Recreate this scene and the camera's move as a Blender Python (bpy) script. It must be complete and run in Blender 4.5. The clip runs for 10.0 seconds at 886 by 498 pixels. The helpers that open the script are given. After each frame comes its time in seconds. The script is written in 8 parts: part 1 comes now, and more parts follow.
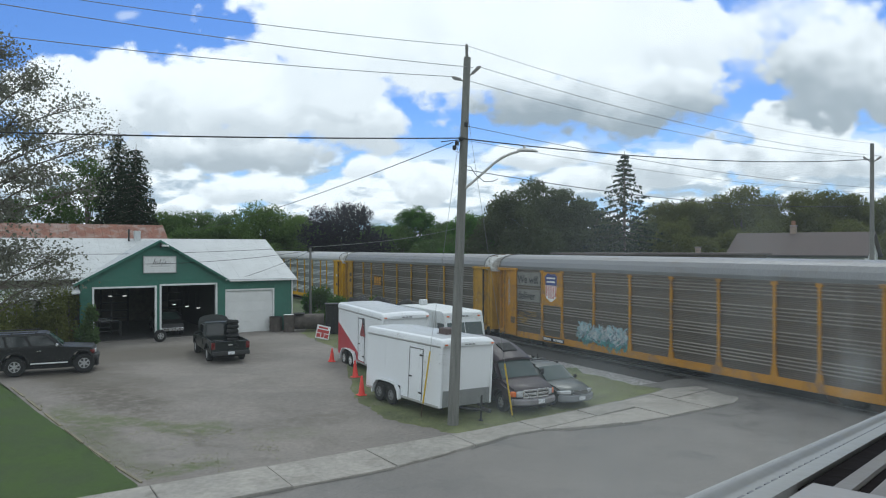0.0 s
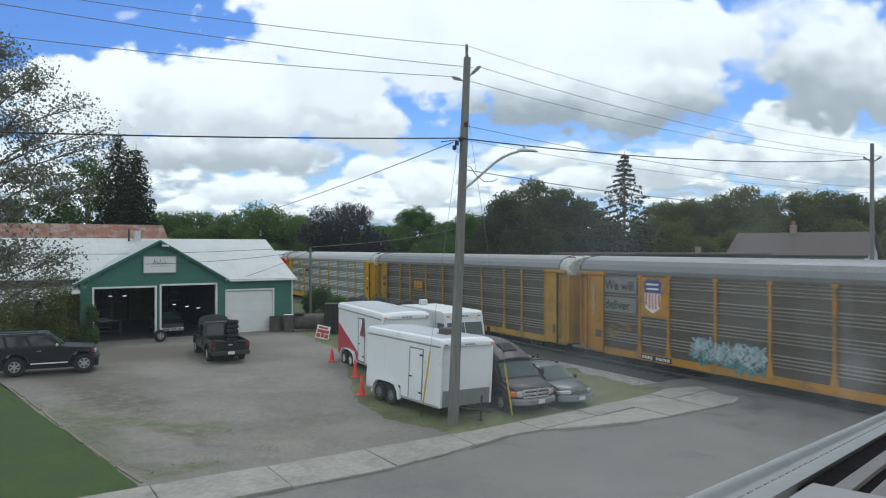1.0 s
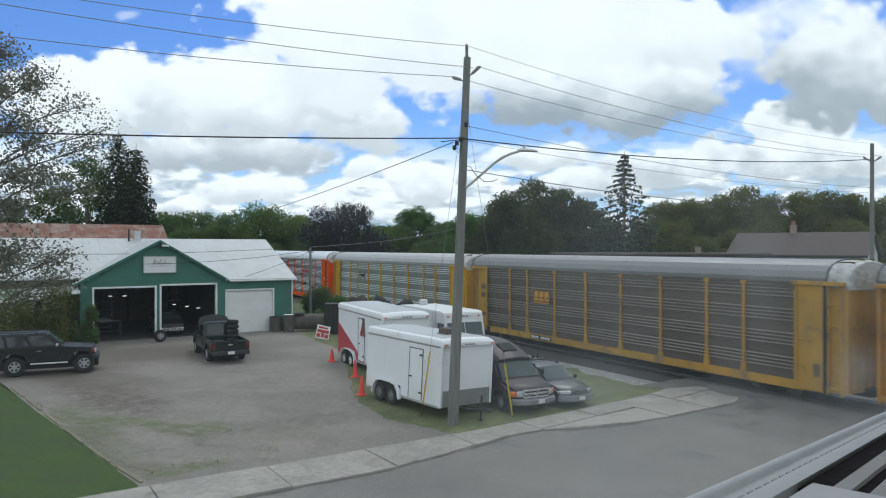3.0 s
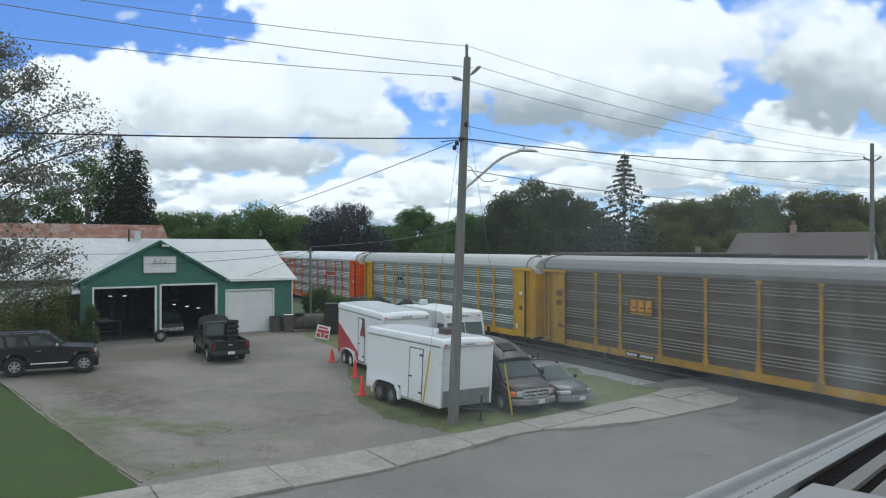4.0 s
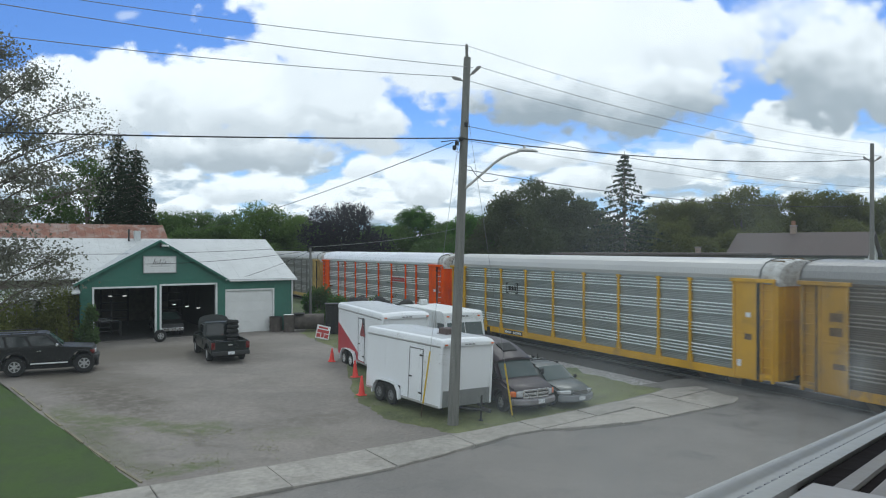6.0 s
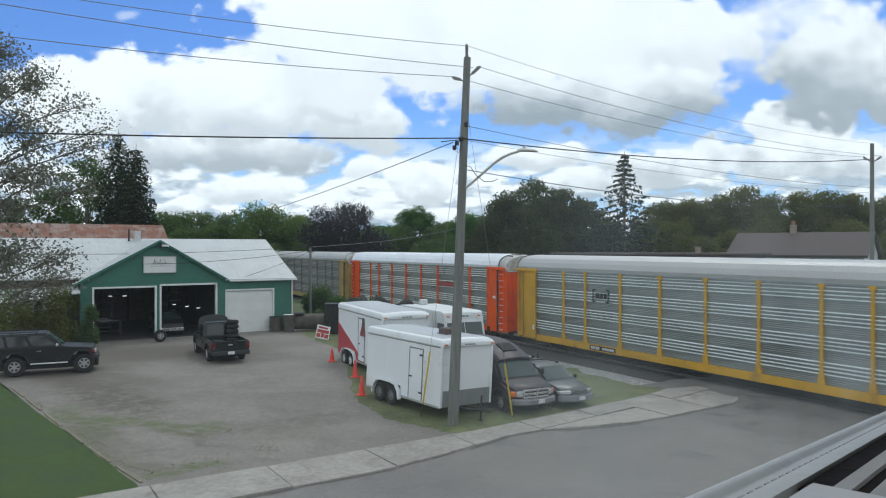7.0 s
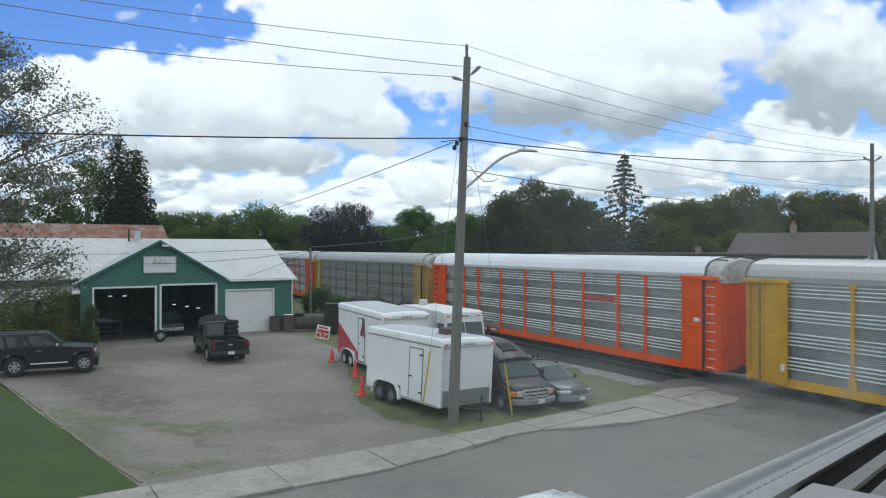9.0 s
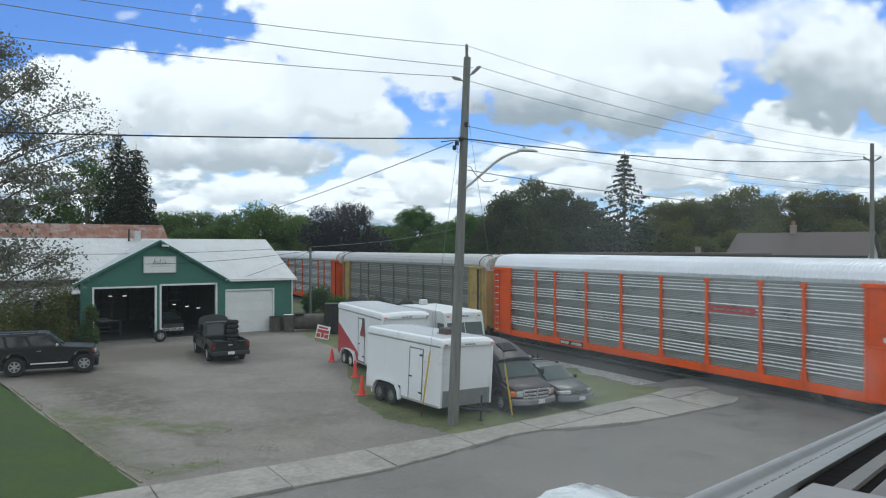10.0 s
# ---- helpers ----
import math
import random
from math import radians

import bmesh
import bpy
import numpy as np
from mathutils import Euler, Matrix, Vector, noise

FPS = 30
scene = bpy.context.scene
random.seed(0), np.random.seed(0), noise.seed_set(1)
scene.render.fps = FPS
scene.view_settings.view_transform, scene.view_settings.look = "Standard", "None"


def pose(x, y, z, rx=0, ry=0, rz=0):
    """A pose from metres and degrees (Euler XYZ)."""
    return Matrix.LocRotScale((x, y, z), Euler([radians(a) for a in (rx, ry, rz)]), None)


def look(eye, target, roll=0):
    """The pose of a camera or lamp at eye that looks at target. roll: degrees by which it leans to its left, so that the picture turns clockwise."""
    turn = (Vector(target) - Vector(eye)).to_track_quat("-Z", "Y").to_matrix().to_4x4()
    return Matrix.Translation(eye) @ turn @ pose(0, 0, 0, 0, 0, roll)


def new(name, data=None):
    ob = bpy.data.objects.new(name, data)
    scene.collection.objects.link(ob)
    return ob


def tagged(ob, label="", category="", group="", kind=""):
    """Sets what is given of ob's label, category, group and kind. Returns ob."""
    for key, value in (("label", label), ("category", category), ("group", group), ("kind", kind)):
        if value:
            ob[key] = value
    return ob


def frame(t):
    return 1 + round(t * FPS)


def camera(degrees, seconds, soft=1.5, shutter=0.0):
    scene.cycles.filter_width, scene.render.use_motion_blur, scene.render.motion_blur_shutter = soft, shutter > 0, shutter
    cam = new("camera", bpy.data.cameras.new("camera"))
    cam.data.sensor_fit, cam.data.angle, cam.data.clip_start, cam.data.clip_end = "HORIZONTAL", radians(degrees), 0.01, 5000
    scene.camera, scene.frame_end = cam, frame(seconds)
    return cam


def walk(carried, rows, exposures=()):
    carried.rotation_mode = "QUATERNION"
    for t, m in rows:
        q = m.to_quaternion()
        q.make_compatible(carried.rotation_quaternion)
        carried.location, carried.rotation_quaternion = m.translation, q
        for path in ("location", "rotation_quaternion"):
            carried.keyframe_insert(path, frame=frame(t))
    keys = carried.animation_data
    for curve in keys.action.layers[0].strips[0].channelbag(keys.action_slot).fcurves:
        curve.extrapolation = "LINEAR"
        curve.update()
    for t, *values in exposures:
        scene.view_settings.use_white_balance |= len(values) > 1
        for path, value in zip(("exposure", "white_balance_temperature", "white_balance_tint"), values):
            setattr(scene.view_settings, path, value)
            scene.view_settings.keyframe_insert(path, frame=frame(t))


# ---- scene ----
DEG = 63.78
cam = camera(DEG, 10.0, soft=1.1, shutter=0.5)
EYE = (0.0, 0.0, 6.2)
TARGET = (0.0, 100.0, 6.0)
walk(cam, [(0.0, look(EYE, TARGET)), (10.0, look(EYE, TARGET))], exposures=((0.0, 0.0, 6000, 4), (10.0, 0.0, 6000, 4)))

# ---- world: blue sky with broken cumulus, soft sun behind cloud ----
SUN_AZ, SUN_EL = 18.0, 56.0
world = bpy.data.worlds.new("sky")
scene.world = world
world.use_nodes = True


class Net:
    """Small helper to wire node trees."""

    def __init__(self, tree, keep=False):
        self.t = tree
        if not keep:
            tree.nodes.clear()

    def n(self, kind, _props=None, **inputs):
        nd = self.t.nodes.new(kind)
        p = _props or {}
        if "operation" in p:
            nd.operation = p["operation"]
        if "use_clamp" in p:
            nd.use_clamp = p["use_clamp"]
        if "interpolation_type" in p:
            nd.interpolation_type, nd.clamp = p["interpolation_type"], True
        if "data_type" in p:
            nd.data_type, nd.blend_type = p["data_type"], p["blend_type"]
        for k, v in inputs.items():
            key = int(k[1:]) if k[0] == "i" and k[1:].isdigit() else k.replace("_", " ")
            self.put(nd.inputs[key], v)
        return nd

    def put(self, sock, v):
        if isinstance(v, bpy.types.NodeSocket):
            self.t.links.new(v, sock)
        else:
            sock.default_value = v

    def math(self, op, a, b=0.0, c=0.0, clamp=False):
        nd = self.n("ShaderNodeMath", dict(operation=op, use_clamp=clamp), i0=a, i1=b, i2=c)
        return nd.outputs[0]

    def noise(self, vec, scale, detail=4.0, rough=0.55, distort=0.0):
        nd = self.n("ShaderNodeTexNoise", None, Vector=vec, Scale=scale, Detail=detail, Roughness=rough, Distortion=distort)
        return nd.outputs["Fac"]

    def ramp(self, fac, a, b, lo=0.0, hi=1.0, smooth=True):
        nd = self.n("ShaderNodeMapRange", dict(interpolation_type="SMOOTHSTEP" if smooth else "LINEAR", clamp=True))
        for k, v in (("Value", fac), ("From Min", a), ("From Max", b), ("To Min", lo), ("To Max", hi)):
            self.put(nd.inputs[k], v)
        return nd.outputs[0]

    def mix(self, fac, a, b, mode="MIX"):
        nd = self.n("ShaderNodeMix", dict(data_type="RGBA", blend_type=mode))
        self.put(nd.inputs[0], fac), self.put(nd.inputs[6], a), self.put(nd.inputs[7], b)
        return nd.outputs[2]


def build_sky():
    g = Net(world.node_tree)
    way = g.n("ShaderNodeTexCoord").outputs["Generated"]
    sky = g.n("ShaderNodeTexSky")
    sky.sky_type, sky.sun_disc = "NISHITA", False
    sky.sun_elevation, sky.sun_rotation = radians(SUN_EL), radians(SUN_AZ)
    sky.air_density, sky.dust_density, sky.ozone_density = 1.0, 0.6, 2.0
    blue = g.mix(1.0, sky.outputs[0], (0.052, 0.076, 0.124, 1), "MULTIPLY")
    sep = g.n("ShaderNodeSeparateXYZ", None, Vector=way)
    up = sep.outputs[2]
    # a cloud layer seen in perspective: small and flat near the horizon
    den = g.math("ADD", g.math("MAXIMUM", up, 0.0), 0.48)
    v = g.n("ShaderNodeCombineXYZ", None, X=g.math("DIVIDE", sep.outputs[0], den), Y=g.math("DIVIDE", sep.outputs[1], den), Z=3.7).outputs[0]
    def billow(vec, scale, soft):
        nd = g.n("ShaderNodeTexVoronoi", None, Vector=vec, Scale=scale)
        nd.feature = "SMOOTH_F1"
        nd.inputs["Smoothness"].default_value = soft
        return nd.outputs["Distance"]

    def field(vec):
        """Rounded heaps on a broad layout: high inside a cloud."""
        wob = g.n("ShaderNodeTexNoise", None, Vector=vec, Scale=PUFF * 5.0, Detail=4.0, Roughness=0.6).outputs["Color"]
        wob = g.n("ShaderNodeVectorMath", dict(operation="SCALE"), i0=wob)
        wob.inputs["Scale"].default_value = 0.16
        vv = g.n("ShaderNodeVectorMath", dict(operation="ADD"), i0=vec, i1=wob.outputs[0]).outputs[0]
        f = g.math("MULTIPLY", g.noise(vec, PUFF, 5.0, 0.5, 0.2), 1.0)
        f = g.math("SUBTRACT", f, g.math("MULTIPLY", billow(vv, PUFF * 3.2, 0.8), 0.16))
        f = g.math("SUBTRACT", f, g.math("MULTIPLY", billow(vv, PUFF * 8.0, 0.7), 0.10))
        f = g.math("ADD", f, g.math("MULTIPLY", g.noise(vec, PUFF * 9.0, 6.0, 0.6), 0.12))
        return g.math("ADD", f, 0.17)

    here = field(v)
    cover = g.math("ADD", here, COVER)
    dens = g.ramp(cover, 0.45, 0.58)
    # the same field read a little higher up tells lit tops from shaded bases
    lift = g.n("ShaderNodeVectorMath", dict(operation="MULTIPLY"), i0=v, i1=(0.98, 0.955, 1.0)).outputs[0]
    relief = g.math("MULTIPLY", g.math("SUBTRACT", field(lift), here), RELIEF)
    shade = g.math("ADD", relief, g.math("MULTIPLY", g.math("SUBTRACT", g.noise(v, PUFF * 1.4, 3.0, 0.5), 0.5), 0.8))
    # overhead and behind, the flat grey bases face the ground
    shade = g.math("ADD", shade, g.ramp(up, 0.42, 0.75, 0.0, 0.18))
    dark = g.ramp(shade, -0.28, 0.72)
    cloud = g.mix(dark, CLOUD_LIT, CLOUD_BASE)
    col = g.mix(dens, blue, cloud)
    # small fair-weather heaps in the low band, each with its own flat base
    squash = g.n("ShaderNodeVectorMath", dict(operation="MULTIPLY"), i0=way, i1=(1.0, 1.0, 2.6)).outputs[0]

    def heaps(vec):
        wob = g.n("ShaderNodeTexNoise", None, Vector=vec, Scale=22.0, Detail=4.0, Roughness=0.6).outputs["Color"]
        wob = g.n("ShaderNodeVectorMath", dict(operation="SCALE"), i0=wob)
        wob.inputs["Scale"].default_value = 0.05
        vv = g.n("ShaderNodeVectorMath", dict(operation="ADD"), i0=vec, i1=wob.outputs[0]).outputs[0]
        f = g.math("SUBTRACT", g.noise(vec, 9.0, 5.0, 0.55), g.math("MULTIPLY", billow(vv, 22.0, 0.7), 0.26))
        return g.math("SUBTRACT", f, g.math("MULTIPLY", billow(vv, 50.0, 0.6), 0.12))

    low = heaps(squash)
    raised = g.n("ShaderNodeVectorMath", dict(operation="ADD"), i0=squash, i1=(0.0, 0.0, 0.035)).outputs[0]
    low_dark = g.ramp(g.math("SUBTRACT", heaps(raised), low), -0.08, 0.12)
    low_cloud = g.mix(low_dark, CLOUD_LIT, (0.50, 0.58, 0.66, 1))
    sky_low = g.mix(g.ramp(up, 0.22, 0.0, 0.04, 0.55), blue, (0.66, 0.86, 1.02, 1))
    low_col = g.mix(g.math("MULTIPLY", g.ramp(low, LOW_CUT, LOW_CUT + 0.10), g.ramp(up, 0.17, 0.09)), sky_low, low_cloud)
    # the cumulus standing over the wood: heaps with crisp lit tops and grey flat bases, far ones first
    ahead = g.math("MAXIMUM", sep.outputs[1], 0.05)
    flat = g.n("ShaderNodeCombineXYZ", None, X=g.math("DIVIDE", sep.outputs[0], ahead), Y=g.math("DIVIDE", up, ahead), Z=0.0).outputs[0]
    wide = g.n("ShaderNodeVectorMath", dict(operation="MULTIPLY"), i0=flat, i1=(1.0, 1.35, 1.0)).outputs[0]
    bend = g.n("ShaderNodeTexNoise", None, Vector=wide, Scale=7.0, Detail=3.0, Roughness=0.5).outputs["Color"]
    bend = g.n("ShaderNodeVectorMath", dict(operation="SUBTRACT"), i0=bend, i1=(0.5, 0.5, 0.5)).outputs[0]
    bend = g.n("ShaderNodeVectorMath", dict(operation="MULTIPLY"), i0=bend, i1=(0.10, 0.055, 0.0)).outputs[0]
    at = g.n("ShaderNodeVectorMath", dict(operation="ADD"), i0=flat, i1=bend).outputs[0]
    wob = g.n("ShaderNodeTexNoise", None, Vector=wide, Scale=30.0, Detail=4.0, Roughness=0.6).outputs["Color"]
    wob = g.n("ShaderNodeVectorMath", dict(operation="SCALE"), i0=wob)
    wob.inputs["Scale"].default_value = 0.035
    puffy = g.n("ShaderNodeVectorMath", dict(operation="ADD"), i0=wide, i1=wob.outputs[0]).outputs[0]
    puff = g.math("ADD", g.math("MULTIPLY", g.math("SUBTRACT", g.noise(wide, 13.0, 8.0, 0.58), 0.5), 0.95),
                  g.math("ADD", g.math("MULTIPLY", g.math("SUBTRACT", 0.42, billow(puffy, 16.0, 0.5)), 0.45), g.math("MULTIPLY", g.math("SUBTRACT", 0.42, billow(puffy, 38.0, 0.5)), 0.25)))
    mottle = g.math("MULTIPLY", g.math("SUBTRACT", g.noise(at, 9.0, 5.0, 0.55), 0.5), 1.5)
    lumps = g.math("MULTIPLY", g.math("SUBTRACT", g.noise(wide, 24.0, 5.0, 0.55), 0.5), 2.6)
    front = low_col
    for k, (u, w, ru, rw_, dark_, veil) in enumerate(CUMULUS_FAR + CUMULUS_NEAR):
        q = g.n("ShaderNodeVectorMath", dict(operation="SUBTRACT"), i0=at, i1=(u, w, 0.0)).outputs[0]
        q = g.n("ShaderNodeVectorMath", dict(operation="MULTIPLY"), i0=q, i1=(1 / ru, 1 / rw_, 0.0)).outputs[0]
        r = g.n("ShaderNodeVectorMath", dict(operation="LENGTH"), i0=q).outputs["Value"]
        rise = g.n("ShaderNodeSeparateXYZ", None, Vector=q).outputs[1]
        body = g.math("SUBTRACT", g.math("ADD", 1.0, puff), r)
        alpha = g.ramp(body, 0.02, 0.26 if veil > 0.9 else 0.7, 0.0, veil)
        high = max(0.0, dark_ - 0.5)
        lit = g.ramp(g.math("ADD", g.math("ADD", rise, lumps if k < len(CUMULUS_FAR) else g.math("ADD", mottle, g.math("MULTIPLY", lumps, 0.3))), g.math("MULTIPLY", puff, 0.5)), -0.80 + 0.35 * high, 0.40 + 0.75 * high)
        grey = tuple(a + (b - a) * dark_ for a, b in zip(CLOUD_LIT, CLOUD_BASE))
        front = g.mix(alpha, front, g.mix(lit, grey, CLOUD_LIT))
    facing = g.math("MULTIPLY", g.ramp(sep.outputs[1], 0.60, 0.74), g.ramp(up, 0.46, 0.36))
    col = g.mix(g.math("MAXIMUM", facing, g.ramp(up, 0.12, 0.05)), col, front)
    col = g.mix(g.ramp(up, -0.01, -0.05), col, (0.10, 0.10, 0.09, 1))
    bg = g.n("ShaderNodeBackground", None, Color=col, Strength=SKY_POWER)
    out = g.n("ShaderNodeOutputWorld")
    g.t.links.new(bg.outputs[0], out.inputs[0])


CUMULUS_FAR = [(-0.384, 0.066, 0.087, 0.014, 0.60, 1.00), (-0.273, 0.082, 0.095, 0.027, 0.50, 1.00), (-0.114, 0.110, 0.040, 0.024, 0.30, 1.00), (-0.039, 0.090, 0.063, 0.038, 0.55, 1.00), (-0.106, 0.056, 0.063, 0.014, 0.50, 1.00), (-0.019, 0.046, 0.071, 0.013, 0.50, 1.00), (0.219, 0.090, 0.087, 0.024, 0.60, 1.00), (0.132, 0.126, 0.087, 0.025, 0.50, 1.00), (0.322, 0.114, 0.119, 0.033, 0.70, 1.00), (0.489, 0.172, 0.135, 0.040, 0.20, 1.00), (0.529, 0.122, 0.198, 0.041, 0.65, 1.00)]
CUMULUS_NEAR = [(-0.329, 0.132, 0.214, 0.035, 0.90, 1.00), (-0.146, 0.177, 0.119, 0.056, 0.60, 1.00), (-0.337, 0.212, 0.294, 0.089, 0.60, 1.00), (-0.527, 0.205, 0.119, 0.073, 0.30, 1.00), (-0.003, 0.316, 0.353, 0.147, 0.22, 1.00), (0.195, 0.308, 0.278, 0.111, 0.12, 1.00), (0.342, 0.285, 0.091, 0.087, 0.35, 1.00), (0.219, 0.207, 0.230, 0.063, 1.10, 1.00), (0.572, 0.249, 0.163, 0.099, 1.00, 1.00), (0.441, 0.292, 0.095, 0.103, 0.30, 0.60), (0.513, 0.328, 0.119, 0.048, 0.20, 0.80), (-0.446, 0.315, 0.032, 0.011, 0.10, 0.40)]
CLOUD_LIT = (1.02, 1.04, 1.06, 1)
LOW_CUT = 0.19
CLOUD_BASE = (0.43, 0.48, 0.525, 1)
SKY_POWER = 1.0
PUFF, COVER, RELIEF = 2.6, 0.14, 1.7
build_sky()

sun = new("sun", bpy.data.lights.new("sun", "SUN"))
sun.data.energy, sun.data.angle, sun.data.color = 0.7, radians(16), (1.0, 0.96, 0.9)
sun_way = Vector((math.sin(radians(SUN_AZ)) * math.cos(radians(SUN_EL)), math.cos(radians(SUN_AZ)) * math.cos(radians(SUN_EL)), math.sin(radians(SUN_EL))))
sun.matrix_world = look(sun_way * 100, (0, 0, 0))


# ---- materials ----
def surface(name, colour, rough=0.6, metal=0.0, spread=0.25, scale=3.0, fine=40.0, bump=0.15, stain=None, stain_amount=0.0,
            stretch=(1, 1, 1), spec=0.5, coat=0.0, per_object=0.0, per_island=0.0, bump_dist=0.01, speck=0.0, speck_scale=14.0):
    """A solid surface: base colour varied at two scales, stains with a shape of their own, fine relief."""
    m = bpy.data.materials.new(name)
    m.use_nodes = True
    g = Net(m.node_tree)
    tc = g.n("ShaderNodeTexCoord").outputs["Object"]
    mp = g.n("ShaderNodeMapping", None, Vector=tc)
    mp.inputs["Scale"].default_value = stretch
    v = mp.outputs[0]
    big, small = g.noise(v, scale, 5.0, 0.6), g.noise(v, fine, 3.0, 0.6)
    c = (*colour, 1)
    lo, hi = tuple(x * (1 - spread) for x in colour) + (1,), tuple(min(1, x * (1 + spread)) for x in colour) + (1,)
    col = g.mix(g.ramp(big, 0.3, 0.7), lo, hi)
    col = g.mix(g.ramp(small, 0.35, 0.65, 0.0, 0.5), col, c)
    if stain is not None:
        s = g.noise(v, scale * 1.7, 7.0, 0.65, 0.4)
        col = g.mix(g.ramp(s, 0.62 - 0.3 * stain_amount, 0.80 - 0.25 * stain_amount, 0.0, min(1, 0.5 + stain_amount * 0.5)), col, (*stain, 1))
    if speck:
        k1 = g.ramp(g.noise(v, speck_scale, 4.0, 0.7), 0.34, 0.66, 1 - speck, 1 + speck, False)
        col = g.mix(1.0, col, g.n("ShaderNodeCombineColor", None, Red=k1, Green=k1, Blue=k1).outputs[0], "MULTIPLY")
    if per_object or per_island:
        r = g.n("ShaderNodeObjectInfo").outputs["Random"] if per_object else g.n("ShaderNodeNewGeometry").outputs["Random Per Island"]
        k = per_object or per_island
        col = g.mix(1.0, col, g.n("ShaderNodeCombineColor", None, Red=g.ramp(r, 0, 1, 1 - k, 1 + k, False), Green=g.ramp(r, 0, 1, 1 - k * 0.9, 1 + k * 0.9, False),
                                  Blue=g.ramp(r, 0, 1, 1 - k, 1 + k * 0.8, False)).outputs[0], "MULTIPLY")
    b = g.n("ShaderNodeBump", None, Strength=bump, Distance=bump_dist, Height=small)
    p = g.n("ShaderNodeBsdfPrincipled", None, Metallic=metal, Normal=b.outputs[0])
    g.put(p.inputs["Base Color"], col)
    g.put(p.inputs["Roughness"], g.ramp(big, 0.3, 0.7, max(0, rough - 0.08), min(1, rough + 0.08)))
    g.put(p.inputs["Specular IOR Level"], spec)
    g.put(p.inputs["Coat Weight"], coat)
    out = g.n("ShaderNodeOutputMaterial")
    g.t.links.new(p.outputs[0], out.inputs[0])
    return m


def glow(name, colour, power):
    m = bpy.data.materials.new(name)
    m.use_nodes = True
    g = Net(m.node_tree)
    e = g.n("ShaderNodeEmission", None, Color=(*colour, 1), Strength=power)
    g.t.links.new(e.outputs[0], g.n("ShaderNodeOutputMaterial").inputs[0])
    return m


def foliage(name, colour, back, spread=0.35):
    m = bpy.data.materials.new(name)
    m.use_nodes = True
    g = Net(m.node_tree)
    tc = g.n("ShaderNodeTexCoord").outputs["Object"]
    r = g.n("ShaderNodeNewGeometry").outputs["Random Per Island"]
    n1 = g.noise(tc, 0.45, 3.0)
    f = g.math("ADD", g.math("MULTIPLY", r, 0.6), g.math("MULTIPLY", n1, 0.5))
    col = g.mix(g.ramp(f, 0.2, 0.85), tuple(x * (1 - spread) for x in colour) + (1,), tuple(x * (1 + spread * 1.3) for x in colour) + (1,))
    d = g.n("ShaderNodeBsdfPrincipled", None, Roughness=0.7)
    g.put(d.inputs["Specular IOR Level"], 0.12)
    g.put(d.inputs["Base Color"], col)
    t = g.n("ShaderNodeBsdfTranslucent", None, Color=(*back, 1))
    mx = g.n("ShaderNodeMixShader", None, i0=0.46, i1=d.outputs[0], i2=t.outputs[0])
    g.t.links.new(mx.outputs[0], g.n("ShaderNodeOutputMaterial").inputs[0])
    return m


def glazing(name, tint=(0.02, 0.025, 0.025), rough=0.06):
    m = surface(name, tint, rough, 0.0, 0.1, 1.0, 8.0, 0.02, spec=0.6)
    return m

# ---- mesh helpers ----
def bm_box(bm, x0, y0, z0, x1, y1, z1, bevel=0.0, m=None, seg=1):
    r = bmesh.ops.create_cube(bm, size=1.0)
    vs = r["verts"]
    t = Matrix.Translation(((x0 + x1) / 2, (y0 + y1) / 2, (z0 + z1) / 2)) @ Matrix.Diagonal((x1 - x0, y1 - y0, z1 - z0, 1))
    bmesh.ops.transform(bm, matrix=(m @ t) if m else t, verts=vs)
    if bevel:
        es = list({e for v in vs for e in v.link_edges})
        bmesh.ops.bevel(bm, geom=es, offset=bevel, segments=seg, affect="EDGES", profile=0.5, clamp_overlap=True)


def bm_tube(bm, p0, p1, r0, r1=None, seg=8, cap=True):
    p0, p1 = Vector(p0), Vector(p1)
    d = p1 - p0
    r1 = r0 if r1 is None else r1
    m = Matrix.Translation((p0 + p1) / 2) @ d.to_track_quat("Z", "Y").to_matrix().to_4x4()
    bmesh.ops.create_cone(bm, cap_ends=cap, segments=seg, radius1=r0, radius2=r1, depth=d.length, matrix=m)


def bm_path(bm, pts, r, seg=6):
    """A round tube along points; r may be a list of radii."""
    pts = [Vector(p) for p in pts]
    rings = []
    for i, p in enumerate(pts):
        a, b = pts[max(0, i - 1)], pts[min(len(pts) - 1, i + 1)]
        q = (b - a).to_track_quat("Z", "Y").to_matrix()
        rr = r[i] if isinstance(r, (list, tuple)) else r
        rings.append([bm.verts.new(p + q @ Vector((rr * math.cos(k * math.tau / seg), rr * math.sin(k * math.tau / seg), 0))) for k in range(seg)])
    for a, b in zip(rings, rings[1:]):
        for k in range(seg):
            bm.faces.new((a[k], a[(k + 1) % seg], b[(k + 1) % seg], b[k]))
    bm.faces.new(rings[0][::-1]), bm.faces.new(rings[-1])


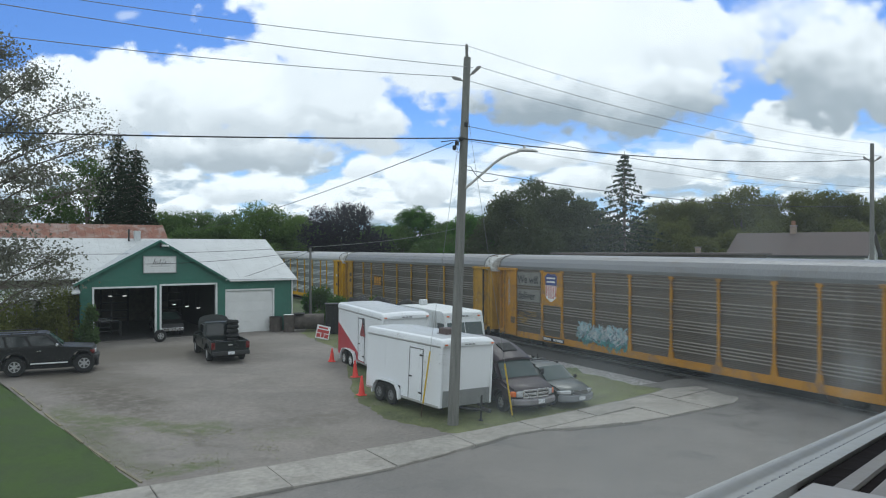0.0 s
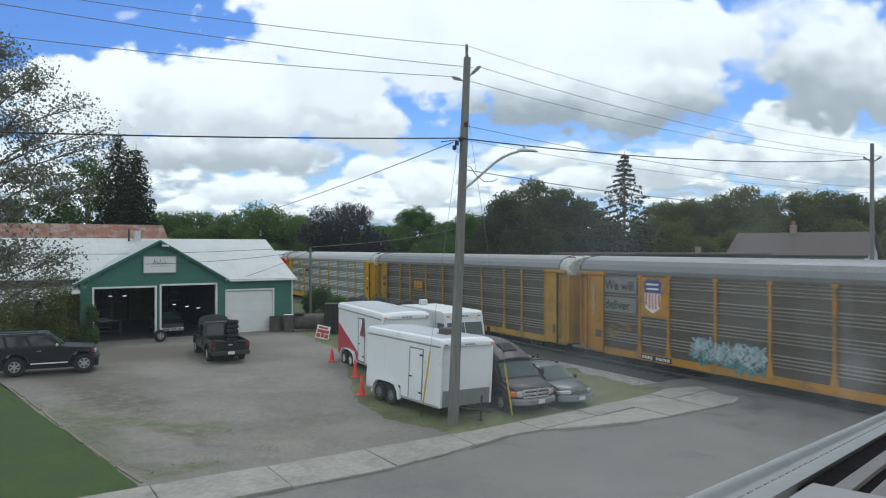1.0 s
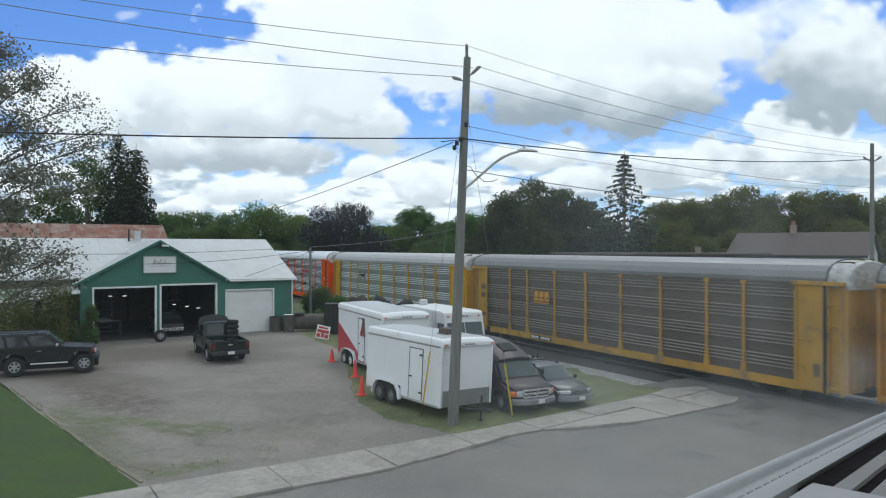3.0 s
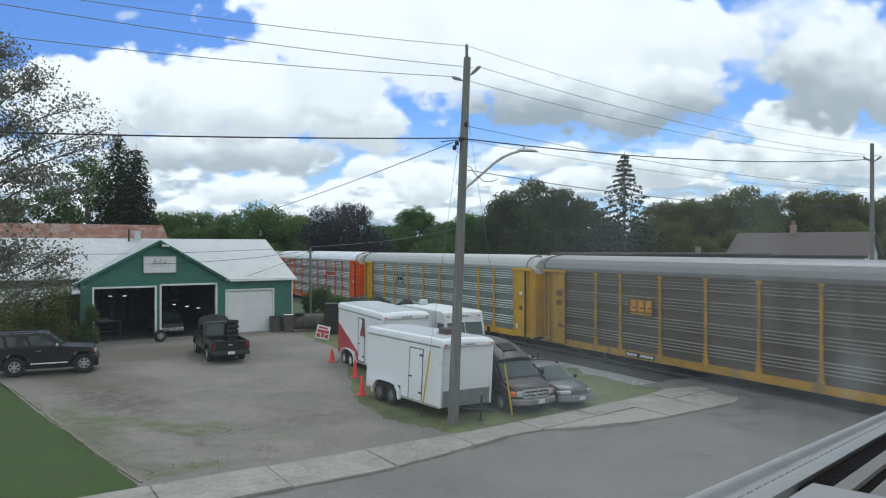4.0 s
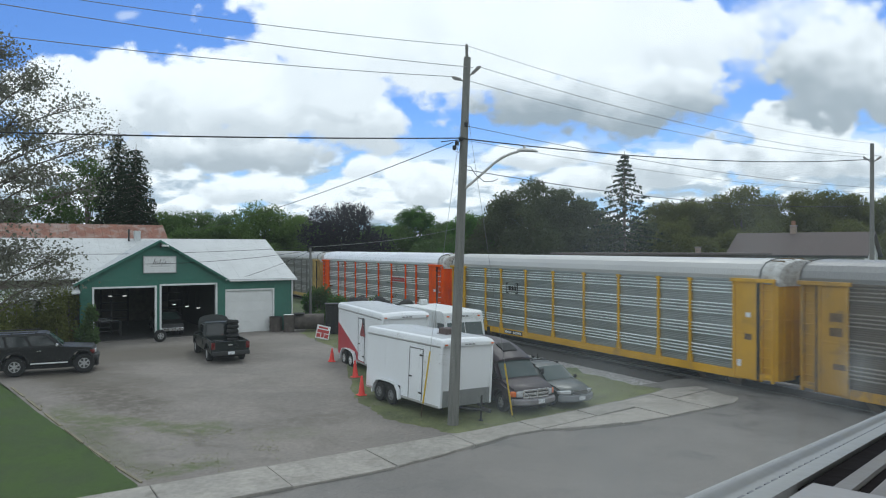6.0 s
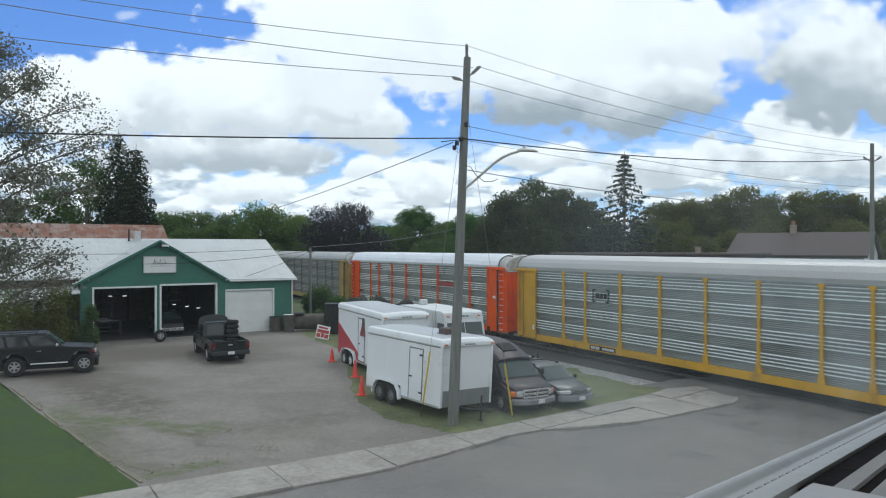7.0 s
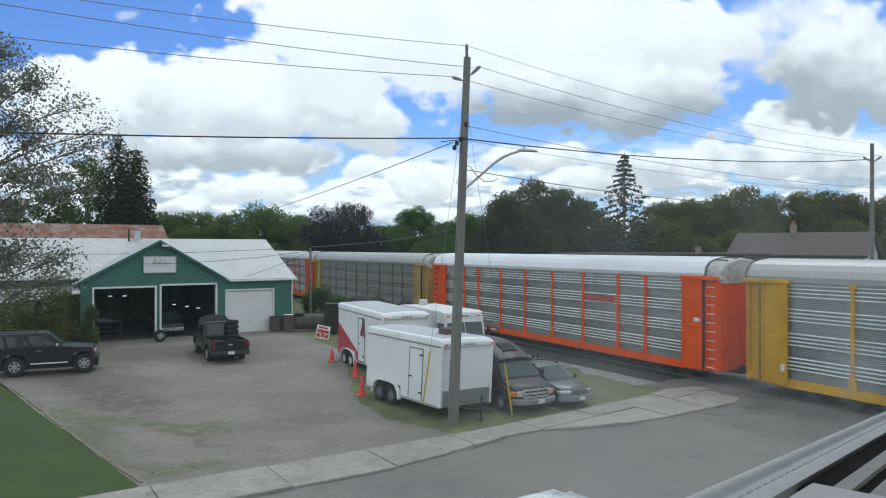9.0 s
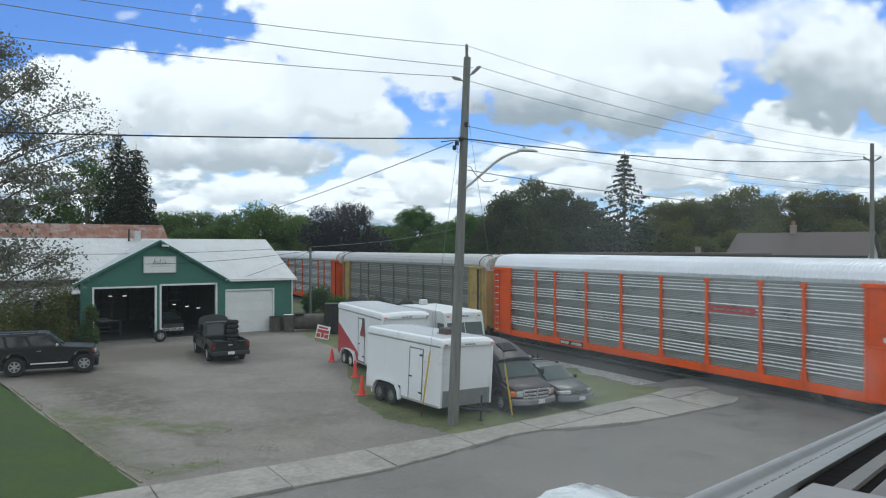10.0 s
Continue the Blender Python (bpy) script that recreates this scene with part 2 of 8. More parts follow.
def bm_prism(bm, prof, a, b, axis="y", m=None):
    """A closed profile of (u, v) pushed along an axis: y: (x, z); x: (y, z); z: (x, y)."""
    def at(u, v, w):
        p = {"y": (u, w, v), "x": (w, u, v), "z": (u, v, w)}[axis]
        return (m @ Vector(p)) if m else Vector(p)
    lo = [bm.verts.new(at(u, v, a)) for u, v in prof]
    hi = [bm.verts.new(at(u, v, b)) for u, v in prof]
    n = len(prof)
    fs = [bm.faces.new(lo), bm.faces.new(hi[::-1])]
    for i in range(n):
        fs.append(bm.faces.new((lo[i], hi[i], hi[(i + 1) % n], lo[(i + 1) % n])))
    bmesh.ops.recalc_face_normals(bm, faces=fs)
    return lo + hi


def bm_loft(bm, rings):
    """Closed rings of equal count joined into one skin with capped ends."""
    vs = [[bm.verts.new(p) for p in ring] for ring in rings]
    fs, n = [], len(vs[0])
    for a, b in zip(vs, vs[1:]):
        for k in range(n):
            fs.append(bm.faces.new((a[k], a[(k + 1) % n], b[(k + 1) % n], b[k])))
    fs += [bm.faces.new(vs[0][::-1]), bm.faces.new(vs[-1])]
    bmesh.ops.recalc_face_normals(bm, faces=fs)


def smooth(me, angle=35):
    me.polygons.foreach_set("use_smooth", [True] * len(me.polygons))
    me.set_sharp_from_angle(angle=radians(angle))


def mesh_of(name, bm, material, soft=None):
    me = bpy.data.meshes.new(name)
    bm.to_mesh(me)
    bm.free()
    me.materials.append(material)
    if soft:
        smooth(me, soft)
    return me


def part(name, bm, material, parent, label="", soft=None):
    ob = new(name, bm if isinstance(bm, bpy.types.Mesh) else mesh_of(name, bm, material, soft))
    ob.parent = parent
    return tagged(ob, label) if label else ob


def thing(name, m, label, category, group="", kind=""):
    ob = new(name)
    ob.matrix_world = m
    ob.empty_display_size = 0.2
    return tagged(ob, label, category, group, kind)


def single(name, bm, material, label, category, group="", kind="", m=None, soft=None):
    ob = new(name, mesh_of(name, bm, material, soft))
    if m is not None:
        ob.matrix_world = m
    return tagged(ob, label, category, group, kind)


def boxed(name, dims, material, parent, bevel=0.0, label="", m=None):
    bm = bmesh.new()
    bm_box(bm, *dims, bevel, m)
    return part(name, bm, material, parent, label)


# ---- lie of the land: level by the street and the line, rising gently towards the garage ----
ALONG, ACROSS = Vector((0.840, 0.5425)), Vector((-0.5425, 0.840))      # street
LINE, OFF = Vector((0.4851, -0.8744)), Vector((0.8744, 0.4851))        # railway
STREET_TURN = math.degrees(math.atan2(0.5425, 0.840))
LINE_TURN = math.degrees(math.atan2(-0.8744, 0.4851))


def ease(t):
    t = min(1.0, max(0.0, t))
    return t * t * (3 - 2 * t)


def land(x, y):
    b, d = ACROSS.x * x + ACROSS.y * y, OFF.x * x + OFF.y * y
    return 0.6 * ease((b - 21) / 17) * ease((23.5 - d) / 6)


def street(a, b):
    return ALONG * a + ACROSS * b


def railway(s, d):
    return OFF * d + LINE * s


def patch(name, outline, material, lift, step, label, category, kind="structure", rough=0.0, frayed=0.0):
    """A sheet with that outline, draped over the land."""
    bm = bmesh.new()
    f = bm.faces.new([bm.verts.new((x, y, 0)) for x, y in outline])
    bmesh.ops.recalc_face_normals(bm, faces=[f])
    xs, ys = [p[0] for p in outline], [p[1] for p in outline]
    for axis, lo, hi in ((0, min(xs), max(xs)), (1, min(ys), max(ys))):
        k = math.ceil(lo / step) * step
        while k < hi:
            co = (k + 1e-4, 0, 0) if axis == 0 else (0, k + 1e-4, 0)
            bmesh.ops.bisect_plane(bm, geom=bm.verts[:] + bm.edges[:] + bm.faces[:], plane_co=co, plane_no=(1, 0, 0) if axis == 0 else (0, 1, 0))
            k += step
    if frayed:
        for v in {v for e in bm.edges if e.is_boundary for v in e.verts}:
            v.co.x += frayed * noise.noise((v.co.x * 1.3, v.co.y * 1.3, 7.7))
            v.co.y += frayed * noise.noise((v.co.x * 1.3, v.co.y * 1.3, 1.2))
    for v in bm.verts:
        v.co.z = land(v.co.x, v.co.y) + lift + (noise.noise((v.co.x * 0.6, v.co.y * 0.6, 3.1)) * rough if rough else 0)
        if rough:
            v.co.z = max(v.co.z, land(v.co.x, v.co.y) + 0.004)
            if v.is_boundary:                # the rim dips into the soil
                v.co.z = land(v.co.x, v.co.y) - 0.009
    bm.normal_update()
    for f in bm.faces:
        if f.normal.z < 0:
            f.normal_flip()
    return single(name, bm, material, label, category, kind=kind, soft=60)


# colours
M_EARTH = surface("rough_grassland", (0.09, 0.115, 0.05), 0.95, spread=0.35, scale=0.15, fine=6, bump=0.4, stain=(0.16, 0.14, 0.09), stain_amount=0.2)


def yard_ground():
    """Packed gravel: damp soil, pale stone, green film and tyre streaks, each with its own worn shape."""
    m = surface("packed_gravel", (0.212, 0.190, 0.170), 0.95, speck=0.17, speck_scale=7.0, spread=0.20, scale=0.25, fine=45, bump=0.4, stain=(0.150, 0.132, 0.112), stain_amount=0.35)
    g = Net(m.node_tree, True)
    p = next(n for n in g.t.nodes if n.type == "BSDF_PRINCIPLED")
    col = p.inputs["Base Color"].links[0].from_socket
    tc = g.n("ShaderNodeTexCoord").outputs["Object"]
    wob = g.n("ShaderNodeTexNoise", None, Vector=tc, Scale=0.55, Detail=5.0, Roughness=0.6).outputs["Color"]
    wob = g.n("ShaderNodeVectorMath", dict(operation="SUBTRACT"), i0=wob, i1=(0.5, 0.5, 0.5)).outputs[0]
    wob = g.n("ShaderNodeVectorMath", dict(operation="MULTIPLY"), i0=wob, i1=(2.0, 2.0, 0.0)).outputs[0]
    at = g.n("ShaderNodeVectorMath", dict(operation="ADD"), i0=tc, i1=wob).outputs[0]
    grain = g.ramp(g.noise(tc, 2.2, 6.0, 0.7), 0.30, 0.62)
    for x, y, rx, ry, turn, tone, amount, broken in STAINS:
        mp = g.n("ShaderNodeMapping", None, Vector=at)
        mp.vector_type = "TEXTURE"
        mp.inputs["Location"].default_value = (x, y, 0)
        mp.inputs["Rotation"].default_value = (0, 0, radians(turn))
        mp.inputs["Scale"].default_value = (rx, ry, 1000)
        ln = g.n("ShaderNodeVectorMath", dict(operation="LENGTH"), i0=mp.outputs[0]).outputs["Value"]
        f = g.ramp(ln, 1.2, 0.45, 0.0, amount)
        col = g.mix(g.math("MULTIPLY", f, grain) if broken else f, col, (*tone, 1))
    g.put(p.inputs["Base Color"], col)
    return m


SOIL, PALE_STONE, GREEN_FILM = (0.105, 0.090, 0.070), (0.255, 0.232, 0.205), (0.105, 0.125, 0.048)
# centre, half sizes, turn, tone, strength, broken up
STAINS = [(-17.8, 32.3, 3.4, 2.2, 0, SOIL, 0.6, False), (-10.0, 21.9, 4.4, 0.8, -47, SOIL, 0.4, False), (-10.6, 22.3, 4.6, 0.7, -47, GREEN_FILM, 0.55, True), (-13.0, 28.0, 4.6, 1.5, -38, SOIL, 0.85, True), (-14.5, 30.5, 5.0, 2.4, -30, SOIL, 0.35, False), (-16.6, 31.0, 2.6, 1.2, -35, SOIL, 0.5, False), (-4.6, 25.4, 2.6, 1.1, 30, SOIL, 0.45, True), (-10.8, 36.5, 3.2, 2.4, 20, SOIL, 0.55, True),
          (-15.5, 37.6, 7.5, 3.4, 32, SOIL, 0.75, False), (-8.9, 22.0, 2.2, 1.5, -40, PALE_STONE, 0.6, True), (-7.0, 20.9, 1.5, 0.8, 20, PALE_STONE, 0.7, True), (-12.0, 32.4, 5.5, 0.35, -2, PALE_STONE, 0.5, True),
          (-8.0, 29.5, 5.0, 0.3, 8, PALE_STONE, 0.4, True), (-3.2, 24.0, 1.6, 0.9, 35, PALE_STONE, 0.4, True), (-7.5, 34.0, 4.0, 1.5, 60, PALE_STONE, 0.35, True), (-10.8, 24.7, 2.0, 0.75, -8, GREEN_FILM, 0.8, True), (-8.5, 24.0, 1.6, 0.9, -5, GREEN_FILM, 0.75, True), (-5.2, 23.6, 1.3, 0.8, 20, GREEN_FILM, 0.3, True),
          (-7.2, 19.9, 1.5, 0.6, 32, GREEN_FILM, 0.9, True), (-12.6, 24.9, 1.0, 2.6, 42, GREEN_FILM, 0.6, True), (-7.9, 22.9, 1.6, 0.3, -40, SOIL, 0.6, True)]
M_YARD = yard_ground()
M_LAWN = surface("lawn_soil", (0.038, 0.070, 0.008), 0.95, speck=0.15, speck_scale=6.0, spread=0.25, scale=0.6, fine=30, bump=0.5)
M_ROUGHGRASS = surface("trodden_grass_soil", (0.128, 0.142, 0.060), 0.95, speck=0.25, speck_scale=10.0, spread=0.3, scale=0.9, fine=25, bump=0.5, stain=(0.2, 0.18, 0.13), stain_amount=0.3)
M_ROAD = surface("worn_asphalt", (0.192, 0.179, 0.165), 0.9, speck=0.10, speck_scale=11.0, spread=0.14, scale=0.3, fine=60, bump=0.35, stain=(0.125, 0.122, 0.118), stain_amount=0.35)
M_CONCRETE = surface("weathered_concrete", (0.315, 0.295, 0.265), 0.9, speck=0.16, speck_scale=6.0, spread=0.16, scale=0.7, fine=50, bump=0.3, stain=(0.21, 0.195, 0.17), stain_amount=0.4, per_object=0.05)
M_JOINT = surface("dirty_joint", (0.12, 0.115, 0.105), 0.95, spread=0.3, scale=4, bump=0.3)
M_BALLAST = surface("railway_ballast", (0.33, 0.315, 0.30), 0.95, speck=0.45, speck_scale=9.0, spread=0.4, scale=7, fine=22, bump=1.0, bump_dist=0.04)
# oil-dark stone, darkened further to carry the shade under the railcars
M_OIL_SHADE_BED = surface("oily_train_shaded_ballast", (0.065, 0.06, 0.056), 0.95, spread=0.4, scale=5, fine=22, bump=1.0, bump_dist=0.04)
M_CROSSING = surface("dark_crossing_asphalt", (0.172, 0.161, 0.149), 0.9, speck=0.12, speck_scale=9.0, spread=0.2, scale=0.35, fine=50, bump=0.4, stain=(0.085, 0.08, 0.075), stain_amount=0.45)
M_STEEL = surface("polished_rail_head", (0.26, 0.25, 0.24), 0.45, 0.8, spread=0.1, bump=0.05)
M_RUST = surface("rusty_steel", (0.09, 0.05, 0.035), 0.8, 0.2, spread=0.4, scale=5)
M_TIE = surface("creosoted_timber", (0.06, 0.05, 0.045), 0.9, spread=0.3, scale=4, stretch=(1, 6, 1))

# ground reaching the horizon
bm = bmesh.new()
ring = [2500, 400, 160, 90, 70]
coords = sorted(set([-r for r in ring] + ring + [i * 5 - 40 for i in range(21)]))
grid = {}
for i, x in enumerate(coords):
    for j, y in enumerate(coords):
        grid[i, j] = bm.verts.new((x, y, land(x, y) - 0.06 if abs(x) < 100 and abs(y) < 100 else -0.06))
for i in range(len(coords) - 1):
    for j in range(len(coords) - 1):
        bm.faces.new((grid[i, j], grid[i + 1, j], grid[i + 1, j + 1], grid[i, j + 1]))
single("ground", bm, M_EARTH, "rough green and brown grassland reaching the horizon", "ground", kind="structure", soft=60)


def st(a, b):
    p = street(a, b)
    return (p.x, p.y)


def rw(s, d):
    p = railway(s, d)
    return (p.x, p.y)


patch("road", [st(-70, 19.0), st(-70, 8.5), st(90, 8.5), st(90, 19.0)], M_ROAD, -0.02, 4, "worn grey asphalt street with faint patches", "road")
patch("gravel_lot", [st(3.4, 19.6), st(22.5, 19.6), (-1.6, 30.2), (-3.0, 36.0), (-3.7, 39.6), (-7.2, 46.5), (-7.0, 51.0), (-30, 37.6), (-32, 28), (-20.5, 31.9)],
      M_YARD, -0.006, 0.8, "packed grey-brown gravel yard, worn and stained", "gravel yard")
patch("lawn", [st(-60, 19.6), st(3.5, 19.6), (-11.99, 23.1), (-18.4, 29.5), (-26, 37), (-60, 30)], M_LAWN, 0.006, 1.5, "mown dark green lawn beside the yard", "lawn", rough=0.01)
patch("verge", [st(13.2, 19.6), st(20, 20.2), st(25.3, 20.9), rw(-24, 23.2), rw(-45, 22.6), (-6.5, 53), (-9.5, 51.5), (-9.4, 46.6), (-5.7, 39.0), (-4.4, 33.2), (-3.82, 29.34), (-2.9, 27), (-1.68, 25.2)],
      M_ROUGHGRASS, 0.004, 0.6, "rough trodden grass verge under parked trailers", "grass verge", rough=0.015, frayed=0.3)
patch("ballast", [rw(60, 22.9), rw(60, 32.5), rw(-260, 32.5), rw(-260, 22.9)], M_BALLAST, -0.036, 12, "grey crushed stone ballast along the railway", "ballast")
# dark sheet under the train: oil and the cars' shade in one colour
patch("track_bed", [rw(-22.3, 24.5), rw(-22.3, 30.6), rw(-260, 30.6), rw(-260, 24.5)], M_OIL_SHADE_BED, -0.03, 6, "dark oily track bed with the shade under the train in its colour", "track bed", frayed=0.3)
deck = patch("crossing_road", [rw(-23.2, 20.6), rw(-24.0, 23.4), rw(-22.8, 32.0), rw(-3.0, 32.0), rw(-3.0, 20.6)], M_CROSSING, -0.0175, 1.0, "asphalt level crossing flush with the rails", "level crossing", frayed=0.5)
for v in deck.data.vertices:          # the road humps gently over the rails
    off = OFF.x * v.co.x + OFF.y * v.co.y
    v.co.z += 0.095 * ease((off - 23.2) / 2.6) * ease((32.2 - off) / 2.6)

# sidewalk slabs with recessed joints, kerb along the street
walk_bed = thing("pavement", Matrix(), "weathered concrete pavement of cracked slabs with a low kerb", "pavement", kind="structure")


KERB = [(-46, 17.5), (9.5, 17.5), (11.65, 17.85), (13.1, 18.14), (14.5, 18.48), (15.9, 18.4), (17.66, 17.8), (20.0, 17.4), (25.5, 17.5), (26.7, 18.6)]
BACK = [(-46, 19.6), (14.0, 19.57), (16.8, 19.78), (19.8, 20.0), (23.5, 20.4), (25.05, 20.8), (26.7, 20.4)]


def line_at(line, a):
    return float(np.interp(a, [p[0] for p in line], [p[1] for p in line]))


def slab(a0, a1, low, high, z=0.05):
    """One cast slab between two broken lines, its top a little tilted and settled."""
    steps = [a0 + (a1 - a0) * i / 4 for i in range(5)]
    gap = 0.008 if a0 < 15 else 0.02
    steps[0], steps[-1] = a0 + gap, a1 - gap
    rim = [street(a, low(a)) for a in steps] + [street(a, high(a)) for a in steps[::-1]]
    bm = bmesh.new()
    bm_prism(bm, [(p.x, p.y) for p in rim], -0.06, z, "z")
    tilt, sink = random.uniform(-0.004, 0.004), random.uniform(-0.016, 0.010)
    mid = street((a0 + a1) / 2, low((a0 + a1) / 2))
    for q in bm.verts:
        if q.co.z > 0:
            q.co.z += sink + tilt * ((q.co.x - mid.x) + (q.co.y - mid.y))
            if a0 > 9:
                q.co.x += random.uniform(-0.025, 0.025)
                q.co.y += random.uniform(-0.025, 0.025)
    bmesh.ops.bevel(bm, geom=[e for e in bm.edges if e.verts[0].co.z > 0 and e.verts[1].co.z > 0], offset=0.018, segments=2, affect="EDGES", clamp_overlap=True)
    part("slab", bm, M_CONCRETE, walk_bed)


def front_line(a):
    return line_at(KERB, a)


def back_line(a):
    return line_at(BACK, a)


def crack_line(a):
    return 18.46 + 0.113 * (a - 15.93)


breaks = [-46 + 3.1 * i for i in range(16)] + [3.6, 6.7, 9.8, 12.9]
for a0, a1 in zip(breaks, breaks[1:]):
    slab(a0, a1, front_line, back_line)
slab(12.9, 15.9, front_line, back_line)
for a0, a1 in ((15.9, 18.85), (18.85, 21.2)):
    slab(a0, a1, front_line, lambda a: crack_line(a) - 0.02)
    slab(a0, a1, lambda a: crack_line(a) + 0.02, back_line)
slab(21.2, 23.55, front_line, back_line)
slab(23.55, 26.6, front_line, lambda a: 19.3 + 0.12 * (a - 23.55) - 0.02)
slab(23.55, 26.6, lambda a: 19.3 + 0.12 * (a - 23.55) + 0.02, back_line)
bm = bmesh.new()
rim = [street(a, b + 0.03) for a, b in KERB] + [street(a, b - 0.03) for a, b in BACK[::-1]]
bm_prism(bm, [(p.x, p.y) for p in rim], -0.06, 0.004, "z")
part("bedding", bm, M_JOINT, walk_bed, "dark dirt in the joints")
for pts in ([(3.0, 17.43), (6.0, 17.44), (9.6, 17.42), (9.6, 17.52), (3.0, 17.52)], [(12.6, 17.92), (13.6, 18.08), (14.4, 18.36), (14.3, 18.5), (12.6, 18.06)],
            [(16.6, 17.98), (18.0, 17.56), (19.4, 17.28), (19.6, 17.44), (18.0, 17.76), (16.6, 18.12)], [(20.6, 17.28), (23.0, 17.38), (25.2, 17.38), (25.2, 17.54), (20.6, 17.46)]):
    patch("gutter_dirt", [st(*p) for p in pts], M_JOINT, -0.014, 0.4, "dark dirt and grit in the gutter", "dirt", frayed=0.12)
# timber edging between lawn and yard
bm = bmesh.new()
for i in range(6):
    p, q = Vector((-7.9, 18.7)).lerp(Vector((-17.8, 29.2)), i / 6 + 0.005), Vector((-7.9, 18.7)).lerp(Vector((-17.8, 29.2)), (i + 1) / 6 - 0.03)
    ang = (q - p).angle_signed(Vector((1, 0)))
    z = land(*((p + q) / 2))
    bm_box(bm, -(q - p).length / 2, -0.035, -0.03, (q - p).length / 2, 0.035, 0.04, 0.01, pose((p.x + q.x) / 2, (p.y + q.y) / 2, z, 0, -math.degrees(math.atan2(land(*q) - land(*p), (q - p).length)), math.degrees(ang)))
single("lawn_edging", bm, surface("pale_timber", (0.22, 0.195, 0.13), 0.85, spread=0.35, scale=2.2), "pale weathered timber edging of the lawn", "edging", kind="structure")

# railway track
track = thing("railway_track", pose(*rw(0, 27.53), 0.0, 0, 0, LINE_TURN), "straight railway track with rusty rails on timber ties", "railway track", kind="structure")
for y in (-0.72, 0.72):
    bm = bmesh.new()
    prof = [(y - 0.07, 0), (y + 0.07, 0), (y + 0.07, 0.012), (y + 0.012, 0.025), (y + 0.012, 0.06), (y + 0.035, 0.068), (y + 0.035, 0.1), (y - 0.035, 0.1), (y - 0.035, 0.068), (y - 0.012, 0.06), (y - 0.012, 0.025), (y - 0.07, 0.012)]
    bm_prism(bm, prof, -250, 60, "x")
    rail = part("rail", bm, M_STEEL, track)
tie_me = None
for i in range(170):
    s = -100 + i * 0.6
    if -22.8 < s < -6.8:
        continue
    if tie_me is None:
        bm = bmesh.new()
        bm_box(bm, -0.11, -1.3, -0.1, 0.11, 1.3, 0.004, 0.015)
        tie_me = mesh_of("tie", bm, M_TIE)
    o = part("tie", tie_me, M_TIE, track)
    o.location = (s, 0, 0.0)

# ---- autorack train ----
POSTS = [-11.36, -8.70, -6.81, -4.07, -1.32, 1.43, 4.18, 6.95, 8.90, 11.50]
HALF, SIDE = 13.36, 1.5
M_BOGIE = surface("grimy_black_steel", (0.025, 0.023, 0.022), 0.85, 0.3, spread=0.4, scale=4)
M_WHEEL = surface("worn_wheel_steel", (0.16, 0.13, 0.11), 0.6, 0.7, spread=0.3, scale=4)
M_WHITE_MARK = surface("white_stencil", (0.72, 0.72, 0.70), 0.7, spread=0.12)
M_BLACK_MARK = surface("black_paint", (0.02, 0.02, 0.02), 0.7, spread=0.3)
M_GRIME = surface("brown_grime", (0.13, 0.085, 0.04), 0.8, spread=0.4, scale=4)
M_CAP = surface("white_end_cap", (0.50, 0.50, 0.49), 0.75, spread=0.25, scale=2.2, speck=0.2, stain=(0.22, 0.20, 0.17), stain_amount=0.5, spec=0.2)


def car_paint(panel, roof, trim, dirt, grime, panel_metal, roof_metal, rough=0.42):
    return dict(
        # lighter copy of the panel colour: sky light painted on the ribs' upper slopes
        lit_slope=surface("sky_lit_rib_slope", tuple(min(0.85, c * (2.4 - 3.3 * grime)) for c in panel), rough, panel_metal * 0.3, spread=0.10, scale=0.5, fine=18, bump=0.03, stain=dirt, stain_amount=grime * 0.5),
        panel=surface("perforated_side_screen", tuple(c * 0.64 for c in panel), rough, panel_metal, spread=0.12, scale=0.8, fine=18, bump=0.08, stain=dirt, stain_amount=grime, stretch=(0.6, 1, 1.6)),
        roof=surface("galvanised_roof", roof, 0.45, roof_metal, spread=0.10, scale=0.6, fine=14, bump=0.05, stain=dirt, stain_amount=grime * 0.6, stretch=(0.5, 1, 1)),
        trim=surface("enamelled_steel", trim, 0.6, 0.0, spec=0.12, spread=0.14, scale=0.9, fine=16, bump=0.06, stain=tuple(0.2 * grime + c * (0.6 - 0.75 * grime) for c in trim), stain_amount=grime * 1.5),
        end=surface("enamelled_end_door", tuple(c * 0.95 for c in trim), 0.6, 0.0, spec=0.12, spread=0.14, scale=0.9, fine=16, bump=0.06, stain=tuple(0.12 * grime + c * (0.6 - 0.6 * grime) for c in trim), stain_amount=grime))


def rib_profile(z0, z1, stacks=4, ribs=4):
    """Side screen section from the bottom up: stacks of pressed ribs with perforated flat bands between; True: the
    segment above is a rib's up-facing slope, coloured as lit by the sky.
    """
    pts, h = [(0.0, z0, False)], (z1 - z0) / stacks
    for s in range(stacks):
        base = z0 + s * h
        for r in range(4):                    # shallow pressing of the perforated band
            z = base + h * (0.03 + 0.083 * r)
            pts += [(0.0, z, False), (-0.009, z + 0.014, False), (-0.009, z + 0.03, False), (0.0, z + 0.044, False)]
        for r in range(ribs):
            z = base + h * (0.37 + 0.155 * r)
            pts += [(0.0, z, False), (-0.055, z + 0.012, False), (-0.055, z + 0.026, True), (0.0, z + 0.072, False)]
    pts.append((0.0, z1, False))
    return pts


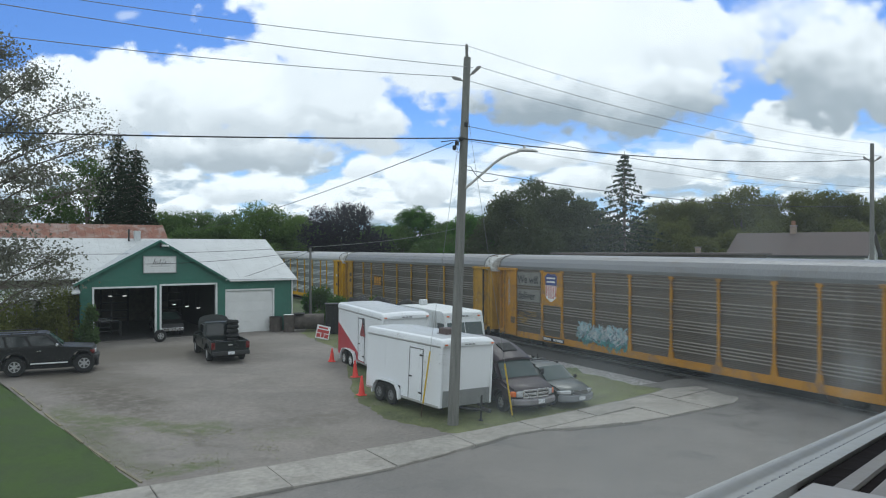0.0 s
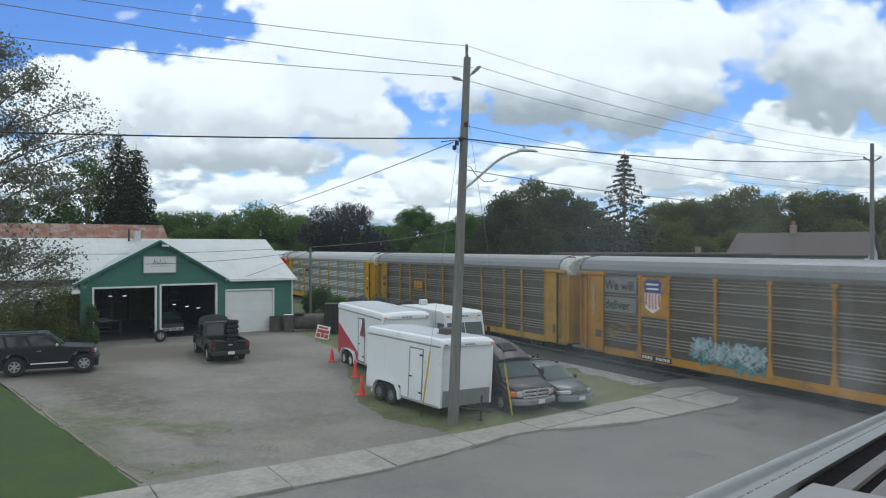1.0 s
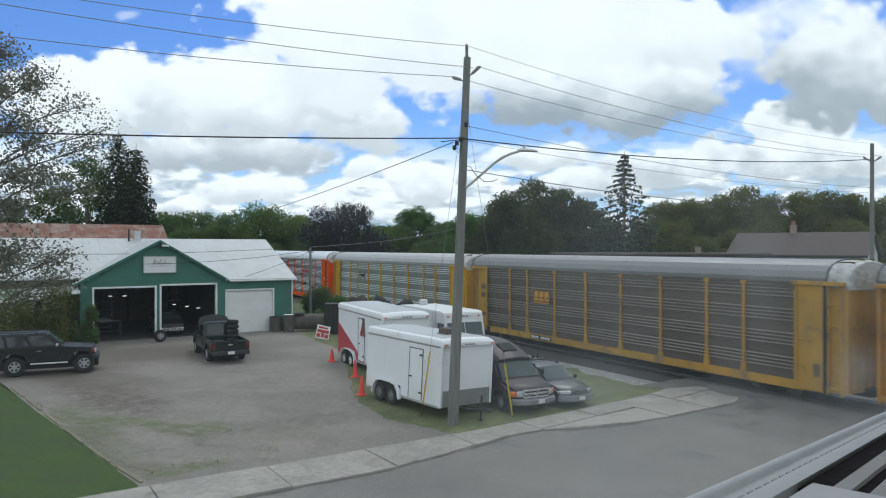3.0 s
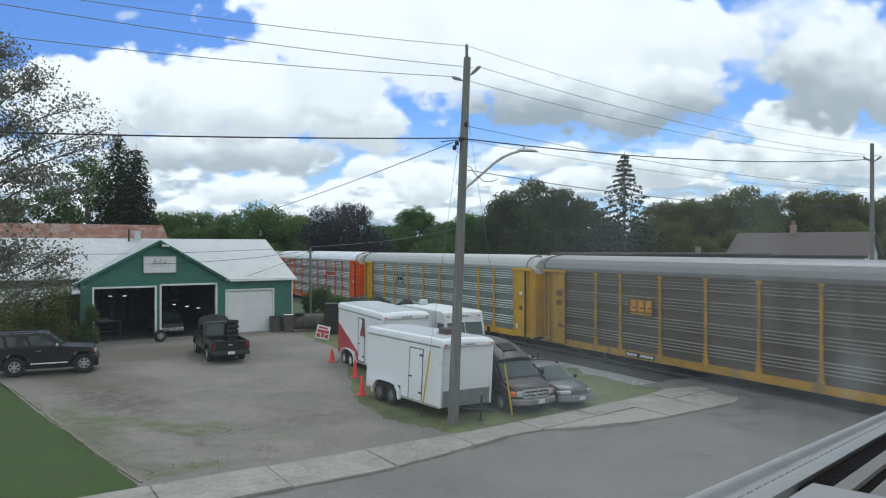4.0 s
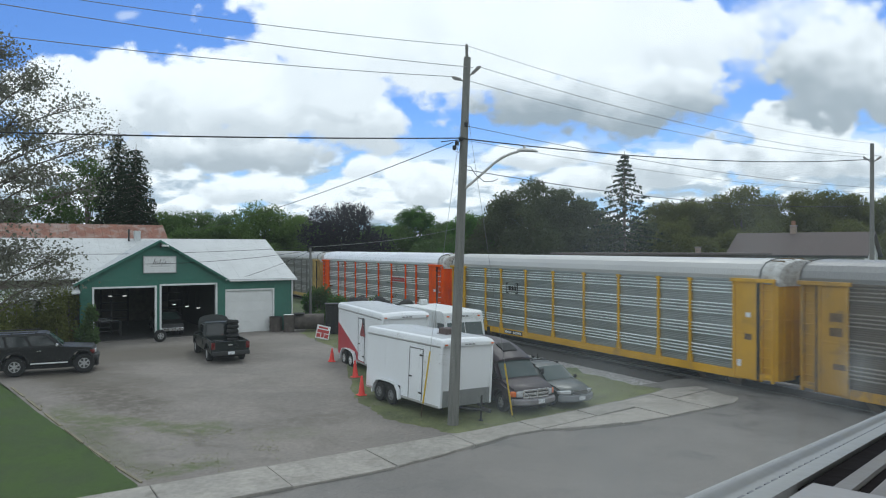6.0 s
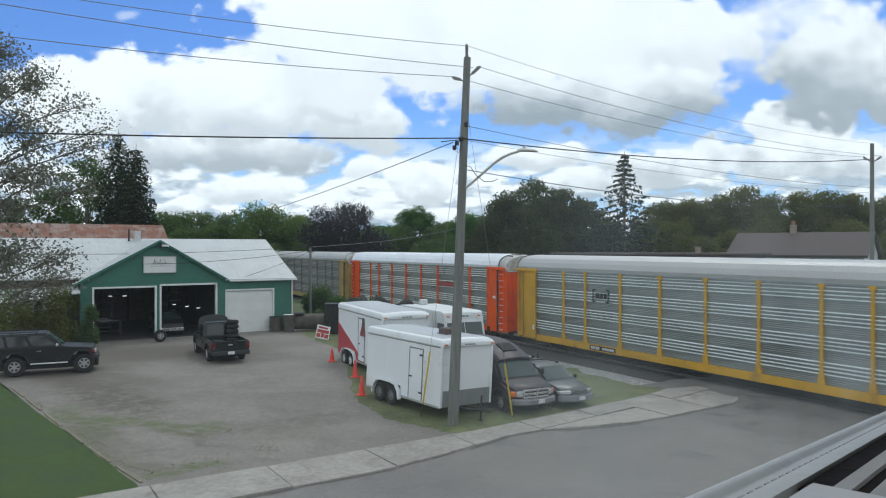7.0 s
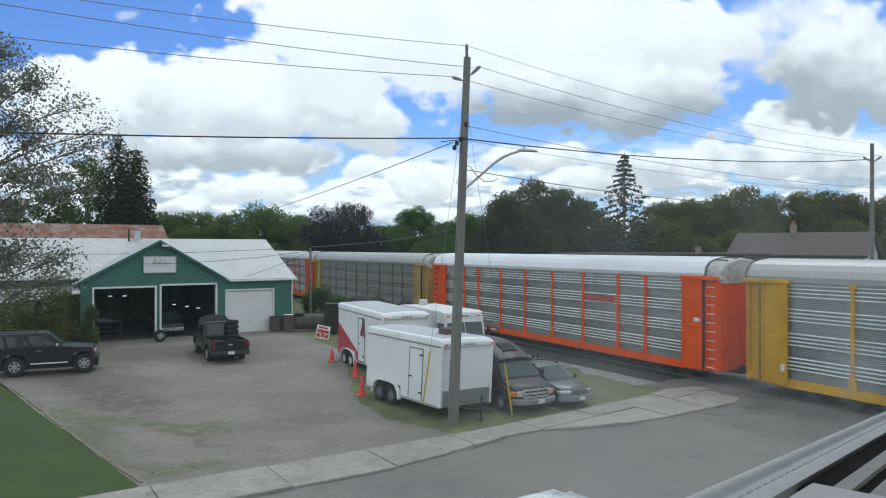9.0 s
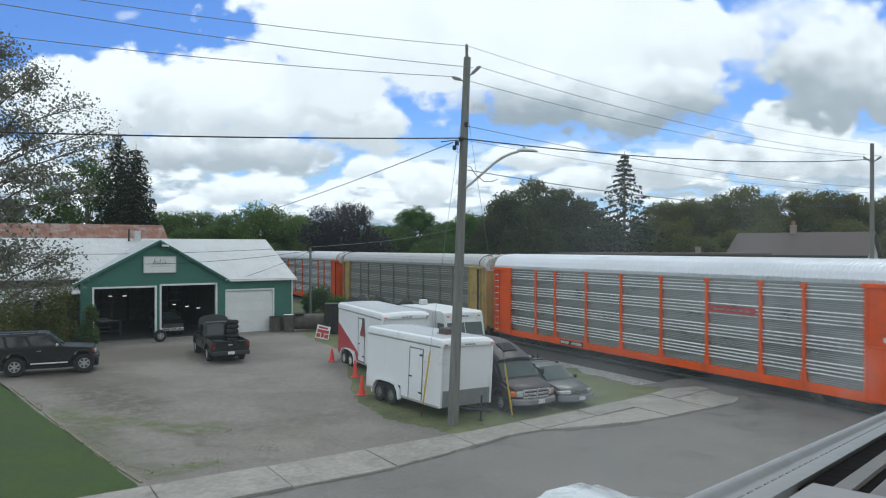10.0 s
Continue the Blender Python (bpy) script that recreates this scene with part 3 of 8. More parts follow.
def bm_screen(bm, x0, x1, y, z0, z1, sign=1):
    prof = rib_profile(z0, z1)
    a = [bm.verts.new((x0, y + sign * u, z)) for u, z, _ in prof]
    b = [bm.verts.new((x1, y + sign * u, z)) for u, z, _ in prof]
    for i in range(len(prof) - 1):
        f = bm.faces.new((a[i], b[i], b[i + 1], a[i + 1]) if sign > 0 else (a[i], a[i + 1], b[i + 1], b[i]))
        # only up-facing slopes take the lighter, sky-lit colour
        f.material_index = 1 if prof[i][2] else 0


def roof_ring(x, grow=0.0, low=4.70):
    half = [(1.50, low), (1.52, 4.92), (1.42, 5.18), (1.20, 5.40), (0.85, 5.53), (0.42, 5.60)]
    pts = [(-y - grow, z + (grow if z > 5 else 0)) for y, z in half] + [(0, 5.63 + grow)] + [(y + grow, z + (grow if z > 5 else 0)) for y, z in half[::-1]]
    return [(x, y, z) for y, z in pts]


RUNGS = {}


def rung_mesh(key, material):
    if (key, material.name) not in RUNGS:
        bm = bmesh.new()
        bm_tube(bm, (-0.24, 0, 0), (0.24, 0, 0), 0.020, seg=6)
        RUNGS[key, material.name] = mesh_of("rung", bm, material)
    return RUNGS[key, material.name]


def autorack(label, paint, posts_trim=True, ladder=None, corrugation=0.008):
    car = thing("autorack_railcar", Matrix(), label, "railcar", "freight train")
    body_z0, body_z1 = 0.84, 4.71
    # side screens, one a bay, each side
    for x0, x1 in zip(POSTS, POSTS[1:]):
        bm = bmesh.new()
        bm_screen(bm, x0, x1, -SIDE, body_z0, body_z1)
        part("side_panel", bm, paint["panel"], car).data.materials.append(paint["lit_slope"])
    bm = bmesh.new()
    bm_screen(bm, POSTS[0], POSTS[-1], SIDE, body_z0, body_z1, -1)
    part("far_side", bm, paint["panel"], car).data.materials.append(paint["lit_slope"])
    # posts with flared feet and heads
    for i, x in enumerate(POSTS[1:-1]):
        for side in (-1, 1):
            bm = bmesh.new()
            prof = [(x - 0.17, 0.84), (x + 0.17, 0.84), (x + 0.065, 1.40), (x + 0.065, 4.55), (x + 0.14, 4.60), (x + 0.14, 4.72), (x - 0.14, 4.72), (x - 0.14, 4.60), (x - 0.065, 4.55), (x - 0.065, 1.40)]
            bm_prism(bm, prof, side * (SIDE + 0.005), side * (SIDE + 0.095), "y")
            part("post", bm, paint["trim"] if posts_trim else paint["panel"], car)
    # side sills
    for side in (-1, 1):
        bm = bmesh.new()
        y0, y1 = sorted((side * (SIDE - 0.12), side * (SIDE + 0.06)))
        bm_prism(bm, [(-13.15, 0.62), (-11.5, 0.48), (11.5, 0.48), (13.15, 0.62), (13.15, 0.84), (-13.15, 0.84)], y0, y1, "y")
        part("side_sill", bm, paint["trim"], car)
        bm = bmesh.new()
        y0, y1 = sorted((side * (SIDE + 0.0), side * (SIDE + 0.07)))
        bm_box(bm, -11.4, y0, 4.66, 11.4, y1, 4.76, 0.01)
        part("top_rail", bm, paint["panel"], car)
    # deck and centre sill
    boxed("deck", (-13.1, -SIDE + 0.1, 0.78, 13.1, SIDE - 0.1, 0.9), M_BOGIE, car)
    boxed("centre_sill", (-13.6, -0.35, 0.42, 13.6, 0.35, 0.74), M_BOGIE, car)
    # end plates on both sides and end doors
    for e in (-1, 1):
        for side in (-1, 1):
            out = side * (SIDE + 0.10)
            bm = bmesh.new()
            x0, x1 = sorted((e * 11.36, e * 12.50))
            y0, y1 = sorted((side * (SIDE - 0.04), out))
            bm_box(bm, x0, y0, 0.52, x1, y1, 4.72, 0.02)
            plate = part("end_plate", bm, paint["end"], car)
            bm = bmesh.new()
            y0, y1 = sorted((out, side * (SIDE + 0.16)))
            for lo, hi in ((11.30, 11.42), (12.40, 12.51)):
                bm_box(bm, min(e * lo, e * hi), y0, 0.56, max(e * lo, e * hi), y1, 4.64, 0.01)
            for z in (0.56, 2.45):
                bm_box(bm, min(e * 11.42, e * 12.40), y0, z, max(e * 11.42, e * 12.40), side * (SIDE + 0.125), z + 0.09, 0.01) if side > 0 else bm_box(bm, min(e * 11.42, e * 12.40), -SIDE - 0.125, z, max(e * 11.42, e * 12.40), y1, z + 0.09, 0.01)
            part("stiffener", bm, paint["end"], plate)
            bm = bmesh.new()
            y0, y1 = sorted((side * (SIDE + 0.06), side * (SIDE + 0.20)))
            bm_box(bm, min(e * 11.22, e * 13.36), y0, 4.64, max(e * 11.22, e * 13.36), y1, 4.80, 0.015)
            part("top_flange", bm, paint["trim"], plate)
            # recessed corner with the ladder, behind a solid black strip painted for a shaded gap
            bm = bmesh.new()
            y0, y1 = sorted((side * (SIDE - 0.16), side * (SIDE - 0.06)))
            bm_box(bm, min(e * 12.50, e * 13.24), y0, 0.60, max(e * 12.50, e * 13.24), y1, 4.66)
            part("corner_panel", bm, paint["end"], car)
            bm = bmesh.new()
            y0, y1 = sorted((side * (SIDE - 0.059), side * (SIDE + 0.165)))
            bm_box(bm, min(e * 12.512, e * 12.575), y0, 0.58, max(e * 12.512, e * 12.575), y1, 4.62)
            part("door_seam", bm, M_BLACK_MARK, plate, "black strip in place of the shaded gap beside the end door")
            bm = bmesh.new()
            y0, y1 = sorted((side * (SIDE - 0.04), side * (SIDE + 0.09)))
            for lo, hi in ((12.62, 12.69), (13.15, 13.24)):
                bm_box(bm, min(e * lo, e * hi), y0, 0.50, max(e * lo, e * hi), y1, 4.64, 0.01)
            part("ladder_rail", bm, paint["trim"], plate)
            for r in range(10):
                rg = part("rung", rung_mesh("white" if ladder == "white" else "paint", M_WHITE_MARK if ladder == "white" else paint["trim"]), None, plate)
                rg.location = (e * 12.92, side * (SIDE + 0.06), 0.72 + r * 0.40)
        bm = bmesh.new()
        xs = sorted((e * 13.18, e * HALF))
        bm_prism(bm, [(xs[0], -1.52), (xs[1], -1.44) if e > 0 else (xs[1], -1.52), (xs[1], 1.44) if e > 0 else (xs[1], 1.52), (xs[0], 1.52)] if e > 0 else [(xs[1], -1.52), (xs[1], 1.52), (xs[0], 1.44), (xs[0], -1.44)], 0.60, 4.72, "z")
        door = part("end_door", bm, paint["end"], car)
        bm = bmesh.new()
        for y in (-1.05, -0.52, 0.0, 0.52, 1.05):
            x0, x1 = sorted((e * (HALF - 0.01), e * (HALF + 0.05)))
            bm_box(bm, x0, y - 0.04, 0.7, x1, y + 0.04, 4.6, 0.01)
        for z in (1.35, 3.05):
            x0, x1 = sorted((e * (HALF - 0.01), e * (HALF + 0.035)))
            bm_box(bm, x0, -1.35, z, x1, 1.35, z + 0.07, 0.01)
        part("door_rib", bm, paint["end"], door)
        # the leading end has a pale sheet cap, the trailing end only a dark seam
        if e > 0:
            bm = bmesh.new()
            ra, rm, rb = roof_ring(12.62, 0.012, 4.62), roof_ring(13.20, 0.0, 4.55), roof_ring(13.42, -0.07, 4.50)
            bm_loft(bm, [ra, rm, rb])
            part("roof_cap", bm, M_CAP, car, soft=30)
            bm = bmesh.new()
            for yy in (-0.9, -0.3, 0.35, 0.95):
                bm_box(bm, 12.66, yy - 0.02, 5.44 if abs(yy) > 0.8 else 5.58, 13.30, yy + 0.02, 5.56 if abs(yy) > 0.8 else 5.66)
            part("cap_strap", bm, M_GRIME, car)
        bm = bmesh.new()
        bm_path(bm, roof_ring(e * (12.60 if e > 0 else 13.30), 0.03), 0.022, 5)
        part("roof_seam", bm, M_BLACK_MARK, car, "dark seam at the roof end")
        # coupler
        bm = bmesh.new()
        bm_box(bm, min(e * 13.1, e * 13.92), -0.13, 0.5, max(e * 13.1, e * 13.92), 0.13, 0.76, 0.03)
        part("coupler", bm, M_BOGIE, car)
    # corrugated roof
    bm = bmesh.new()
    rows, x, k = [], -13.30, 0
    while x < 12.57:
        rows.append([bm.verts.new(p) for p in roof_ring(x, corrugation if k % 4 in (1, 2) else 0.0)])
        k += 1
        x += 0.052
    for a, b in zip(rows, rows[1:]):
        for i in range(len(a) - 1):
            bm.faces.new((a[i], a[i + 1], b[i + 1], b[i]))
    bm.faces.new(rows[0])
    bmesh.ops.recalc_face_normals(bm, faces=bm.faces[:])
    part("roof", bm, paint["roof"], car)
    # bogies with wheelsets
    for cx in (-9.9, 9.9):
        bm = bmesh.new()
        for side in (-1, 1):
            bm_prism(bm, [(cx - 1.15, 0.36), (cx - 0.62, 0.36), (cx - 0.45, 0.16), (cx + 0.45, 0.16), (cx + 0.62, 0.36), (cx + 1.15, 0.36), (cx + 1.15, 0.58), (cx + 0.5, 0.72), (cx - 0.5, 0.72), (cx - 1.15, 0.58)],
                     *sorted((side * 0.92, side * 1.08)), "y")
        bm_box(bm, cx - 0.25, -1.0, 0.3, cx + 0.25, 1.0, 0.6, 0.03)
        bogie = part("bogie", bm, M_BOGIE, car)
        for wx in (cx - 0.86, cx + 0.86):
            bm = bmesh.new()
            bm_tube(bm, (0, -0.8, 0), (0, 0.8, 0), 0.08, seg=10)
            for s in (-0.72, 0.72):
                bm_tube(bm, (0, s - 0.06, 0), (0, s + 0.06, 0), 0.42, seg=24)
                bm_tube(bm, (0, s - 0.10 * (1 if s > 0 else -1), 0), (0, s - 0.06 * (1 if s > 0 else -1), 0), 0.45, seg=24)
                for q in range(5):
                    a = q * math.tau / 5
                    bm_box(bm, -0.05, s - 0.075, 0.14, 0.05, s + 0.075, 0.33, 0.01, Matrix.Rotation(a, 4, "Y"))
            ws = part("wheelset", bm, M_WHEEL, car)
            ws.location = (wx, 0, 0.42)
    return car


DIRT = (0.12, 0.10, 0.085)
P_A = car_paint((0.225, 0.196, 0.168), (0.20, 0.203, 0.207), (0.46, 0.225, 0.03), (0.16, 0.125, 0.09), 0.4, 0.75, 0.4, 0.48)
P_B = car_paint((0.225, 0.198, 0.17), (0.23, 0.23, 0.228), (0.45, 0.26, 0.045), (0.15, 0.13, 0.105), 0.4, 0.75, 0.4, 0.48)
P_C = car_paint((0.47, 0.51, 0.51), (0.44, 0.44, 0.43), (0.60, 0.34, 0.025), (0.24, 0.25, 0.25), 0.25, 0.9, 0.4, 0.36)
P_D = car_paint((0.50, 0.53, 0.53), (0.74, 0.76, 0.80), (0.80, 0.095, 0.0), (0.25, 0.25, 0.24), 0.2, 0.9, 0.75, 0.34)
P_E = car_paint((0.30, 0.30, 0.28), (0.42, 0.42, 0.41), (0.46, 0.33, 0.12), (0.2, 0.19, 0.17), 0.4, 0.5, 0.4, 0.55)
P_F = car_paint((0.44, 0.46, 0.47), (0.62, 0.64, 0.67), (0.66, 0.085, 0.01), (0.25, 0.25, 0.25), 0.3, 0.65, 0.6, 0.4)
cars = [
    autorack("grimy grey autorack railcar with orange-yellow posts and graffiti", P_A),
    autorack("grimy brown-grey autorack railcar with yellow posts and end doors", P_B),
    autorack("silver ribbed autorack railcar with yellow posts and sill", P_C),
    autorack("silver ribbed autorack railcar with bright orange posts and ends", P_D, True, "white", 0.05),
    autorack("dull grey autorack railcar with pale yellow ends", P_E, False),
    autorack("silver ribbed autorack railcar with red-orange ends", P_F, True, None, 0.045),
    autorack("weathered grey autorack railcar with yellow ends", P_B),
]
CAR_START = [-25.83, -53.61, -81.32, -109.37, -137.20, -165.0, -192.8]


def on_side(name, dims, material, car, label="", thick=0.012, y=-SIDE - 0.055):
    """A flat mark on the near side of a railcar: x0, z0, x1, z1."""
    x0, z0, x1, z1 = dims
    return boxed(name, (x0, y - thick, z0, x1, y, z1), material, car, 0, label)


# lettering and marks: slogan, shield shape, plates
def letters(text, size, m, material, parent, label):
    cu = bpy.data.curves.new("lettering", "FONT")
    cu.body, cu.size, cu.extrude, cu.offset = text, size, 0.003, 0.012
    tmp = new("lettering", cu)
    me = bpy.data.meshes.new_from_object(tmp.evaluated_get(bpy.context.evaluated_depsgraph_get()))
    bpy.data.objects.remove(tmp)
    me.materials.clear()
    me.materials.append(material)
    ob = new("lettering", me)
    ob.parent = parent
    ob.matrix_local = m
    return tagged(ob, label)


M_TEXT = surface("dark_grey_lettering", (0.045, 0.047, 0.05), 0.7, spread=0.3)
M_LIGHTBAND = surface("pale_lettering_board", (0.235, 0.225, 0.21), 0.6, 0.3, spread=0.15, stain=DIRT, stain_amount=0.3)
A = cars[0]
on_side("lettering_board", (-11.3, 3.75, -8.92, 4.55), M_LIGHTBAND, A, "pale board behind the slogan")
on_side("lettering_board", (-11.3, 2.75, -8.92, 3.5), M_LIGHTBAND, A, "pale board behind the slogan")
letters("We will", 0.67, pose(-11.22, -SIDE - 0.075, 3.9, 90), M_TEXT, A, "dark slogan lettering")
letters("deliver", 0.67, pose(-11.22, -SIDE - 0.075, 2.9, 90), M_TEXT, A, "dark slogan lettering")
on_side("emblem_panel", (-8.74, 2.66, -6.91, 4.64), P_A["trim"], A, "yellow emblem panel")
M_BLUE = surface("faded_blue_paint", (0.05, 0.07, 0.22), 0.6, spread=0.2)
M_RED = surface("faded_red_paint", (0.42, 0.05, 0.05), 0.6, spread=0.2)
emblem_y = -SIDE - 0.068
bm = bmesh.new()
bm_prism(bm, [(-8.34, 3.86), (-8.42, 4.38), (-8.15, 4.56), (-7.83, 4.50), (-7.50, 4.56), (-7.23, 4.38), (-7.31, 3.86)], emblem_y - 0.006, emblem_y, "y")
emblem = part("emblem", bm, M_BLUE, A, "blue shield top")
bm = bmesh.new()
bm_prism(bm, [(-8.34, 3.855), (-7.31, 3.855), (-7.36, 3.12), (-7.83, 2.86), (-8.30, 3.12)], emblem_y - 0.006, emblem_y, "y")
part("shield_field", bm, M_WHITE_MARK, emblem, "white shield field")
for i in range(5):
    x = -8.27 + i * 0.205
    boxed("stripe", (x, emblem_y - 0.012, 3.08 if 0 < i < 4 else 3.22, x + 0.09, emblem_y - 0.006, 3.84), M_RED, emblem)
for z in (4.02, 4.24):
    boxed("bar", (-8.22, emblem_y - 0.012, z, -7.43, emblem_y - 0.006, z + 0.09), M_WHITE_MARK, emblem)
# sprayed lettering along the foot of the first car: overlapping strokes, not legible
M_TEAL = surface("teal_spray_paint", (0.075, 0.24, 0.235), 0.6, spread=0.4, scale=3)
M_SPRAYBLUE = surface("blue_grey_spray_paint", (0.10, 0.15, 0.20), 0.6, spread=0.4, scale=3)
M_AQUA = surface("pale_aqua_spray_paint", (0.27, 0.42, 0.46), 0.6, spread=0.3, scale=3)
M_PALE = surface("pale_spray_paint", (0.46, 0.50, 0.52), 0.6, spread=0.25, scale=3)
rnd = random.Random(5)
for name, material, n, w, h, zc, off in (("spray_fill", M_TEAL, 74, 0.05, 0.26, 1.22, 0.0), ("spray_glow", M_AQUA, 74, 0.042, 0.24, 1.58, 0.006), ("spray_shade", M_SPRAYBLUE, 46, 0.022, 0.26, 1.40, 0.012), ("spray_outline", M_PALE, 80, 0.017, 0.26, 1.52, 0.018)):
    bm = bmesh.new()
    for i in range(n):
        u = (i + 0.5) / n
        x = -5.35 + u * 3.85 + rnd.uniform(-0.12, 0.12)
        z = zc - 0.14 * u + rnd.uniform(-0.32, 0.32)
        lean, bend, hh = rnd.uniform(-0.9, 0.9), rnd.uniform(1.0, 3.2), h * rnd.uniform(0.5, 1.2)
        pts = [Vector((x + hh * (lean * t + 0.5 * math.sin(t * bend + i)), 0, z + hh * t)) for t in (-1, -0.5, 0, 0.5, 1)]
        for p, q in zip(pts, pts[1:]):
            d = (q - p).normalized()
            sd = Vector((d.z, 0, -d.x)) * w * rnd.uniform(0.6, 1.3)
            y = -SIDE - 0.058 - off - i * 0.00006 - (0.042 if abs(x - POSTS[3]) < 0.45 else 0.0)
            f = [bm.verts.new((v.x, y, v.z)) for v in (p - sd, p + sd, q + sd, q - sd)]
            g = [bm.verts.new((v.co.x, y - 0.004, v.co.z)) for v in f]
            bm.faces.new(f), bm.faces.new(g[::-1])
            for k in range(4):
                bm.faces.new((f[k], g[k], g[(k + 1) % 4], f[(k + 1) % 4]))
    bmesh.ops.recalc_face_normals(bm, faces=bm.faces[:])
    part(name, bm, material, A, "teal and pale blue graffiti strokes")
# old yellow over-paint low on the first bay
bm = bmesh.new()
for i in range(16):
    x, z = -11.25 + rnd.uniform(0, 1.5), 1.35 + i * 0.052
    bm_box(bm, x, -SIDE - 0.072 - i * 0.0002, z, x + rnd.uniform(0.4, 0.95), -SIDE - 0.062, z + 0.04)
part("over_paint", bm, surface("old_ochre_paint", (0.30, 0.20, 0.075), 0.8, spread=0.35, scale=3), A, "patch of old ochre over-paint")
bm = bmesh.new()
for i in range(9):            # a scrawl running up the plate
    z, turn = 2.45 + i * 0.19, rnd.uniform(0, 6)
    pts = [(-12.02 + 0.15 * math.sin(turn + 2.3 * k) * (1 - 0.1 * k), -SIDE - 0.176, z + 0.05 * k + 0.07 * math.cos(turn + 2.3 * k)) for k in range(6)]
    bm_path(bm, pts, 0.014, 5)
part("spray_tag", bm, M_PALE, A, "white scrawled graffiti")
# yellow block emblem, second car
M_EMBLEM = surface("worn_orange_paint", (0.52, 0.24, 0.02), 0.6, spread=0.2)
on_side("emblem_panel", (-6.2, 2.70, -4.5, 3.58), M_GRIME, cars[1], "grimy brown panel with worn orange block emblem")
on_side("bar", (-6.1, 2.74, -4.6, 2.80), M_EMBLEM, cars[1], y=-SIDE - 0.070)
for x in (-6.05, -5.53, -5.01):
    on_side("bar", (x, 2.88, x + 0.40, 3.46), M_EMBLEM, cars[1], y=-SIDE - 0.070)
    on_side("bar", (x + 0.13, 3.04, x + 0.40, 3.11), M_GRIME, cars[1], y=-SIDE - 0.083)
# small placards on the end plates
for car, x, z, w, h, mat in ((cars[1], -12.05, 3.3, 0.5, 0.32, "dark"), (cars[1], -12.05, 2.75, 0.5, 0.32, "dark"), (cars[1], -11.9, 1.5, 0.6, 0.22, "dark"), (cars[2], 11.95, 3.15, 0.24, 0.20, "pale"), (cars[2], 11.9, 2.2, 0.34, 0.28, "dark"), (cars[2], 11.52, 1.02, 0.2, 0.3, "pale"),
                             (cars[3], 12.0, 2.72, 0.30, 0.18, "pale"), (cars[2], -11.62, 1.1, 0.2, 0.3, "pale"), (cars[0], -11.95, 1.3, 0.5, 0.4, "dark"), (cars[1], 12.1, 1.1, 0.45, 0.5, "dark")):
    on_side("placard", (x, z, x + w, z + h), M_WHITE_MARK if mat == "pale" else M_GRIME, car, y=-SIDE - 0.102)
# dark emblem outline, third car
for dims in ((-6.2, 3.15, -6.12, 3.85), (-4.98, 3.15, -4.9, 3.85), (-6.2, 3.79, -5.95, 3.85), (-6.2, 3.15, -5.95, 3.21), (-5.15, 3.79, -4.9, 3.85), (-5.15, 3.15, -4.9, 3.21), (-5.95, 3.36, -5.65, 3.64), (-5.58, 3.36, -5.38, 3.64), (-5.3, 3.36, -5.08, 3.64)):
    on_side("bar", dims, M_BLACK_MARK, cars[2])
# red plate, fourth car
on_side("name_plate", (4.25, 3.24, 6.72, 3.54), M_RED, cars[3], "red plate with pale bars")
for i in range(6):
    on_side("bar", (4.6 + i * 0.32, 3.34, 4.82 + i * 0.32, 3.42), P_D["panel"], cars[3], y=-SIDE - 0.07)
# reporting marks on the sills: black patch with white bars
for car, x in ((cars[0], -8.6), (cars[1], -6.4), (cars[2], -6.4), (cars[3], -6.3)):
    on_side("mark_patch", (x, 0.55, x + 2.0, 0.79), M_BLACK_MARK, car, "black patch for reporting marks", y=-SIDE - 0.062)
    for i in range(10):
        if i != 4:
            on_side("bar", (x + 0.1 + i * 0.185, 0.60, x + 0.21 + i * 0.185, 0.74), M_WHITE_MARK, car, y=-SIDE - 0.076)

# ---- garage ----
M_GREEN = surface("green_painted_siding", (0.045, 0.155, 0.115), 0.65, spread=0.12, scale=0.8, fine=20, bump=0.08, stain=(0.03, 0.10, 0.08), stain_amount=0.2)
M_WHITE = surface("white_paint", (0.72, 0.73, 0.72), 0.6, spread=0.06, scale=1.5, stain=(0.5, 0.49, 0.46), stain_amount=0.15)
M_TINROOF = surface("pale_painted_metal_roof", (0.50, 0.515, 0.52), 0.55, 0.1, spread=0.10, scale=0.9, speck=0.06, speck_scale=5.0, fine=12, bump=0.05, stain=(0.45, 0.45, 0.44), stain_amount=0.2)
M_RUSTROOF = surface("rusted_sheet_roof", (0.22, 0.10, 0.07), 0.8, 0.1, spread=0.3, scale=0.7, fine=9, stain=(0.31, 0.25, 0.22), stain_amount=0.6)
# near-black bay wall and floor: the unlit bay's shade is put into the colour
M_INSIDE = surface("shade_dark_interior_wall", (0.032, 0.032, 0.032), 0.9, spread=0.3, scale=0.8)
M_FLOOR = surface("shade_dark_concrete_floor", (0.05, 0.048, 0.046), 0.7, spread=0.3, scale=0.9)
M_TUBE = glow("fluorescent_tube", (1.0, 0.97, 0.9), 1.3)
M_BLACK = surface("black_rubber", (0.018, 0.018, 0.018), 0.85, spread=0.3, scale=6)
M_DARKSTEEL = surface("dark_steel", (0.05, 0.05, 0.05), 0.6, 0.5, spread=0.3)

DUST = 0.027
GZ = 0.6
M_BOARDS = surface("dark_weathered_boards", (0.10, 0.085, 0.07), 0.9, spread=0.3, scale=1.2, stretch=(1, 1, 0.3))
garage = thing("garage", pose(-10.35, 48.83, GZ, 0, 0, STREET_TURN), "green sided repair garage with white metal roof and open bays", "garage")
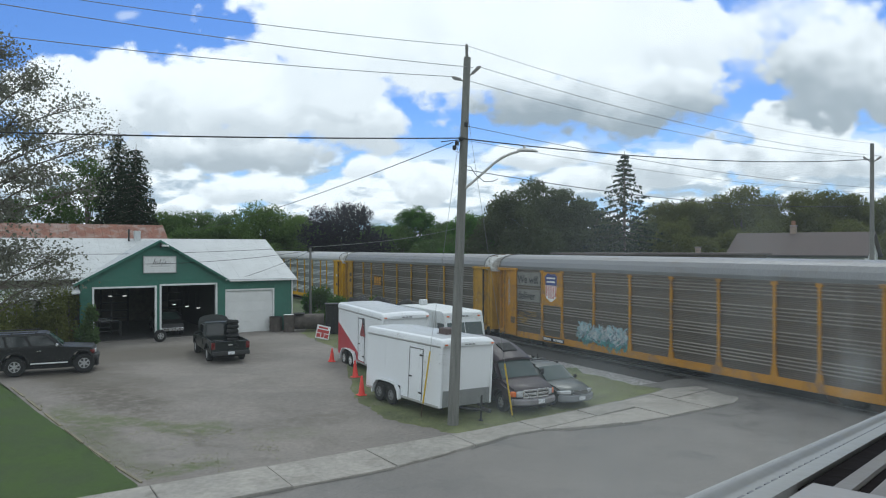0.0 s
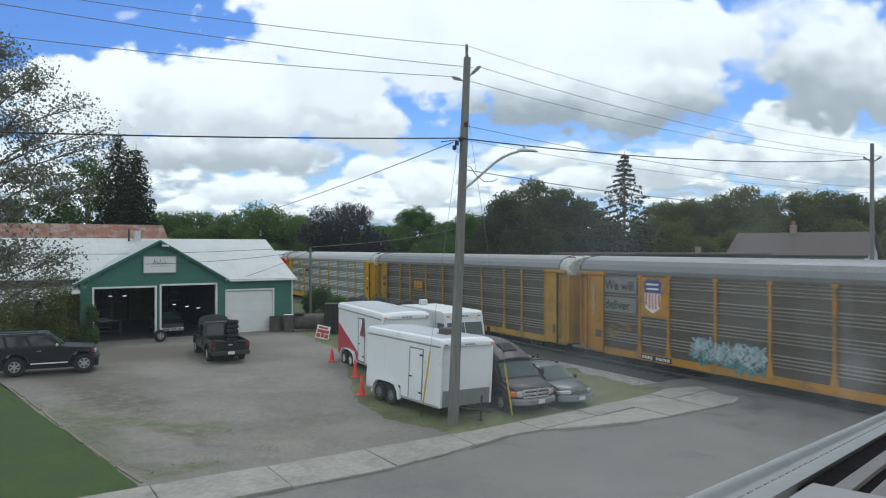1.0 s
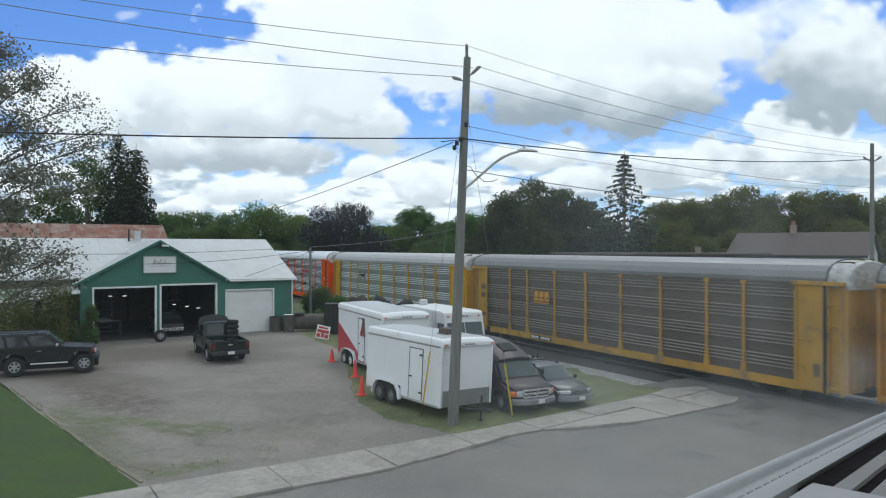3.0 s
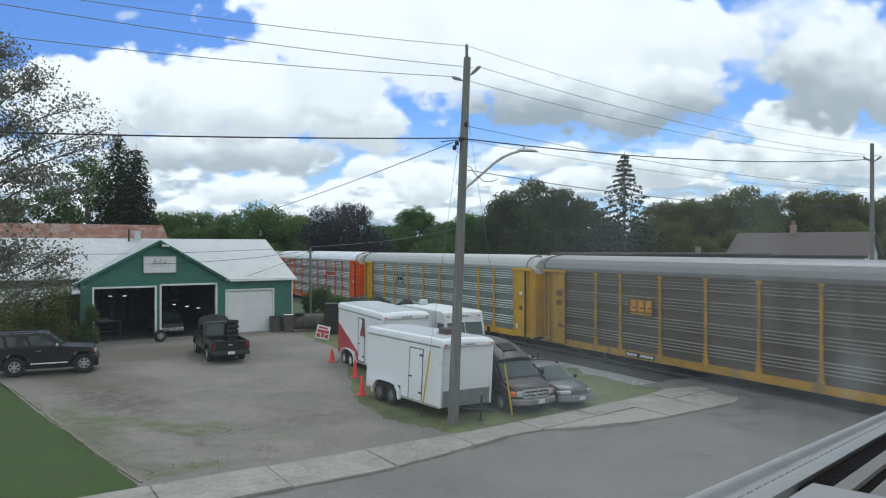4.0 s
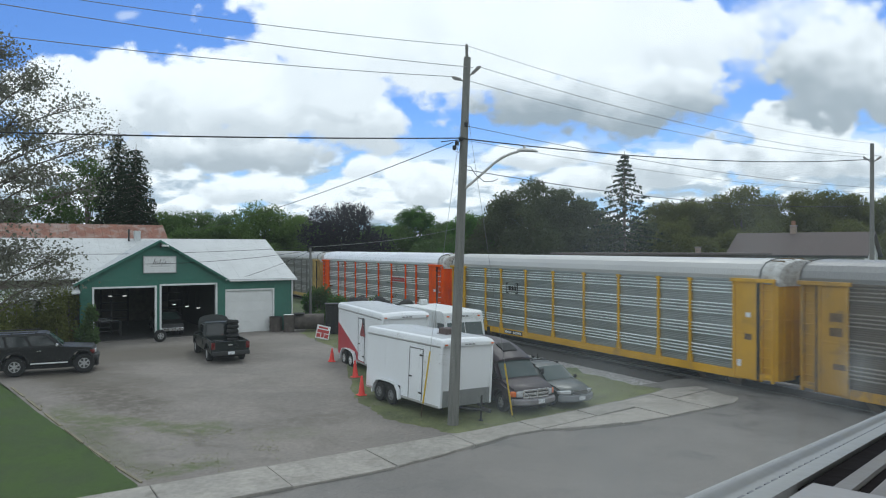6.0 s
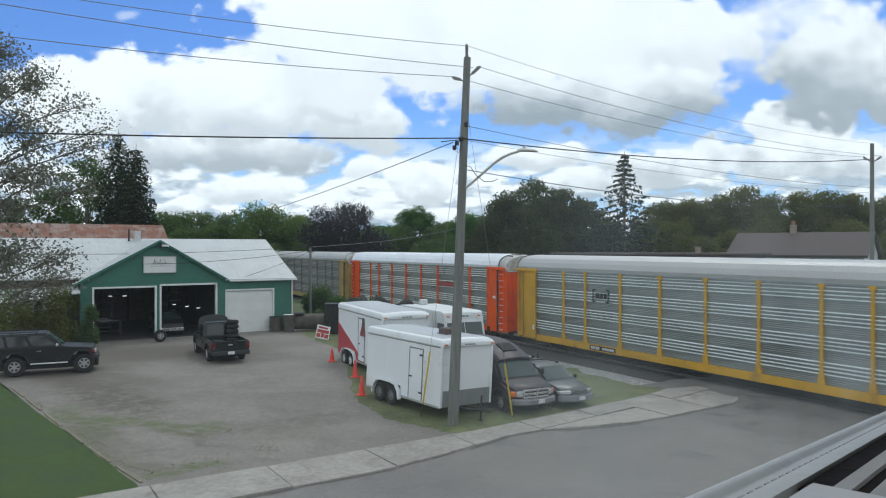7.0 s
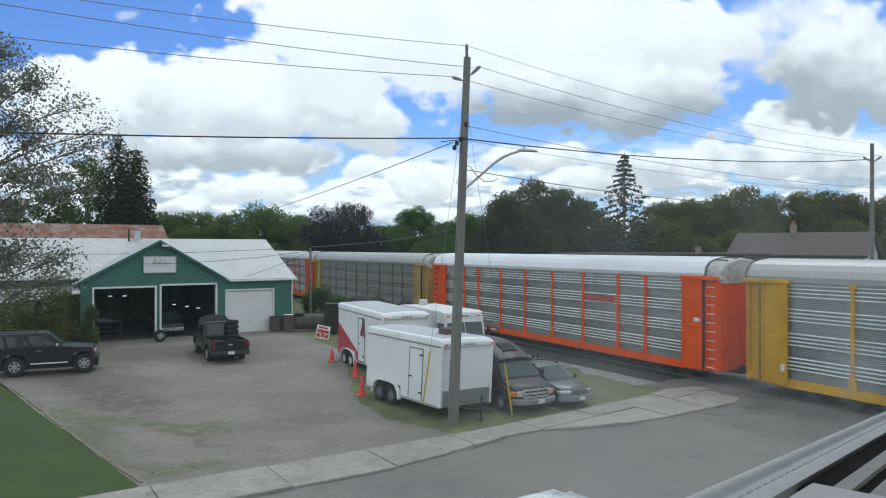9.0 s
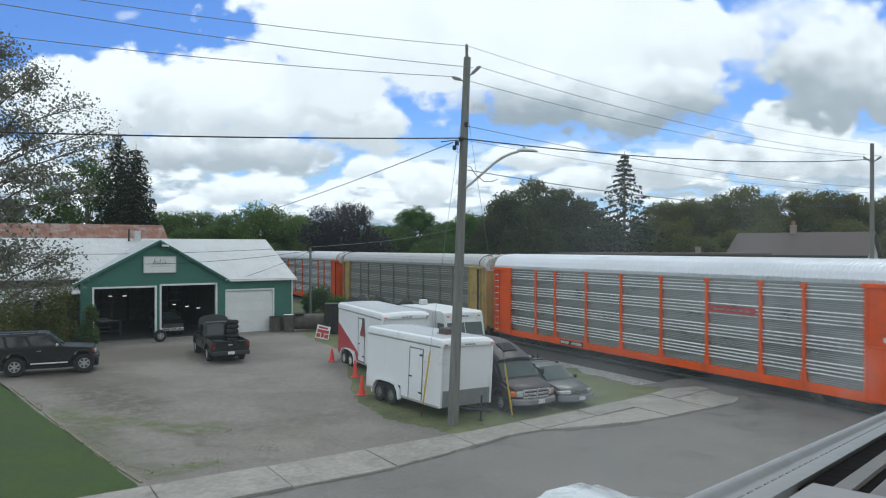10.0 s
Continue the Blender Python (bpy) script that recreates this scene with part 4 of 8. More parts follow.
GL, GABLE_L, GABLE_R, APEX, EAVE, RIDGE, DEEP = -24.0, -13.05, -4.58, -8.62, 3.56, 6.1, 12.0
RIDGE_Y = 6.0


def wall_run(name, x0, x1, y0, y1, z0, z1, mat=None):
    boxed(name, (x0, y0, z0, x1, y1, z1), mat or M_GREEN, garage)


DOORS = [(-12.30, -8.86, 3.12), (-8.52, -5.16, 3.20), (-4.47, -1.36, 2.74)]
# front wall around the three openings, up to eave height
edges = [GABLE_L, -12.30, -8.86, -8.52, -5.16, -4.47, -1.36, 0.0]
for x0, x1 in ((GABLE_L, -12.30), (-8.86, -8.52), (-5.16, -4.47), (-1.36, 0.0)):
    wall_run("front_wall", x0, x1, 0.0, 0.18, -0.3, EAVE)
for x0, x1, h in DOORS:
    wall_run("door_head", x0, x1, 0.0, 0.18, h, EAVE)
wall_run("wing_wall", GL, GABLE_L, 0.6, 0.78, -0.3, EAVE + 0.2, M_BOARDS)
bm = bmesh.new()
bm_prism(bm, [(GABLE_L, EAVE), (GABLE_R, EAVE), (GABLE_R + 0.02, EAVE + 0.02), (APEX, 5.93), (GABLE_L - 0.02, EAVE + 0.02)], 0.0, 0.18, "y")
gable = part("gable_wall", bm, M_GREEN, garage)
bm = bmesh.new()
for i in range(30):                         # lap siding edges on the gable and front
    z = 0.2 + i * 0.2
    if z < EAVE:
        for x0, x1 in ((GABLE_L, -12.42), (-5.05, -4.58), (-1.25, 0.0)):
            bm_prism(bm, [(-0.0, z), (-0.016, z), (0.0, z + 0.19)], x0, x1, "x")
    else:
        k = (5.93 - z) / (5.93 - EAVE)
        if k > 0.05:
            bm_prism(bm, [(0.0, z), (-0.016, z), (0.0, z + 0.19)], APEX - (APEX - GABLE_L) * k + 0.1, APEX + (GABLE_R - APEX) * k - 0.1, "x")
part("siding", bm, M_GREEN, garage)
wall_run("end_wall", -0.18, 0.0, 0.18, DEEP, -0.3, EAVE)
wall_run("end_wall", GL, GL + 0.18, 0.78, DEEP, -0.3, EAVE)
# back wall and bay lining in the shade-darkened colours
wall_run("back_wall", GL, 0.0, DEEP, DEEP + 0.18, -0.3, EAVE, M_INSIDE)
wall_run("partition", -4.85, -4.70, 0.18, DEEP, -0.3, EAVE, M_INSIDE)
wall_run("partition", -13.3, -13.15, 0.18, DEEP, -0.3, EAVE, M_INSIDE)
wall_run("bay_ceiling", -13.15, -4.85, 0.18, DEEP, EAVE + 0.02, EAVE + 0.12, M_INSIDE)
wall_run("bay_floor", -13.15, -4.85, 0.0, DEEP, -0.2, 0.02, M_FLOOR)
for x0, x1 in ((0.0, 0.0),):
    bm = bmesh.new()
    bm_prism(bm, [(0.18, EAVE), (DEEP, EAVE), (RIDGE_Y, RIDGE)], -0.18, 0.0, "x")
    part("end_gable", bm, M_GREEN, garage)


def roof_plane(name, a, b, c, d, mat, seams=0.9, t=0.07):
    """A sheet roof from four corners (eave a-b, ridge d-c) with standing seams."""
    a, b, c, d = (Vector(p) for p in (a, b, c, d))
    n = (b - a).cross(d - a).normalized()
    if n.z < 0:
        n = -n
    bm = bmesh.new()
    lo = [bm.verts.new(p - n * t) for p in (a, b, c, d)]
    hi = [bm.verts.new(p) for p in (a, b, c, d)]
    fs = [bm.faces.new(lo), bm.faces.new(hi[::-1])] + [bm.faces.new((lo[i], hi[i], hi[(i + 1) % 4], lo[(i + 1) % 4])) for i in range(4)]
    bmesh.ops.recalc_face_normals(bm, faces=fs)
    ob = part(name, bm, mat, garage)
    bm = bmesh.new()
    k = max(2, int((b - a).length / seams))
    for i in range(1, k):
        p, q = a.lerp(b, i / k) + n * 0.012, d.lerp(c, i / k) + n * 0.012
        bm_tube(bm, p, q, 0.006, seg=4)
    part("roof_seam", bm, mat, ob)
    return ob


OV = 0.35
sl = (RIDGE - EAVE) / (RIDGE_Y)
roof_plane("roof", (GABLE_R - 0.02, -OV, EAVE - sl * OV + 0.12), (0.18, -OV, EAVE - sl * OV + 0.12), (0.18, RIDGE_Y, RIDGE + 0.12), (GABLE_R - 0.02, RIDGE_Y, RIDGE + 0.12), M_TINROOF)
roof_plane("roof", (GL - 0.3, 0.25, EAVE + sl * 0.25 + 0.12), (APEX, 0.25, EAVE + sl * 0.25 + 0.12), (APEX, RIDGE_Y, RIDGE + 0.12), (GL - 0.3, RIDGE_Y, RIDGE + 0.12), M_TINROOF)
roof_plane("roof", (APEX + 0.01, 0.25, EAVE + sl * 0.25 + 0.12), (GABLE_R - 0.03, 0.25, EAVE + sl * 0.25 + 0.12), (GABLE_R - 0.03, RIDGE_Y, RIDGE + 0.12), (APEX + 0.01, RIDGE_Y, RIDGE + 0.12), M_TINROOF)
roof_plane("roof", (0.18, DEEP + 0.3, EAVE), (GL - 0.3, DEEP + 0.3, EAVE), (GL - 0.3, RIDGE_Y + 0.01, RIDGE + 0.12), (0.18, RIDGE_Y + 0.01, RIDGE + 0.12), M_TINROOF)
# cross gable roof
gs = (5.98 - EAVE) / (APEX - GABLE_L)
roof_plane("gable_roof", (GABLE_L - 0.35, RIDGE_Y, EAVE - gs * 0.35 + 0.1), (GABLE_L - 0.35, -0.3, EAVE - gs * 0.35 + 0.1), (APEX, -0.3, 6.08), (APEX, RIDGE_Y, 6.08), M_TINROOF)
gr = (5.98 - EAVE) / (GABLE_R - APEX)
roof_plane("gable_roof", (GABLE_R + 0.15, -0.3, EAVE - gr * 0.15 + 0.1), (GABLE_R + 0.15, RIDGE_Y, EAVE - gr * 0.15 + 0.1), (APEX, RIDGE_Y, 6.08), (APEX, -0.3, 6.08), M_TINROOF)
# fascia boards, corner boards and door trim
for x0, z0, x1, z1 in ((GABLE_L - 0.35, EAVE - gs * 0.35 - 0.06, APEX, 5.94), (GABLE_R + 0.15, EAVE - gr * 0.15 - 0.06, APEX, 5.94)):
    bm = bmesh.new()
    bm_prism(bm, [(x0, z0), (x0, z0 + 0.14), (x1, z1 + 0.14), (x1, z1)], -0.335, -0.302, "y")
    part("fascia", bm, M_GREEN, garage)
boxed("gutter", (GABLE_R + 0.2, -OV - 0.1, EAVE - sl * OV - 0.02, 0.2, -OV - 0.01, EAVE - sl * OV + 0.08), M_WHITE, garage, 0.02, "white gutter")
for x in (0.01,):
    boxed("downpipe", (x - 0.07, -0.09, -0.1, x, -0.02, EAVE - 0.1), M_WHITE, garage, 0.01)
for x0, x1, h in DOORS:
    bm = bmesh.new()
    for d in ((x0 - 0.09, -0.05, -0.1, x0 + 0.02, 0.20, h + 0.02), (x1 - 0.02, -0.05, -0.1, x1 + 0.09, 0.20, h + 0.02), (x0 - 0.09, -0.05, h + 0.022, x1 + 0.09, 0.20, h + 0.13)):
        bm_box(bm, *d, 0.008)
    part("door_trim", bm, M_WHITE, garage, "white door trim")
bm = bmesh.new()
bm_box(bm, DOORS[2][0] + 0.02, 0.09, -0.02, DOORS[2][1] - 0.02, 0.14, 2.74)
shut = part("overhead_door", bm, M_WHITE, garage, "closed white sectional overhead door")
for i in range(4):
    bm = bmesh.new()
    bm_box(bm, DOORS[2][0] + 0.03, 0.06, 0.01 + i * 0.685, DOORS[2][1] - 0.03, 0.088, 0.675 + i * 0.685, 0.008)
    part("door_panel", bm, M_WHITE, shut)
# name board with plain bars for its script
sign = thing("name_board", garage.matrix_world @ pose(-8.6, -0.02, 4.55), "white name board with faint dark script on the gable", "sign")
boxed("board", (-0.93, -0.08, -0.49, 0.93, -0.02, 0.49), M_WHITE, sign, 0.01)
bm = bmesh.new()
for d in ((-0.96, -0.11, -0.53, 0.96, -0.015, -0.49), (-0.96, -0.11, 0.49, 0.96, -0.015, 0.53), (-0.97, -0.11, -0.53, -0.93, -0.015, 0.53), (0.93, -0.11, -0.53, 0.97, -0.015, 0.53)):
    bm_box(bm, *d)
part("frame", bm, surface("grey_frame", (0.35, 0.36, 0.36), 0.6), sign)
M_SCRIPT = surface("dark_script_paint", (0.09, 0.08, 0.08), 0.7)
for x, w, lo, hi in ((-0.42, 0.05, 0.02, 0.36), (-0.30, 0.04, 0.06, 0.22), (-0.18, 0.04, 0.06, 0.20), (-0.06, 0.045, 0.06, 0.34), (0.07, 0.04, -0.06, 0.20), (0.20, 0.03, 0.24, 0.34), (0.28, 0.04, 0.06, 0.20)):
    bm = bmesh.new()
    bm_prism(bm, [(x, lo), (x + w, lo), (x + w + (hi - lo) * 0.35, hi), (x + (hi - lo) * 0.35, hi)], -0.087, -0.081, "y")
    part("bar", bm, M_SCRIPT, sign)
boxed("bar", (-0.52, -0.086, 0.02, 0.36, -0.081, 0.05), M_SCRIPT, sign)
boxed("bar", (-0.55, -0.086, -0.12, 0.55, -0.081, -0.08), surface("faint_lettering", (0.45, 0.45, 0.45)), sign)
# floodlight under the gable peak
lampo = thing("floodlight", garage.matrix_world @ pose(APEX + 0.12, -0.36, 5.72), "small white floodlight under the gable peak", "light fitting")
boxed("housing", (-0.05, -0.22, -0.06, 0.34, 0.04, 0.06), M_WHITE, lampo, 0.02)
boxed("bracket", (-0.16, -0.02, -0.14, -0.06, 0.05, 0.12), M_DARKSTEEL, lampo, 0.01)
# fluorescent strips in the bays
for x, y, z, turn in ((-10.86, 4.0, 2.42, 0), (-10.01, 4.0, 2.40, 0), (-6.67, 5.0, 1.62, 4), (-5.95, 4.5, 1.5, 6), (-5.31, 4.0, 1.39, 8)):
    f = thing("strip_light", garage.matrix_world @ pose(x, y, z, 0, 0, turn), "lit fluorescent strip light hanging in the bay", "strip light", "strip lights in the garage")
    boxed("housing", (-0.15, -0.08, 0.03, 0.15, 0.08, 0.1), M_DARKSTEEL, f, 0.01)
    boxed("tube", (-0.12, -0.10, 0.012, 0.12, 0.03, 0.045), M_TUBE, f, 0.01)
    for xx in (-0.14, 0.14):
        boxed("hanger", (xx - 0.01, -0.01, 0.1, xx + 0.01, 0.01, EAVE - z), M_DARKSTEEL, f)
# shelving and a bench inside
M_PALEJUNK = surface("dusty_pale_metal", (0.30, 0.31, 0.31), 0.6, 0.2, spread=0.3, scale=3)
for bx, by, seed_ in ((-11.15, 2.6, 3), (-7.3, 3.4, 8)):
    rk = random.Random(seed_)
    wb = thing("workbench", garage.matrix_world @ pose(bx, by, 0.02), "dark workbench with pale pipes and tools on it", "workbench")
    boxed("worktop", (-0.75, -0.3, 0.86, 0.75, 0.3, 0.92), M_DARKSTEEL, wb, 0.01)
    for lx in (-0.68, 0.68):
        for ly in (-0.24, 0.24):
            boxed("leg", (lx - 0.04, ly - 0.04, -0.02, lx + 0.04, ly + 0.04, 0.86), M_DARKSTEEL, wb)
    boxed("lower_shelf", (-0.72, -0.28, 0.30, 0.72, 0.28, 0.34), M_DARKSTEEL, wb)
    for k in range(9):
        x, zz = rk.uniform(-0.7, 0.3), 0.92 + 0.05 * (k % 4)
        pipe = thing("pipe", garage.matrix_world @ pose(bx + x, by - 0.2 + 0.09 * (k // 2), zz + 0.045, 0, 0, rk.uniform(-6, 6)), "short pale metal pipe lying on the workbench", "pipe", "pipes on the benches")
        bm = bmesh.new()
        bm_tube(bm, (0, 0, 0), (rk.uniform(0.25, 0.55), 0, 0), 0.022, seg=8)
        part("tube", bm, M_PALEJUNK, pipe, soft=40)
def shelves(x, y, n):
    s = thing("storage_rack", garage.matrix_world @ pose(x, y, 0.02), "dark steel rack with clutter inside the bay", "rack")
    for i in range(n):
        boxed("shelf", (-0.9, -0.25, 0.5 + i * 0.55, 0.9, 0.25, 0.54 + i * 0.55), M_DARKSTEEL, s)
    for xx in (-0.88, 0.88):
        for yy in (-0.23, 0.23):
            boxed("upright", (xx - 0.02, yy - 0.02, 0, xx + 0.02, yy + 0.02, 0.6 + n * 0.55), M_DARKSTEEL, s)


shelves(-11.8, 3.2, 3), shelves(-9.9, 9.0, 4), shelves(-6.0, 9.5, 4)
# lean-to canopy on the wing
roof_plane("lean_to_roof", (-17.6, -1.6, 2.55), (GABLE_L - 0.05, -0.9, 3.0), (GABLE_L - 0.05, 0.6, 3.35), (-17.6, 0.6, 3.2), M_TINROOF)
for x in (-17.2, -15.4, -13.7):
    boxed("prop", (x - 0.05, -1.0, -0.2, x + 0.05, -0.9, 2.6), M_BOARDS, garage)
# vent pipe
vp = thing("vent_pipe", garage.matrix_world @ pose(-9.48, 5.6, 5.9), "grey metal vent pipe on the roof", "vent pipe")
bm = bmesh.new()
bm_tube(bm, (0, 0, -0.4), (0, 0, 0.95), 0.06, seg=10)
part("pipe", bm, M_DARKSTEEL, vp)
vh = thing("roof_cowl", garage.matrix_world @ pose(-8.92, 5.8, 6.15), "pale square ventilator on the ridge", "ventilator")
boxed("housing", (-0.2, -0.2, -0.2, 0.2, 0.2, 0.6), M_TINROOF, vh, 0.02)

# barn with a rusty roof behind
barn = thing("barn", pose(*(Vector((-10.35, 48.83)) + ACROSS * 15), 0.55, 0, 0, STREET_TURN), "old shed with rusted sheet metal roof behind the garage", "shed")
boxed("wall", (-22, -3.0, -0.4, -5.6, 4.0, 5.2), surface("grey_weathered_boards", (0.14, 0.12, 0.10), 0.9), barn)
for s in (-1, 1):
    bm = bmesh.new()
    bm_prism(bm, [(0.5 + s * 4.1, 5.0), (0.5 + s * 4.1, 5.12), (0.5, 7.5), (0.5, 7.38)], -22.3, -5.3, "x")
    rf = part("roof", bm, M_RUSTROOF, barn)
    bm = bmesh.new()
    for i in range(28):
        x = -22 + i * 0.6
        bm_tube(bm, (x, 0.5 + s * 4.1, 5.13), (x, 0.5, 7.51), 0.02, seg=4)
    part("roof_seam", bm, M_RUSTROOF, rf)
for x in (-21.9, -5.7):
    bm = bmesh.new()
    bm_prism(bm, [(-3.0, 5.2), (4.0, 5.2), (0.5, 7.3)], x - 0.1, x + 0.1, "x")
    part("gable_wall", bm, surface("grey_weathered_boards", (0.14, 0.12, 0.10), 0.9), barn)

# ---- utility poles and wires ----
M_POLE = surface("weathered_grey_pole", (0.175, 0.175, 0.16), 0.9, spread=0.25, scale=1.5, fine=25, bump=0.4, stretch=(6, 6, 0.5), stain=(0.10, 0.09, 0.08), stain_amount=0.3)
M_ALU = surface("dull_aluminium", (0.48, 0.48, 0.46), 0.5, 0.6, spread=0.1)
M_INSUL = surface("grey_insulator", (0.25, 0.24, 0.23), 0.5, spread=0.2)
M_WIRE = surface("black_cable", (0.03, 0.03, 0.03), 0.7, spread=0.2)
M_WIRE_LIGHT = surface("bare_grey_wire", (0.22, 0.22, 0.22), 0.5, 0.3, spread=0.1)
M_YELLOW = surface("yellow_plastic_guard", (0.62, 0.43, 0.04), 0.6, spread=0.15)
P1, P2 = Vector((0.34, 24.92)), Vector((24.34, 40.4))
LEAN = Vector((0.53, 0.0, 13.0))


def on_pole(z):
    return Vector((P1.x, P1.y, 0)) + LEAN * (z / 13.0)


def utility_pole(m, lean, height, r0, r1, label):
    p = thing("utility_pole", m, label, "utility pole", "utility poles")
    bm = bmesh.new()
    pts = [Vector(lean) * t + Vector((0, 0, -0.2 if t == 0 else 0)) for t in (0, 0.15, 0.3, 0.5, 0.7, 0.85, 1.0)]
    bm_path(bm, [(0 + q.x, q.y, q.z * 1.0) for q in pts], [r0 + (r1 - r0) * t for t in (0, 0.15, 0.3, 0.5, 0.7, 0.85, 1.0)], 14)
    part("shaft", bm, M_POLE, p, soft=40)
    return p


pole = utility_pole(pose(P1.x, P1.y, 0), (0.51, 0, 12.85), 12.85, 0.20, 0.125, "weathered grey wooden utility pole with street lamp, slightly leaning")
bm = bmesh.new()
bm_tube(bm, (0.50, 0, 12.6), (0.49, 0, 13.2), 0.05, seg=8)
bm_tube(bm, (0.49, 0, 13.15), (0.49, 0, 13.32), 0.065, 0.03, seg=8)
part("top_pin", bm, M_POLE, pole)
for s, zz, dz in ((-1, 12.08, 0.0), (1, 12.22, 0.22)):
    bm = bmesh.new()
    bm_tube(bm, (0.48, 0, zz - 0.08), (0.48 + s * 0.26, 0, zz + dz * 0.5), 0.03, seg=6)
    bm_tube(bm, (0.48 + s * 0.2, 0, zz + dz * 0.3), (0.48 + s * 0.42, 0, zz + dz + 0.05), 0.05, 0.07, seg=8)
    bm_tube(bm, (0.48 + s * 0.42, 0, zz + dz + 0.05), (0.48 + s * 0.50, 0, zz + dz + 0.1), 0.07, 0.03, seg=8)
    part("insulator", bm, M_INSUL, pole)
bm = bmesh.new()
bm_path(bm, [(0.30, -0.05, 8.15), (0.62, -0.05, 8.42), (1.0, -0.05, 8.75), (1.45, -0.05, 9.15), (1.72, -0.05, 9.34), (2.0, -0.05, 9.47), (2.3, -0.05, 9.56)], 0.045, 10)
bm_box(bm, 0.24, -0.12, 8.0, 0.40, 0.02, 8.3, 0.01)
arm = part("lamp_arm", bm, M_ALU, pole, "curved aluminium lamp arm", soft=50)
bm = bmesh.new()
bm_loft(bm, [[(x, -0.05 + w * c, z + h * s_) for c, s_ in ((-1, 0), (-0.7, 0.8), (0, 1.0), (0.7, 0.8), (1, 0), (0.7, -0.35), (0, -0.5), (-0.7, -0.35))] for x, z, w, h in ((2.25, 9.57, 0.06, 0.04), (2.35, 9.58, 0.12, 0.08), (2.62, 9.58, 0.15, 0.09), (2.85, 9.565, 0.11, 0.06), (2.97, 9.555, 0.04, 0.025))])
bm_tube(bm, (2.5, -0.05, 9.65), (2.5, -0.05, 9.77), 0.045, seg=8)
part("lamp_head", bm, M_ALU, pole, "cobra-head street lamp with photocell", soft=50)
bm = bmesh.new()
for z, dx in ((9.9, 0.0), (9.75, -0.14), (9.6, -0.22)):
    bm_tube(bm, (0.40 + dx - 0.12, -0.2, z), (0.40 + dx - 0.12, -0.2, z + 0.14), 0.07, seg=8)
bm_path(bm, [(0.36, -0.18, 10.0), (0.1, -0.22, 9.75), (0.0, -0.22, 9.6), (0.2, -0.2, 9.5), (0.3, -0.18, 9.75)], 0.012, 5)
bm_path(bm, [(0.37, -0.18, 9.95), (-0.1, -0.25, 9.9), (-0.42, -0.25, 9.86)], 0.016, 5)
part("splice_case", bm, M_BLACK, pole, "black cable splices")
bm = bmesh.new()
bm_path(bm, [(0.42, -0.2, 9.05), (0.62, -0.2, 9.0), (0.8, -0.2, 8.72), (1.1, -0.1, 8.5), (1.4, 0.0, 8.52), (1.6, 0.2, 8.62)], 0.012, 5)
bm_box(bm, 0.40, -0.2, 10.4, 0.52, -0.08, 10.55, 0.01)
part("service_loop", bm, M_BLACK, pole)

pole2 = utility_pole(pose(P2.x, P2.y, 0), (0.0, 0, 12.1), 12.1, 0.15, 0.10, "grey wooden utility pole beyond the railway")
for s in (-1, 1):
    bm = bmesh.new()
    bm_tube(bm, (0, 0, 11.0), (s * 0.35, 0, 11.25), 0.035, seg=6)
    bm_tube(bm, (s * 0.3, 0, 11.2), (s * 0.5, 0, 11.35), 0.07, 0.06, seg=8)
    part("insulator", bm, M_INSUL, pole2)


def wire(p, q, sag, r, material, label="thin sagging overhead electric wire", n=18):
    p, q = Vector(p), Vector(q)
    bm = bmesh.new()
    bm_path(bm, [p.lerp(q, i / n) - Vector((0, 0, sag * 4 * (i / n) * (1 - i / n))) for i in range(n + 1)], r, 5)
    return single("overhead_wire", bm, material, label, "wire", "overhead wires")


P0 = P1 - (P2 - P1)          # the next pole the other way, outside the picture
T0, T2 = Vector((P0.x, P0.y, 0)), Vector((P2.x, P2.y, 0))
wire(on_pole(13.25), T0 + Vector((0, 0, 12.88)), 0.5, 0.011, M_WIRE_LIGHT)
wire(on_pole(13.25), T2 + Vector((0, 0, 12.1)), 0.5, 0.008, M_WIRE_LIGHT)
wire(on_pole(12.18) + Vector((-0.5, 0, 0)), T0 + Vector((-0.5, 0, 11.73)), 0.5, 0.012, M_WIRE_LIGHT)
wire(on_pole(12.50) + Vector((0.5, 0, 0)), T2 + Vector((0.5, 0, 11.4)), 0.5, 0.010, M_WIRE_LIGHT)
wire(on_pole(12.05), T2 + Vector((-0.5, 0, 11.35)), 0.5, 0.010, M_WIRE_LIGHT)
wire(on_pole(12.5) + Vector((0.2, 0, 0)), T0 + Vector((0.5, 0, 12.77)), 0.5, 0.012, M_WIRE_LIGHT)
wire(on_pole(10.0) + Vector((0, -0.2, 0)), T0 + Vector((0, 0, 8.47)), 0.25, 0.022, M_WIRE, "thick black sagging cable bundle")
wire(on_pole(9.98) + Vector((0, -0.2, 0)), T2 + Vector((0, -0.2, 11.2)), 0.42, 0.022, M_WIRE, "thick black sagging cable bundle")
wire(on_pole(10.45) + Vector((0.1, 0, 0)), T2 + Vector((0, 0, 9.6)), 0.35, 0.010, M_WIRE)
wire(on_pole(9.95) + Vector((0.1, 0, 0)), T2 + Vector((0, 0, 9.3)), 0.3, 0.008, M_WIRE_LIGHT)
wire(on_pole(8.9) + Vector((0.15, -0.15, 0)), T2 + Vector((0, 0, 8.6)), 0.5, 0.014, M_WIRE)
wire(on_pole(9.85) + Vector((-0.4, -0.2, 0)), (-22.0, 62.0, 7.6), 0.35, 0.016, M_WIRE, "black drop cable to the buildings behind")
